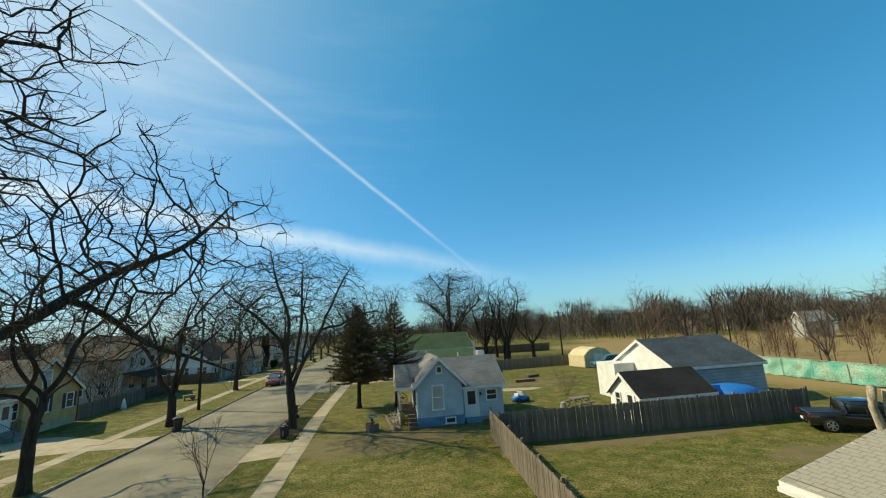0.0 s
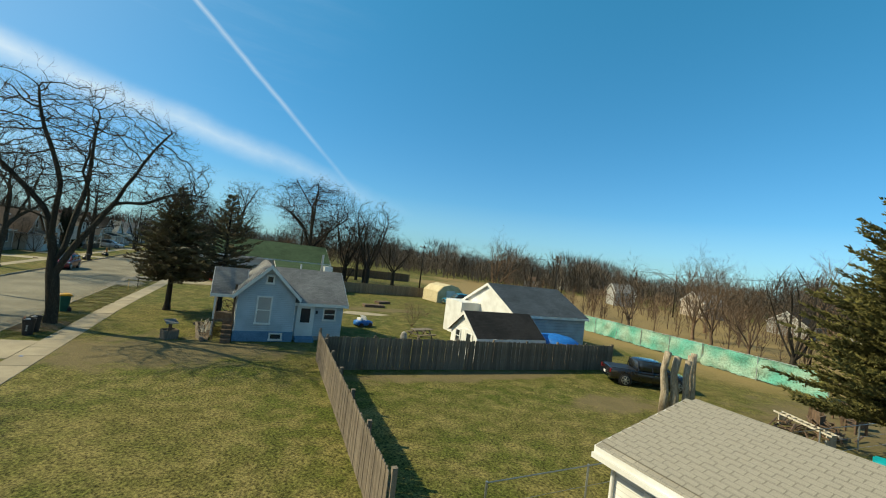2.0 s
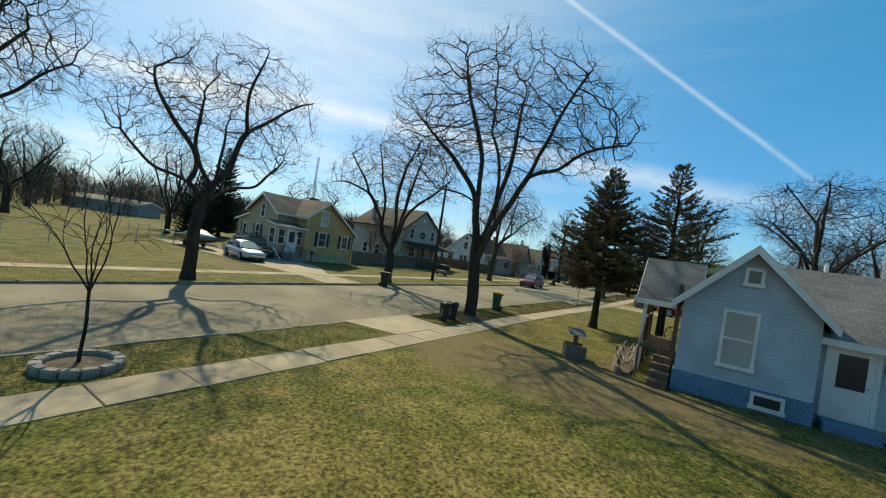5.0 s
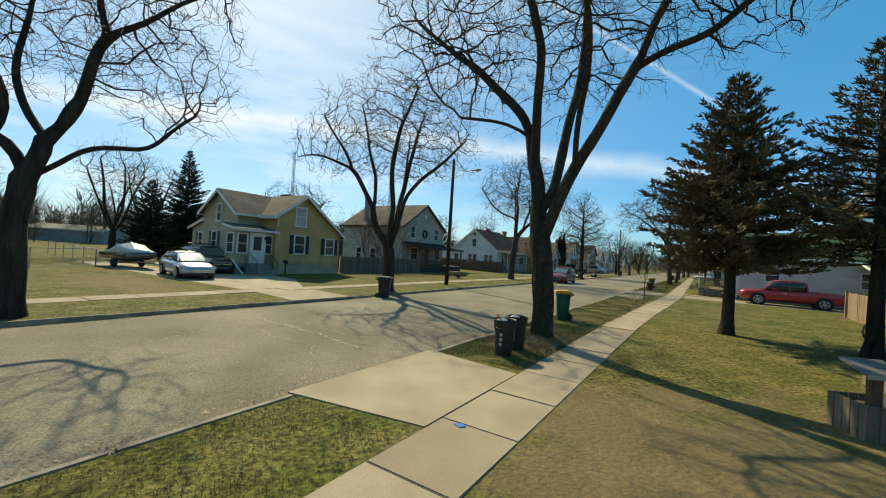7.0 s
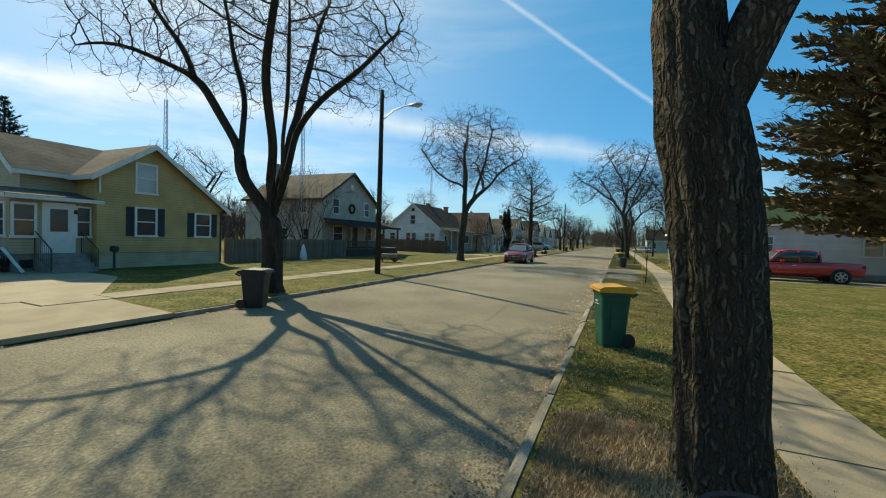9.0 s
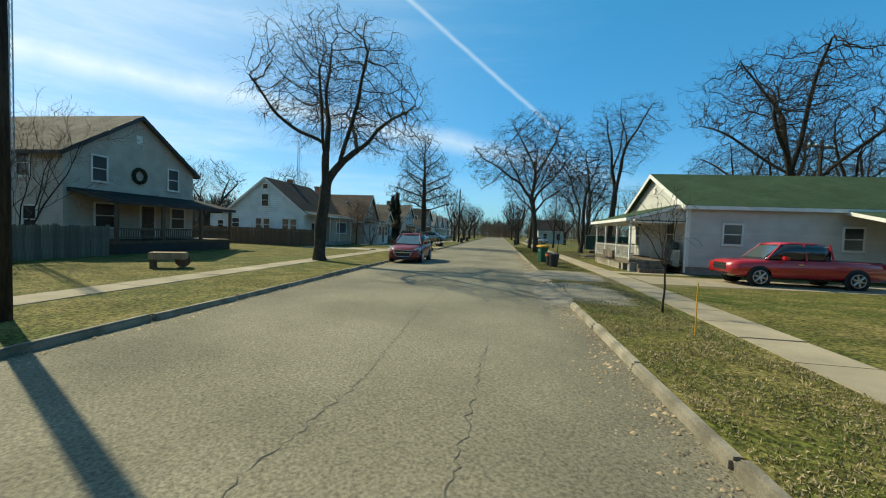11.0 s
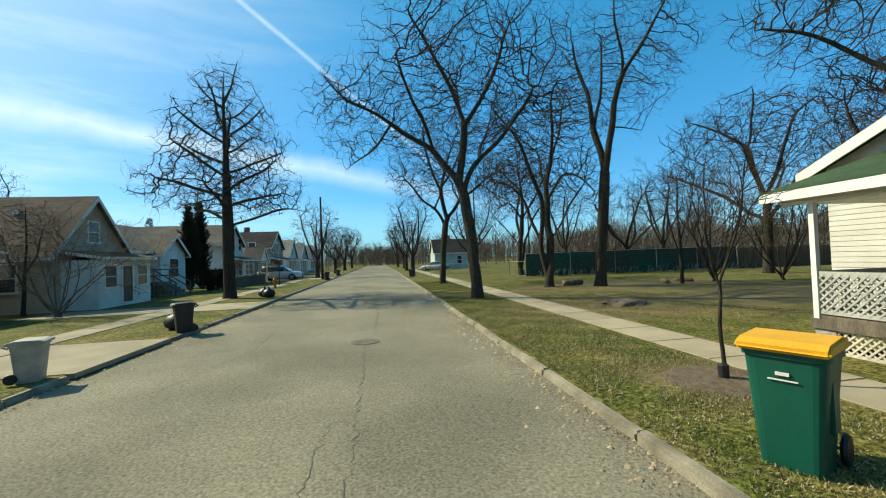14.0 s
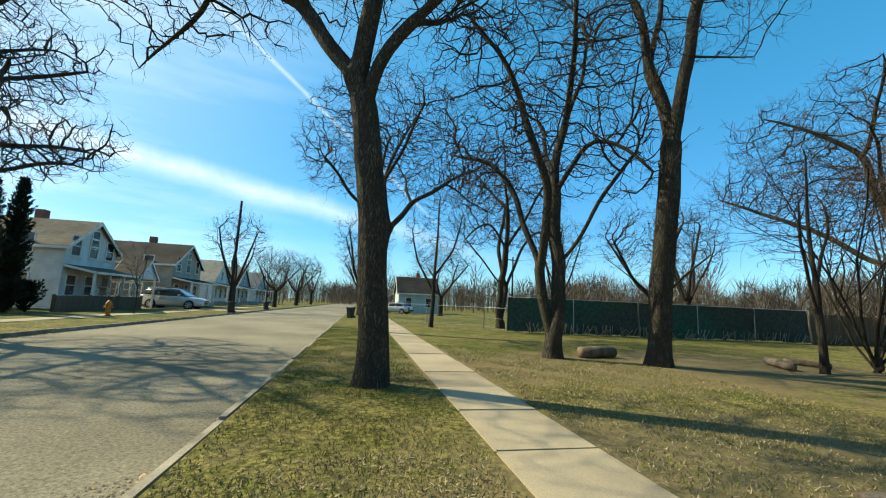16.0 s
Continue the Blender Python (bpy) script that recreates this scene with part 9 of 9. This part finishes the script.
for z in (1.0, 1.3, 1.6, 1.9, 2.2, 2.35):
    g.tube([Vector((1.83 * math.cos(i * 0.3927), 1.83 * math.sin(i * 0.3927), z)) for i in range(17)], [0.025] * 17, 3)
part("net", g, BLUE_BLOCK, T)
K = thing("toy_car", "blue and white plastic toy car on the lawn", "toy car", 24.8, 21.2, 0, 20)
part("body", loft([(-0.75, 0.35, 0.15, 0.5, 0.05), (-0.3, 0.42, 0.12, 0.55, 0.05), (0.4, 0.42, 0.12, 0.52, 0.06), (0.75, 0.32, 0.16, 0.42, 0.08)]), BLUE_TARP, K, smooth=True)
part("windscreen", Geo().extrude([(0.05, -0.36, 0.5), (0.15, -0.36, 0.5), (-0.05, -0.36, 0.9), (-0.12, -0.36, 0.9)], (0, 0.72, 0)), WHITE, K)
part("seat", Geo().box(-0.5, -0.2, -0.3, 0.3, 0.5, 0.72), WHITE, K, bevel=0.04)
for sx in (-0.45, 0.45):
    for sy in (-0.42, 0.42):
        part("wheel", Geo().lathe([(0.05, -0.06), (0.17, -0.06), (0.17, 0.06), (0.05, 0.06)], 16, (sx, sy, 0.17), "y"), BLACK, K)
T2 = thing("picnic_table", "weathered picnic table in the back yard", "table", 28.3, 17.0, 0, 15)
part("tabletop", Geo().box(-0.9, 0.9, -0.38, 0.38, 0.7, 0.75), WOOD_GREY, T2)
for s in (-0.75, 0.75):
    part("bench", Geo().box(-0.9, 0.9, s - 0.13, s + 0.13, 0.41, 0.45), WOOD_GREY, T2)
for sx in (-0.65, 0.65):
    part("leg", Geo().tube([Vector((sx, -0.7, 0)), Vector((sx, -0.15, 0.7))], [0.05, 0.05], 4).tube([Vector((sx, 0.7, 0)), Vector((sx, 0.15, 0.7))], [0.05, 0.05], 4).box(sx - 0.03, sx + 0.03, -0.85, 0.85, 0.33, 0.41), WOOD_GREY, T2)
for i, (x, y, w) in enumerate(((29.5, 33.0, 2.4), (31.8, 36.5, 1.8))):
    solo("raised_bed", Geo().box(-w / 2, w / 2, -0.5, 0.5, -0.02, 0.28), WOOD_BROWN, "low brown raised garden bed", "garden bed", at=(x, y, 0), turn=20 * i, bevel=0.02, group="garden beds")
solo("garden_stone", Geo().lathe([(0.25, -0.02), (0.28, 0.3), (0.2, 0.62), (0.05, 0.72)], 10), STONE, "pale upright garden stone", "stone", at=(26.4, 16.0, 0))
F = thing("garden_flag", "pale blue figure-shaped plastic sheet by the fence", "plastic sheet", -15.6, 37.0, 0)
part("sheet", Geo().lathe([(0.3, -0.02), (0.24, 0.4), (0.15, 0.8), (0.04, 1.15)], 9), WHITE_BLUE, F, smooth=True)
S = thing("yard_barrow", "weathered wooden cart on the front lawn", "cart", -10.3, 40.2, 0, 30)
part("tray", Geo().box(-0.6, 0.6, -0.35, 0.35, 0.35, 0.62), WOOD_TAN, S, bevel=0.02)
part("wheel", Geo().lathe([(0.04, -0.03), (0.28, -0.03), (0.28, 0.03), (0.04, 0.03)], 16, (0.4, 0.38, 0.28), "y"), WOOD_BROWN, S)
part("leg", Geo().box(-0.55, -0.45, -0.3, 0.3, 0, 0.36), WOOD_BROWN, S)
solo("marker_post", Geo().rod((0, 0, -0.05), (0, 0, 1.0), 0.012), CART_YELLOW, "thin yellow marker stake in the verge", "post", at=(6.3, 34.5, 0))

# ---- grass blades and litter on the verges the camera passes ----
def swell(x, y):
    """Height of the low mound at the big tree's foot."""
    return 0.26 * np.exp(-(((x - 5.85) / 0.62) ** 2 + ((y - 18.2) / 0.8) ** 2)) - 0.012


def blades(seed, spots, count, h0, h1, w, lay):
    r_ = np.random.default_rng(seed)
    vs = []
    for x0, x1, y0, y1, share in spots:
        n = int(count * share)
        x, y = r_.uniform(x0, x1, n), r_.uniform(y0, y1, n)
        clump = np.sin(x * 3.1 + np.sin(y * 2.3) * 1.7) + np.sin(y * 3.7 + np.sin(x * 1.9) * 2.1)
        keep = clump + r_.normal(0, 0.9, n) > -0.7
        vs.append(np.stack([x[keep], y[keep]], 1))
    p = np.concatenate(vs)
    n = len(p)
    a, h = r_.uniform(0, 6.283, n), r_.uniform(h0, h1, n)
    lean = r_.uniform(0.2, 1.0, n) * lay
    b = r_.uniform(0, 6.283, n)
    ww = w * r_.uniform(0.6, 1.4, n)
    v = np.zeros((n, 3, 3))
    v[:, 0, 0], v[:, 0, 1] = p[:, 0] - np.cos(a) * ww, p[:, 1] - np.sin(a) * ww
    v[:, 1, 0], v[:, 1, 1] = p[:, 0] + np.cos(a) * ww, p[:, 1] + np.sin(a) * ww
    v[:, 2, 0], v[:, 2, 1] = p[:, 0] + np.cos(b) * lean * h, p[:, 1] + np.sin(b) * lean * h
    v[:, 2, 2] = h * np.sqrt(np.maximum(0.06, 1 - np.minimum(lean, 0.97) ** 2))
    v[:, :, 2] += np.maximum(swell(v[:, :, 0], v[:, :, 1]), 0)
    me = bpy.data.meshes.new("blades")
    me.vertices.add(n * 3)
    me.vertices.foreach_set("co", v.ravel())
    me.loops.add(n * 3)
    me.loops.foreach_set("vertex_index", np.arange(n * 3))
    me.polygons.add(n)
    me.polygons.foreach_set("loop_start", np.arange(0, n * 3, 3))
    me.polygons.foreach_set("loop_total", np.full(n, 3))
    me.update()
    return me


g = Geo()
for i in range(33):
    for j in range(33):
        x, y = 4.68 + 2.0 * i / 32, 16.4 + 3.6 * j / 32
        g.v.append((x, y, float(swell(x, y)) + 0.03 * noise.noise(Vector((x * 5, y * 5, 0))) * (swell(x, y) > 0)))
        if i and j:
            k_ = len(g.v) - 1
            g.f.append((k_, k_ - 1, k_ - 34, k_ - 33))
solo("soil_mound", g, MULCH, "low mound of dark soil and leaves at the tree's foot", "soil", smooth=True)

VERGE = [(4.66, 6.65, -2, 11.2, 0.08), (4.66, 6.7, 15, 22, 0.14), (4.66, 6.9, 22, 43, 0.16), (4.66, 7.3, 47.6, 60, 0.17), (4.66, 7.35, 60, 84, 0.25), (8.7, 14, 60, 76, 0.2)]
ob = new("grass", blades(1, VERGE, 300000, 0.02, 0.055, 0.005, 0.95))
ob.data.materials.append(BLADE)
tagged(ob, "short patchy spring grass on the verges", "grass", kind="stuff")
ob = new("dry_litter", blades(2, [(4.66, 7.0, 15.2, 22.5, 0.1), (4.66, 7.0, 22.5, 43, 0.32), (4.66, 7.3, 47.6, 66, 0.25), (8.6, 14, 60, 74, 0.21)], 105000, 0.02, 0.06, 0.008, 1.5))
ob.data.materials.append(BLADE_DRY)
tagged(ob, "dead straw-coloured grass and leaf litter", "leaf litter", kind="stuff")

ob = new("straw_heap", blades(5, [(4.75, 5.75, 16.9, 19.4, 0.75), (5.7, 6.6, 17.2, 19.2, 0.25)], 46000, 0.03, 0.12, 0.006, 1.35))
ob.data.materials.append(BLADE_DRY)
tagged(ob, "low brown heap of dead straw round the tree's foot", "straw", kind="stuff")


# grit, dead leaves and crumbs of asphalt along the gutters
def crumbs(seed, strips, lift, s0, s1):
    r_ = np.random.default_rng(seed)
    P_ = []
    for x0, x1, y0, y1, n in strips:
        u = r_.beta(1.2, 4.0, n)
        P_.append(np.stack([x0 + (x1 - x0) * u, r_.uniform(y0, y1, n)], 1))
    p = np.concatenate(P_)
    n = len(p)
    s = r_.uniform(s0, s1, n) * (0.5 + r_.random(n) ** 4)
    a = r_.uniform(0, 6.283, n)
    v = np.zeros((n, 4, 3))
    base = -0.122 + 0.03 * np.clip((4.4 - np.abs(p[:, 0] - 0.25)) / 4, 0, 1) + lift
    for k_, (da, q) in enumerate(((0.0, 1.0), (2.2, 0.8), (4.1, 0.9))):
        v[:, k_, 0], v[:, k_, 1], v[:, k_, 2] = p[:, 0] + np.cos(a + da) * s * q, p[:, 1] + np.sin(a + da) * s * q, base
    v[:, 3, 0], v[:, 3, 1], v[:, 3, 2] = p[:, 0], p[:, 1], base + s * 0.7
    f = np.array([[0, 1, 3], [1, 2, 3], [2, 0, 3]])
    idx = (np.arange(n)[:, None, None] * 4 + f[None]).reshape(-1)
    me = bpy.data.meshes.new("crumbs")
    me.vertices.add(n * 4)
    me.vertices.foreach_set("co", v.ravel())
    me.loops.add(n * 9)
    me.loops.foreach_set("vertex_index", idx)
    me.polygons.add(n * 3)
    me.polygons.foreach_set("loop_start", np.arange(0, n * 9, 3))
    me.polygons.foreach_set("loop_total", np.full(n * 3, 3))
    me.update()
    return me


STRIPS = [(4.48, 2.6, 0, 60, 16000), (4.48, 3.0, 8, 26, 9000), (-3.98, -2.6, 0, 90, 9000), (4.48, 3.2, 42, 66, 8000), (-4, 4.4, 5, 70, 2500)]
ob = new("gutter_grit", crumbs(6, STRIPS, 0.0, 0.008, 0.026))
ob.data.materials.append(mat("grit", (0.2, 0.17, 0.13), (0.11, 0.09, 0.07), rough=0.95, scale=1.5, fine=40, bump=0.0, world_space=True))
tagged(ob, "scattered grit and crumbled asphalt along the gutters", "grit", kind="stuff")
ob = new("fallen_leaves", crumbs(7, [(4.5, 3.2, 6, 66, 2600), (-3.98, -3.0, 6, 80, 1800)], 0.004, 0.02, 0.05))
ob.data.materials.append(BLADE_DRY)
tagged(ob, "dry brown leaf scraps caught along the kerbs", "leaf litter", kind="stuff")
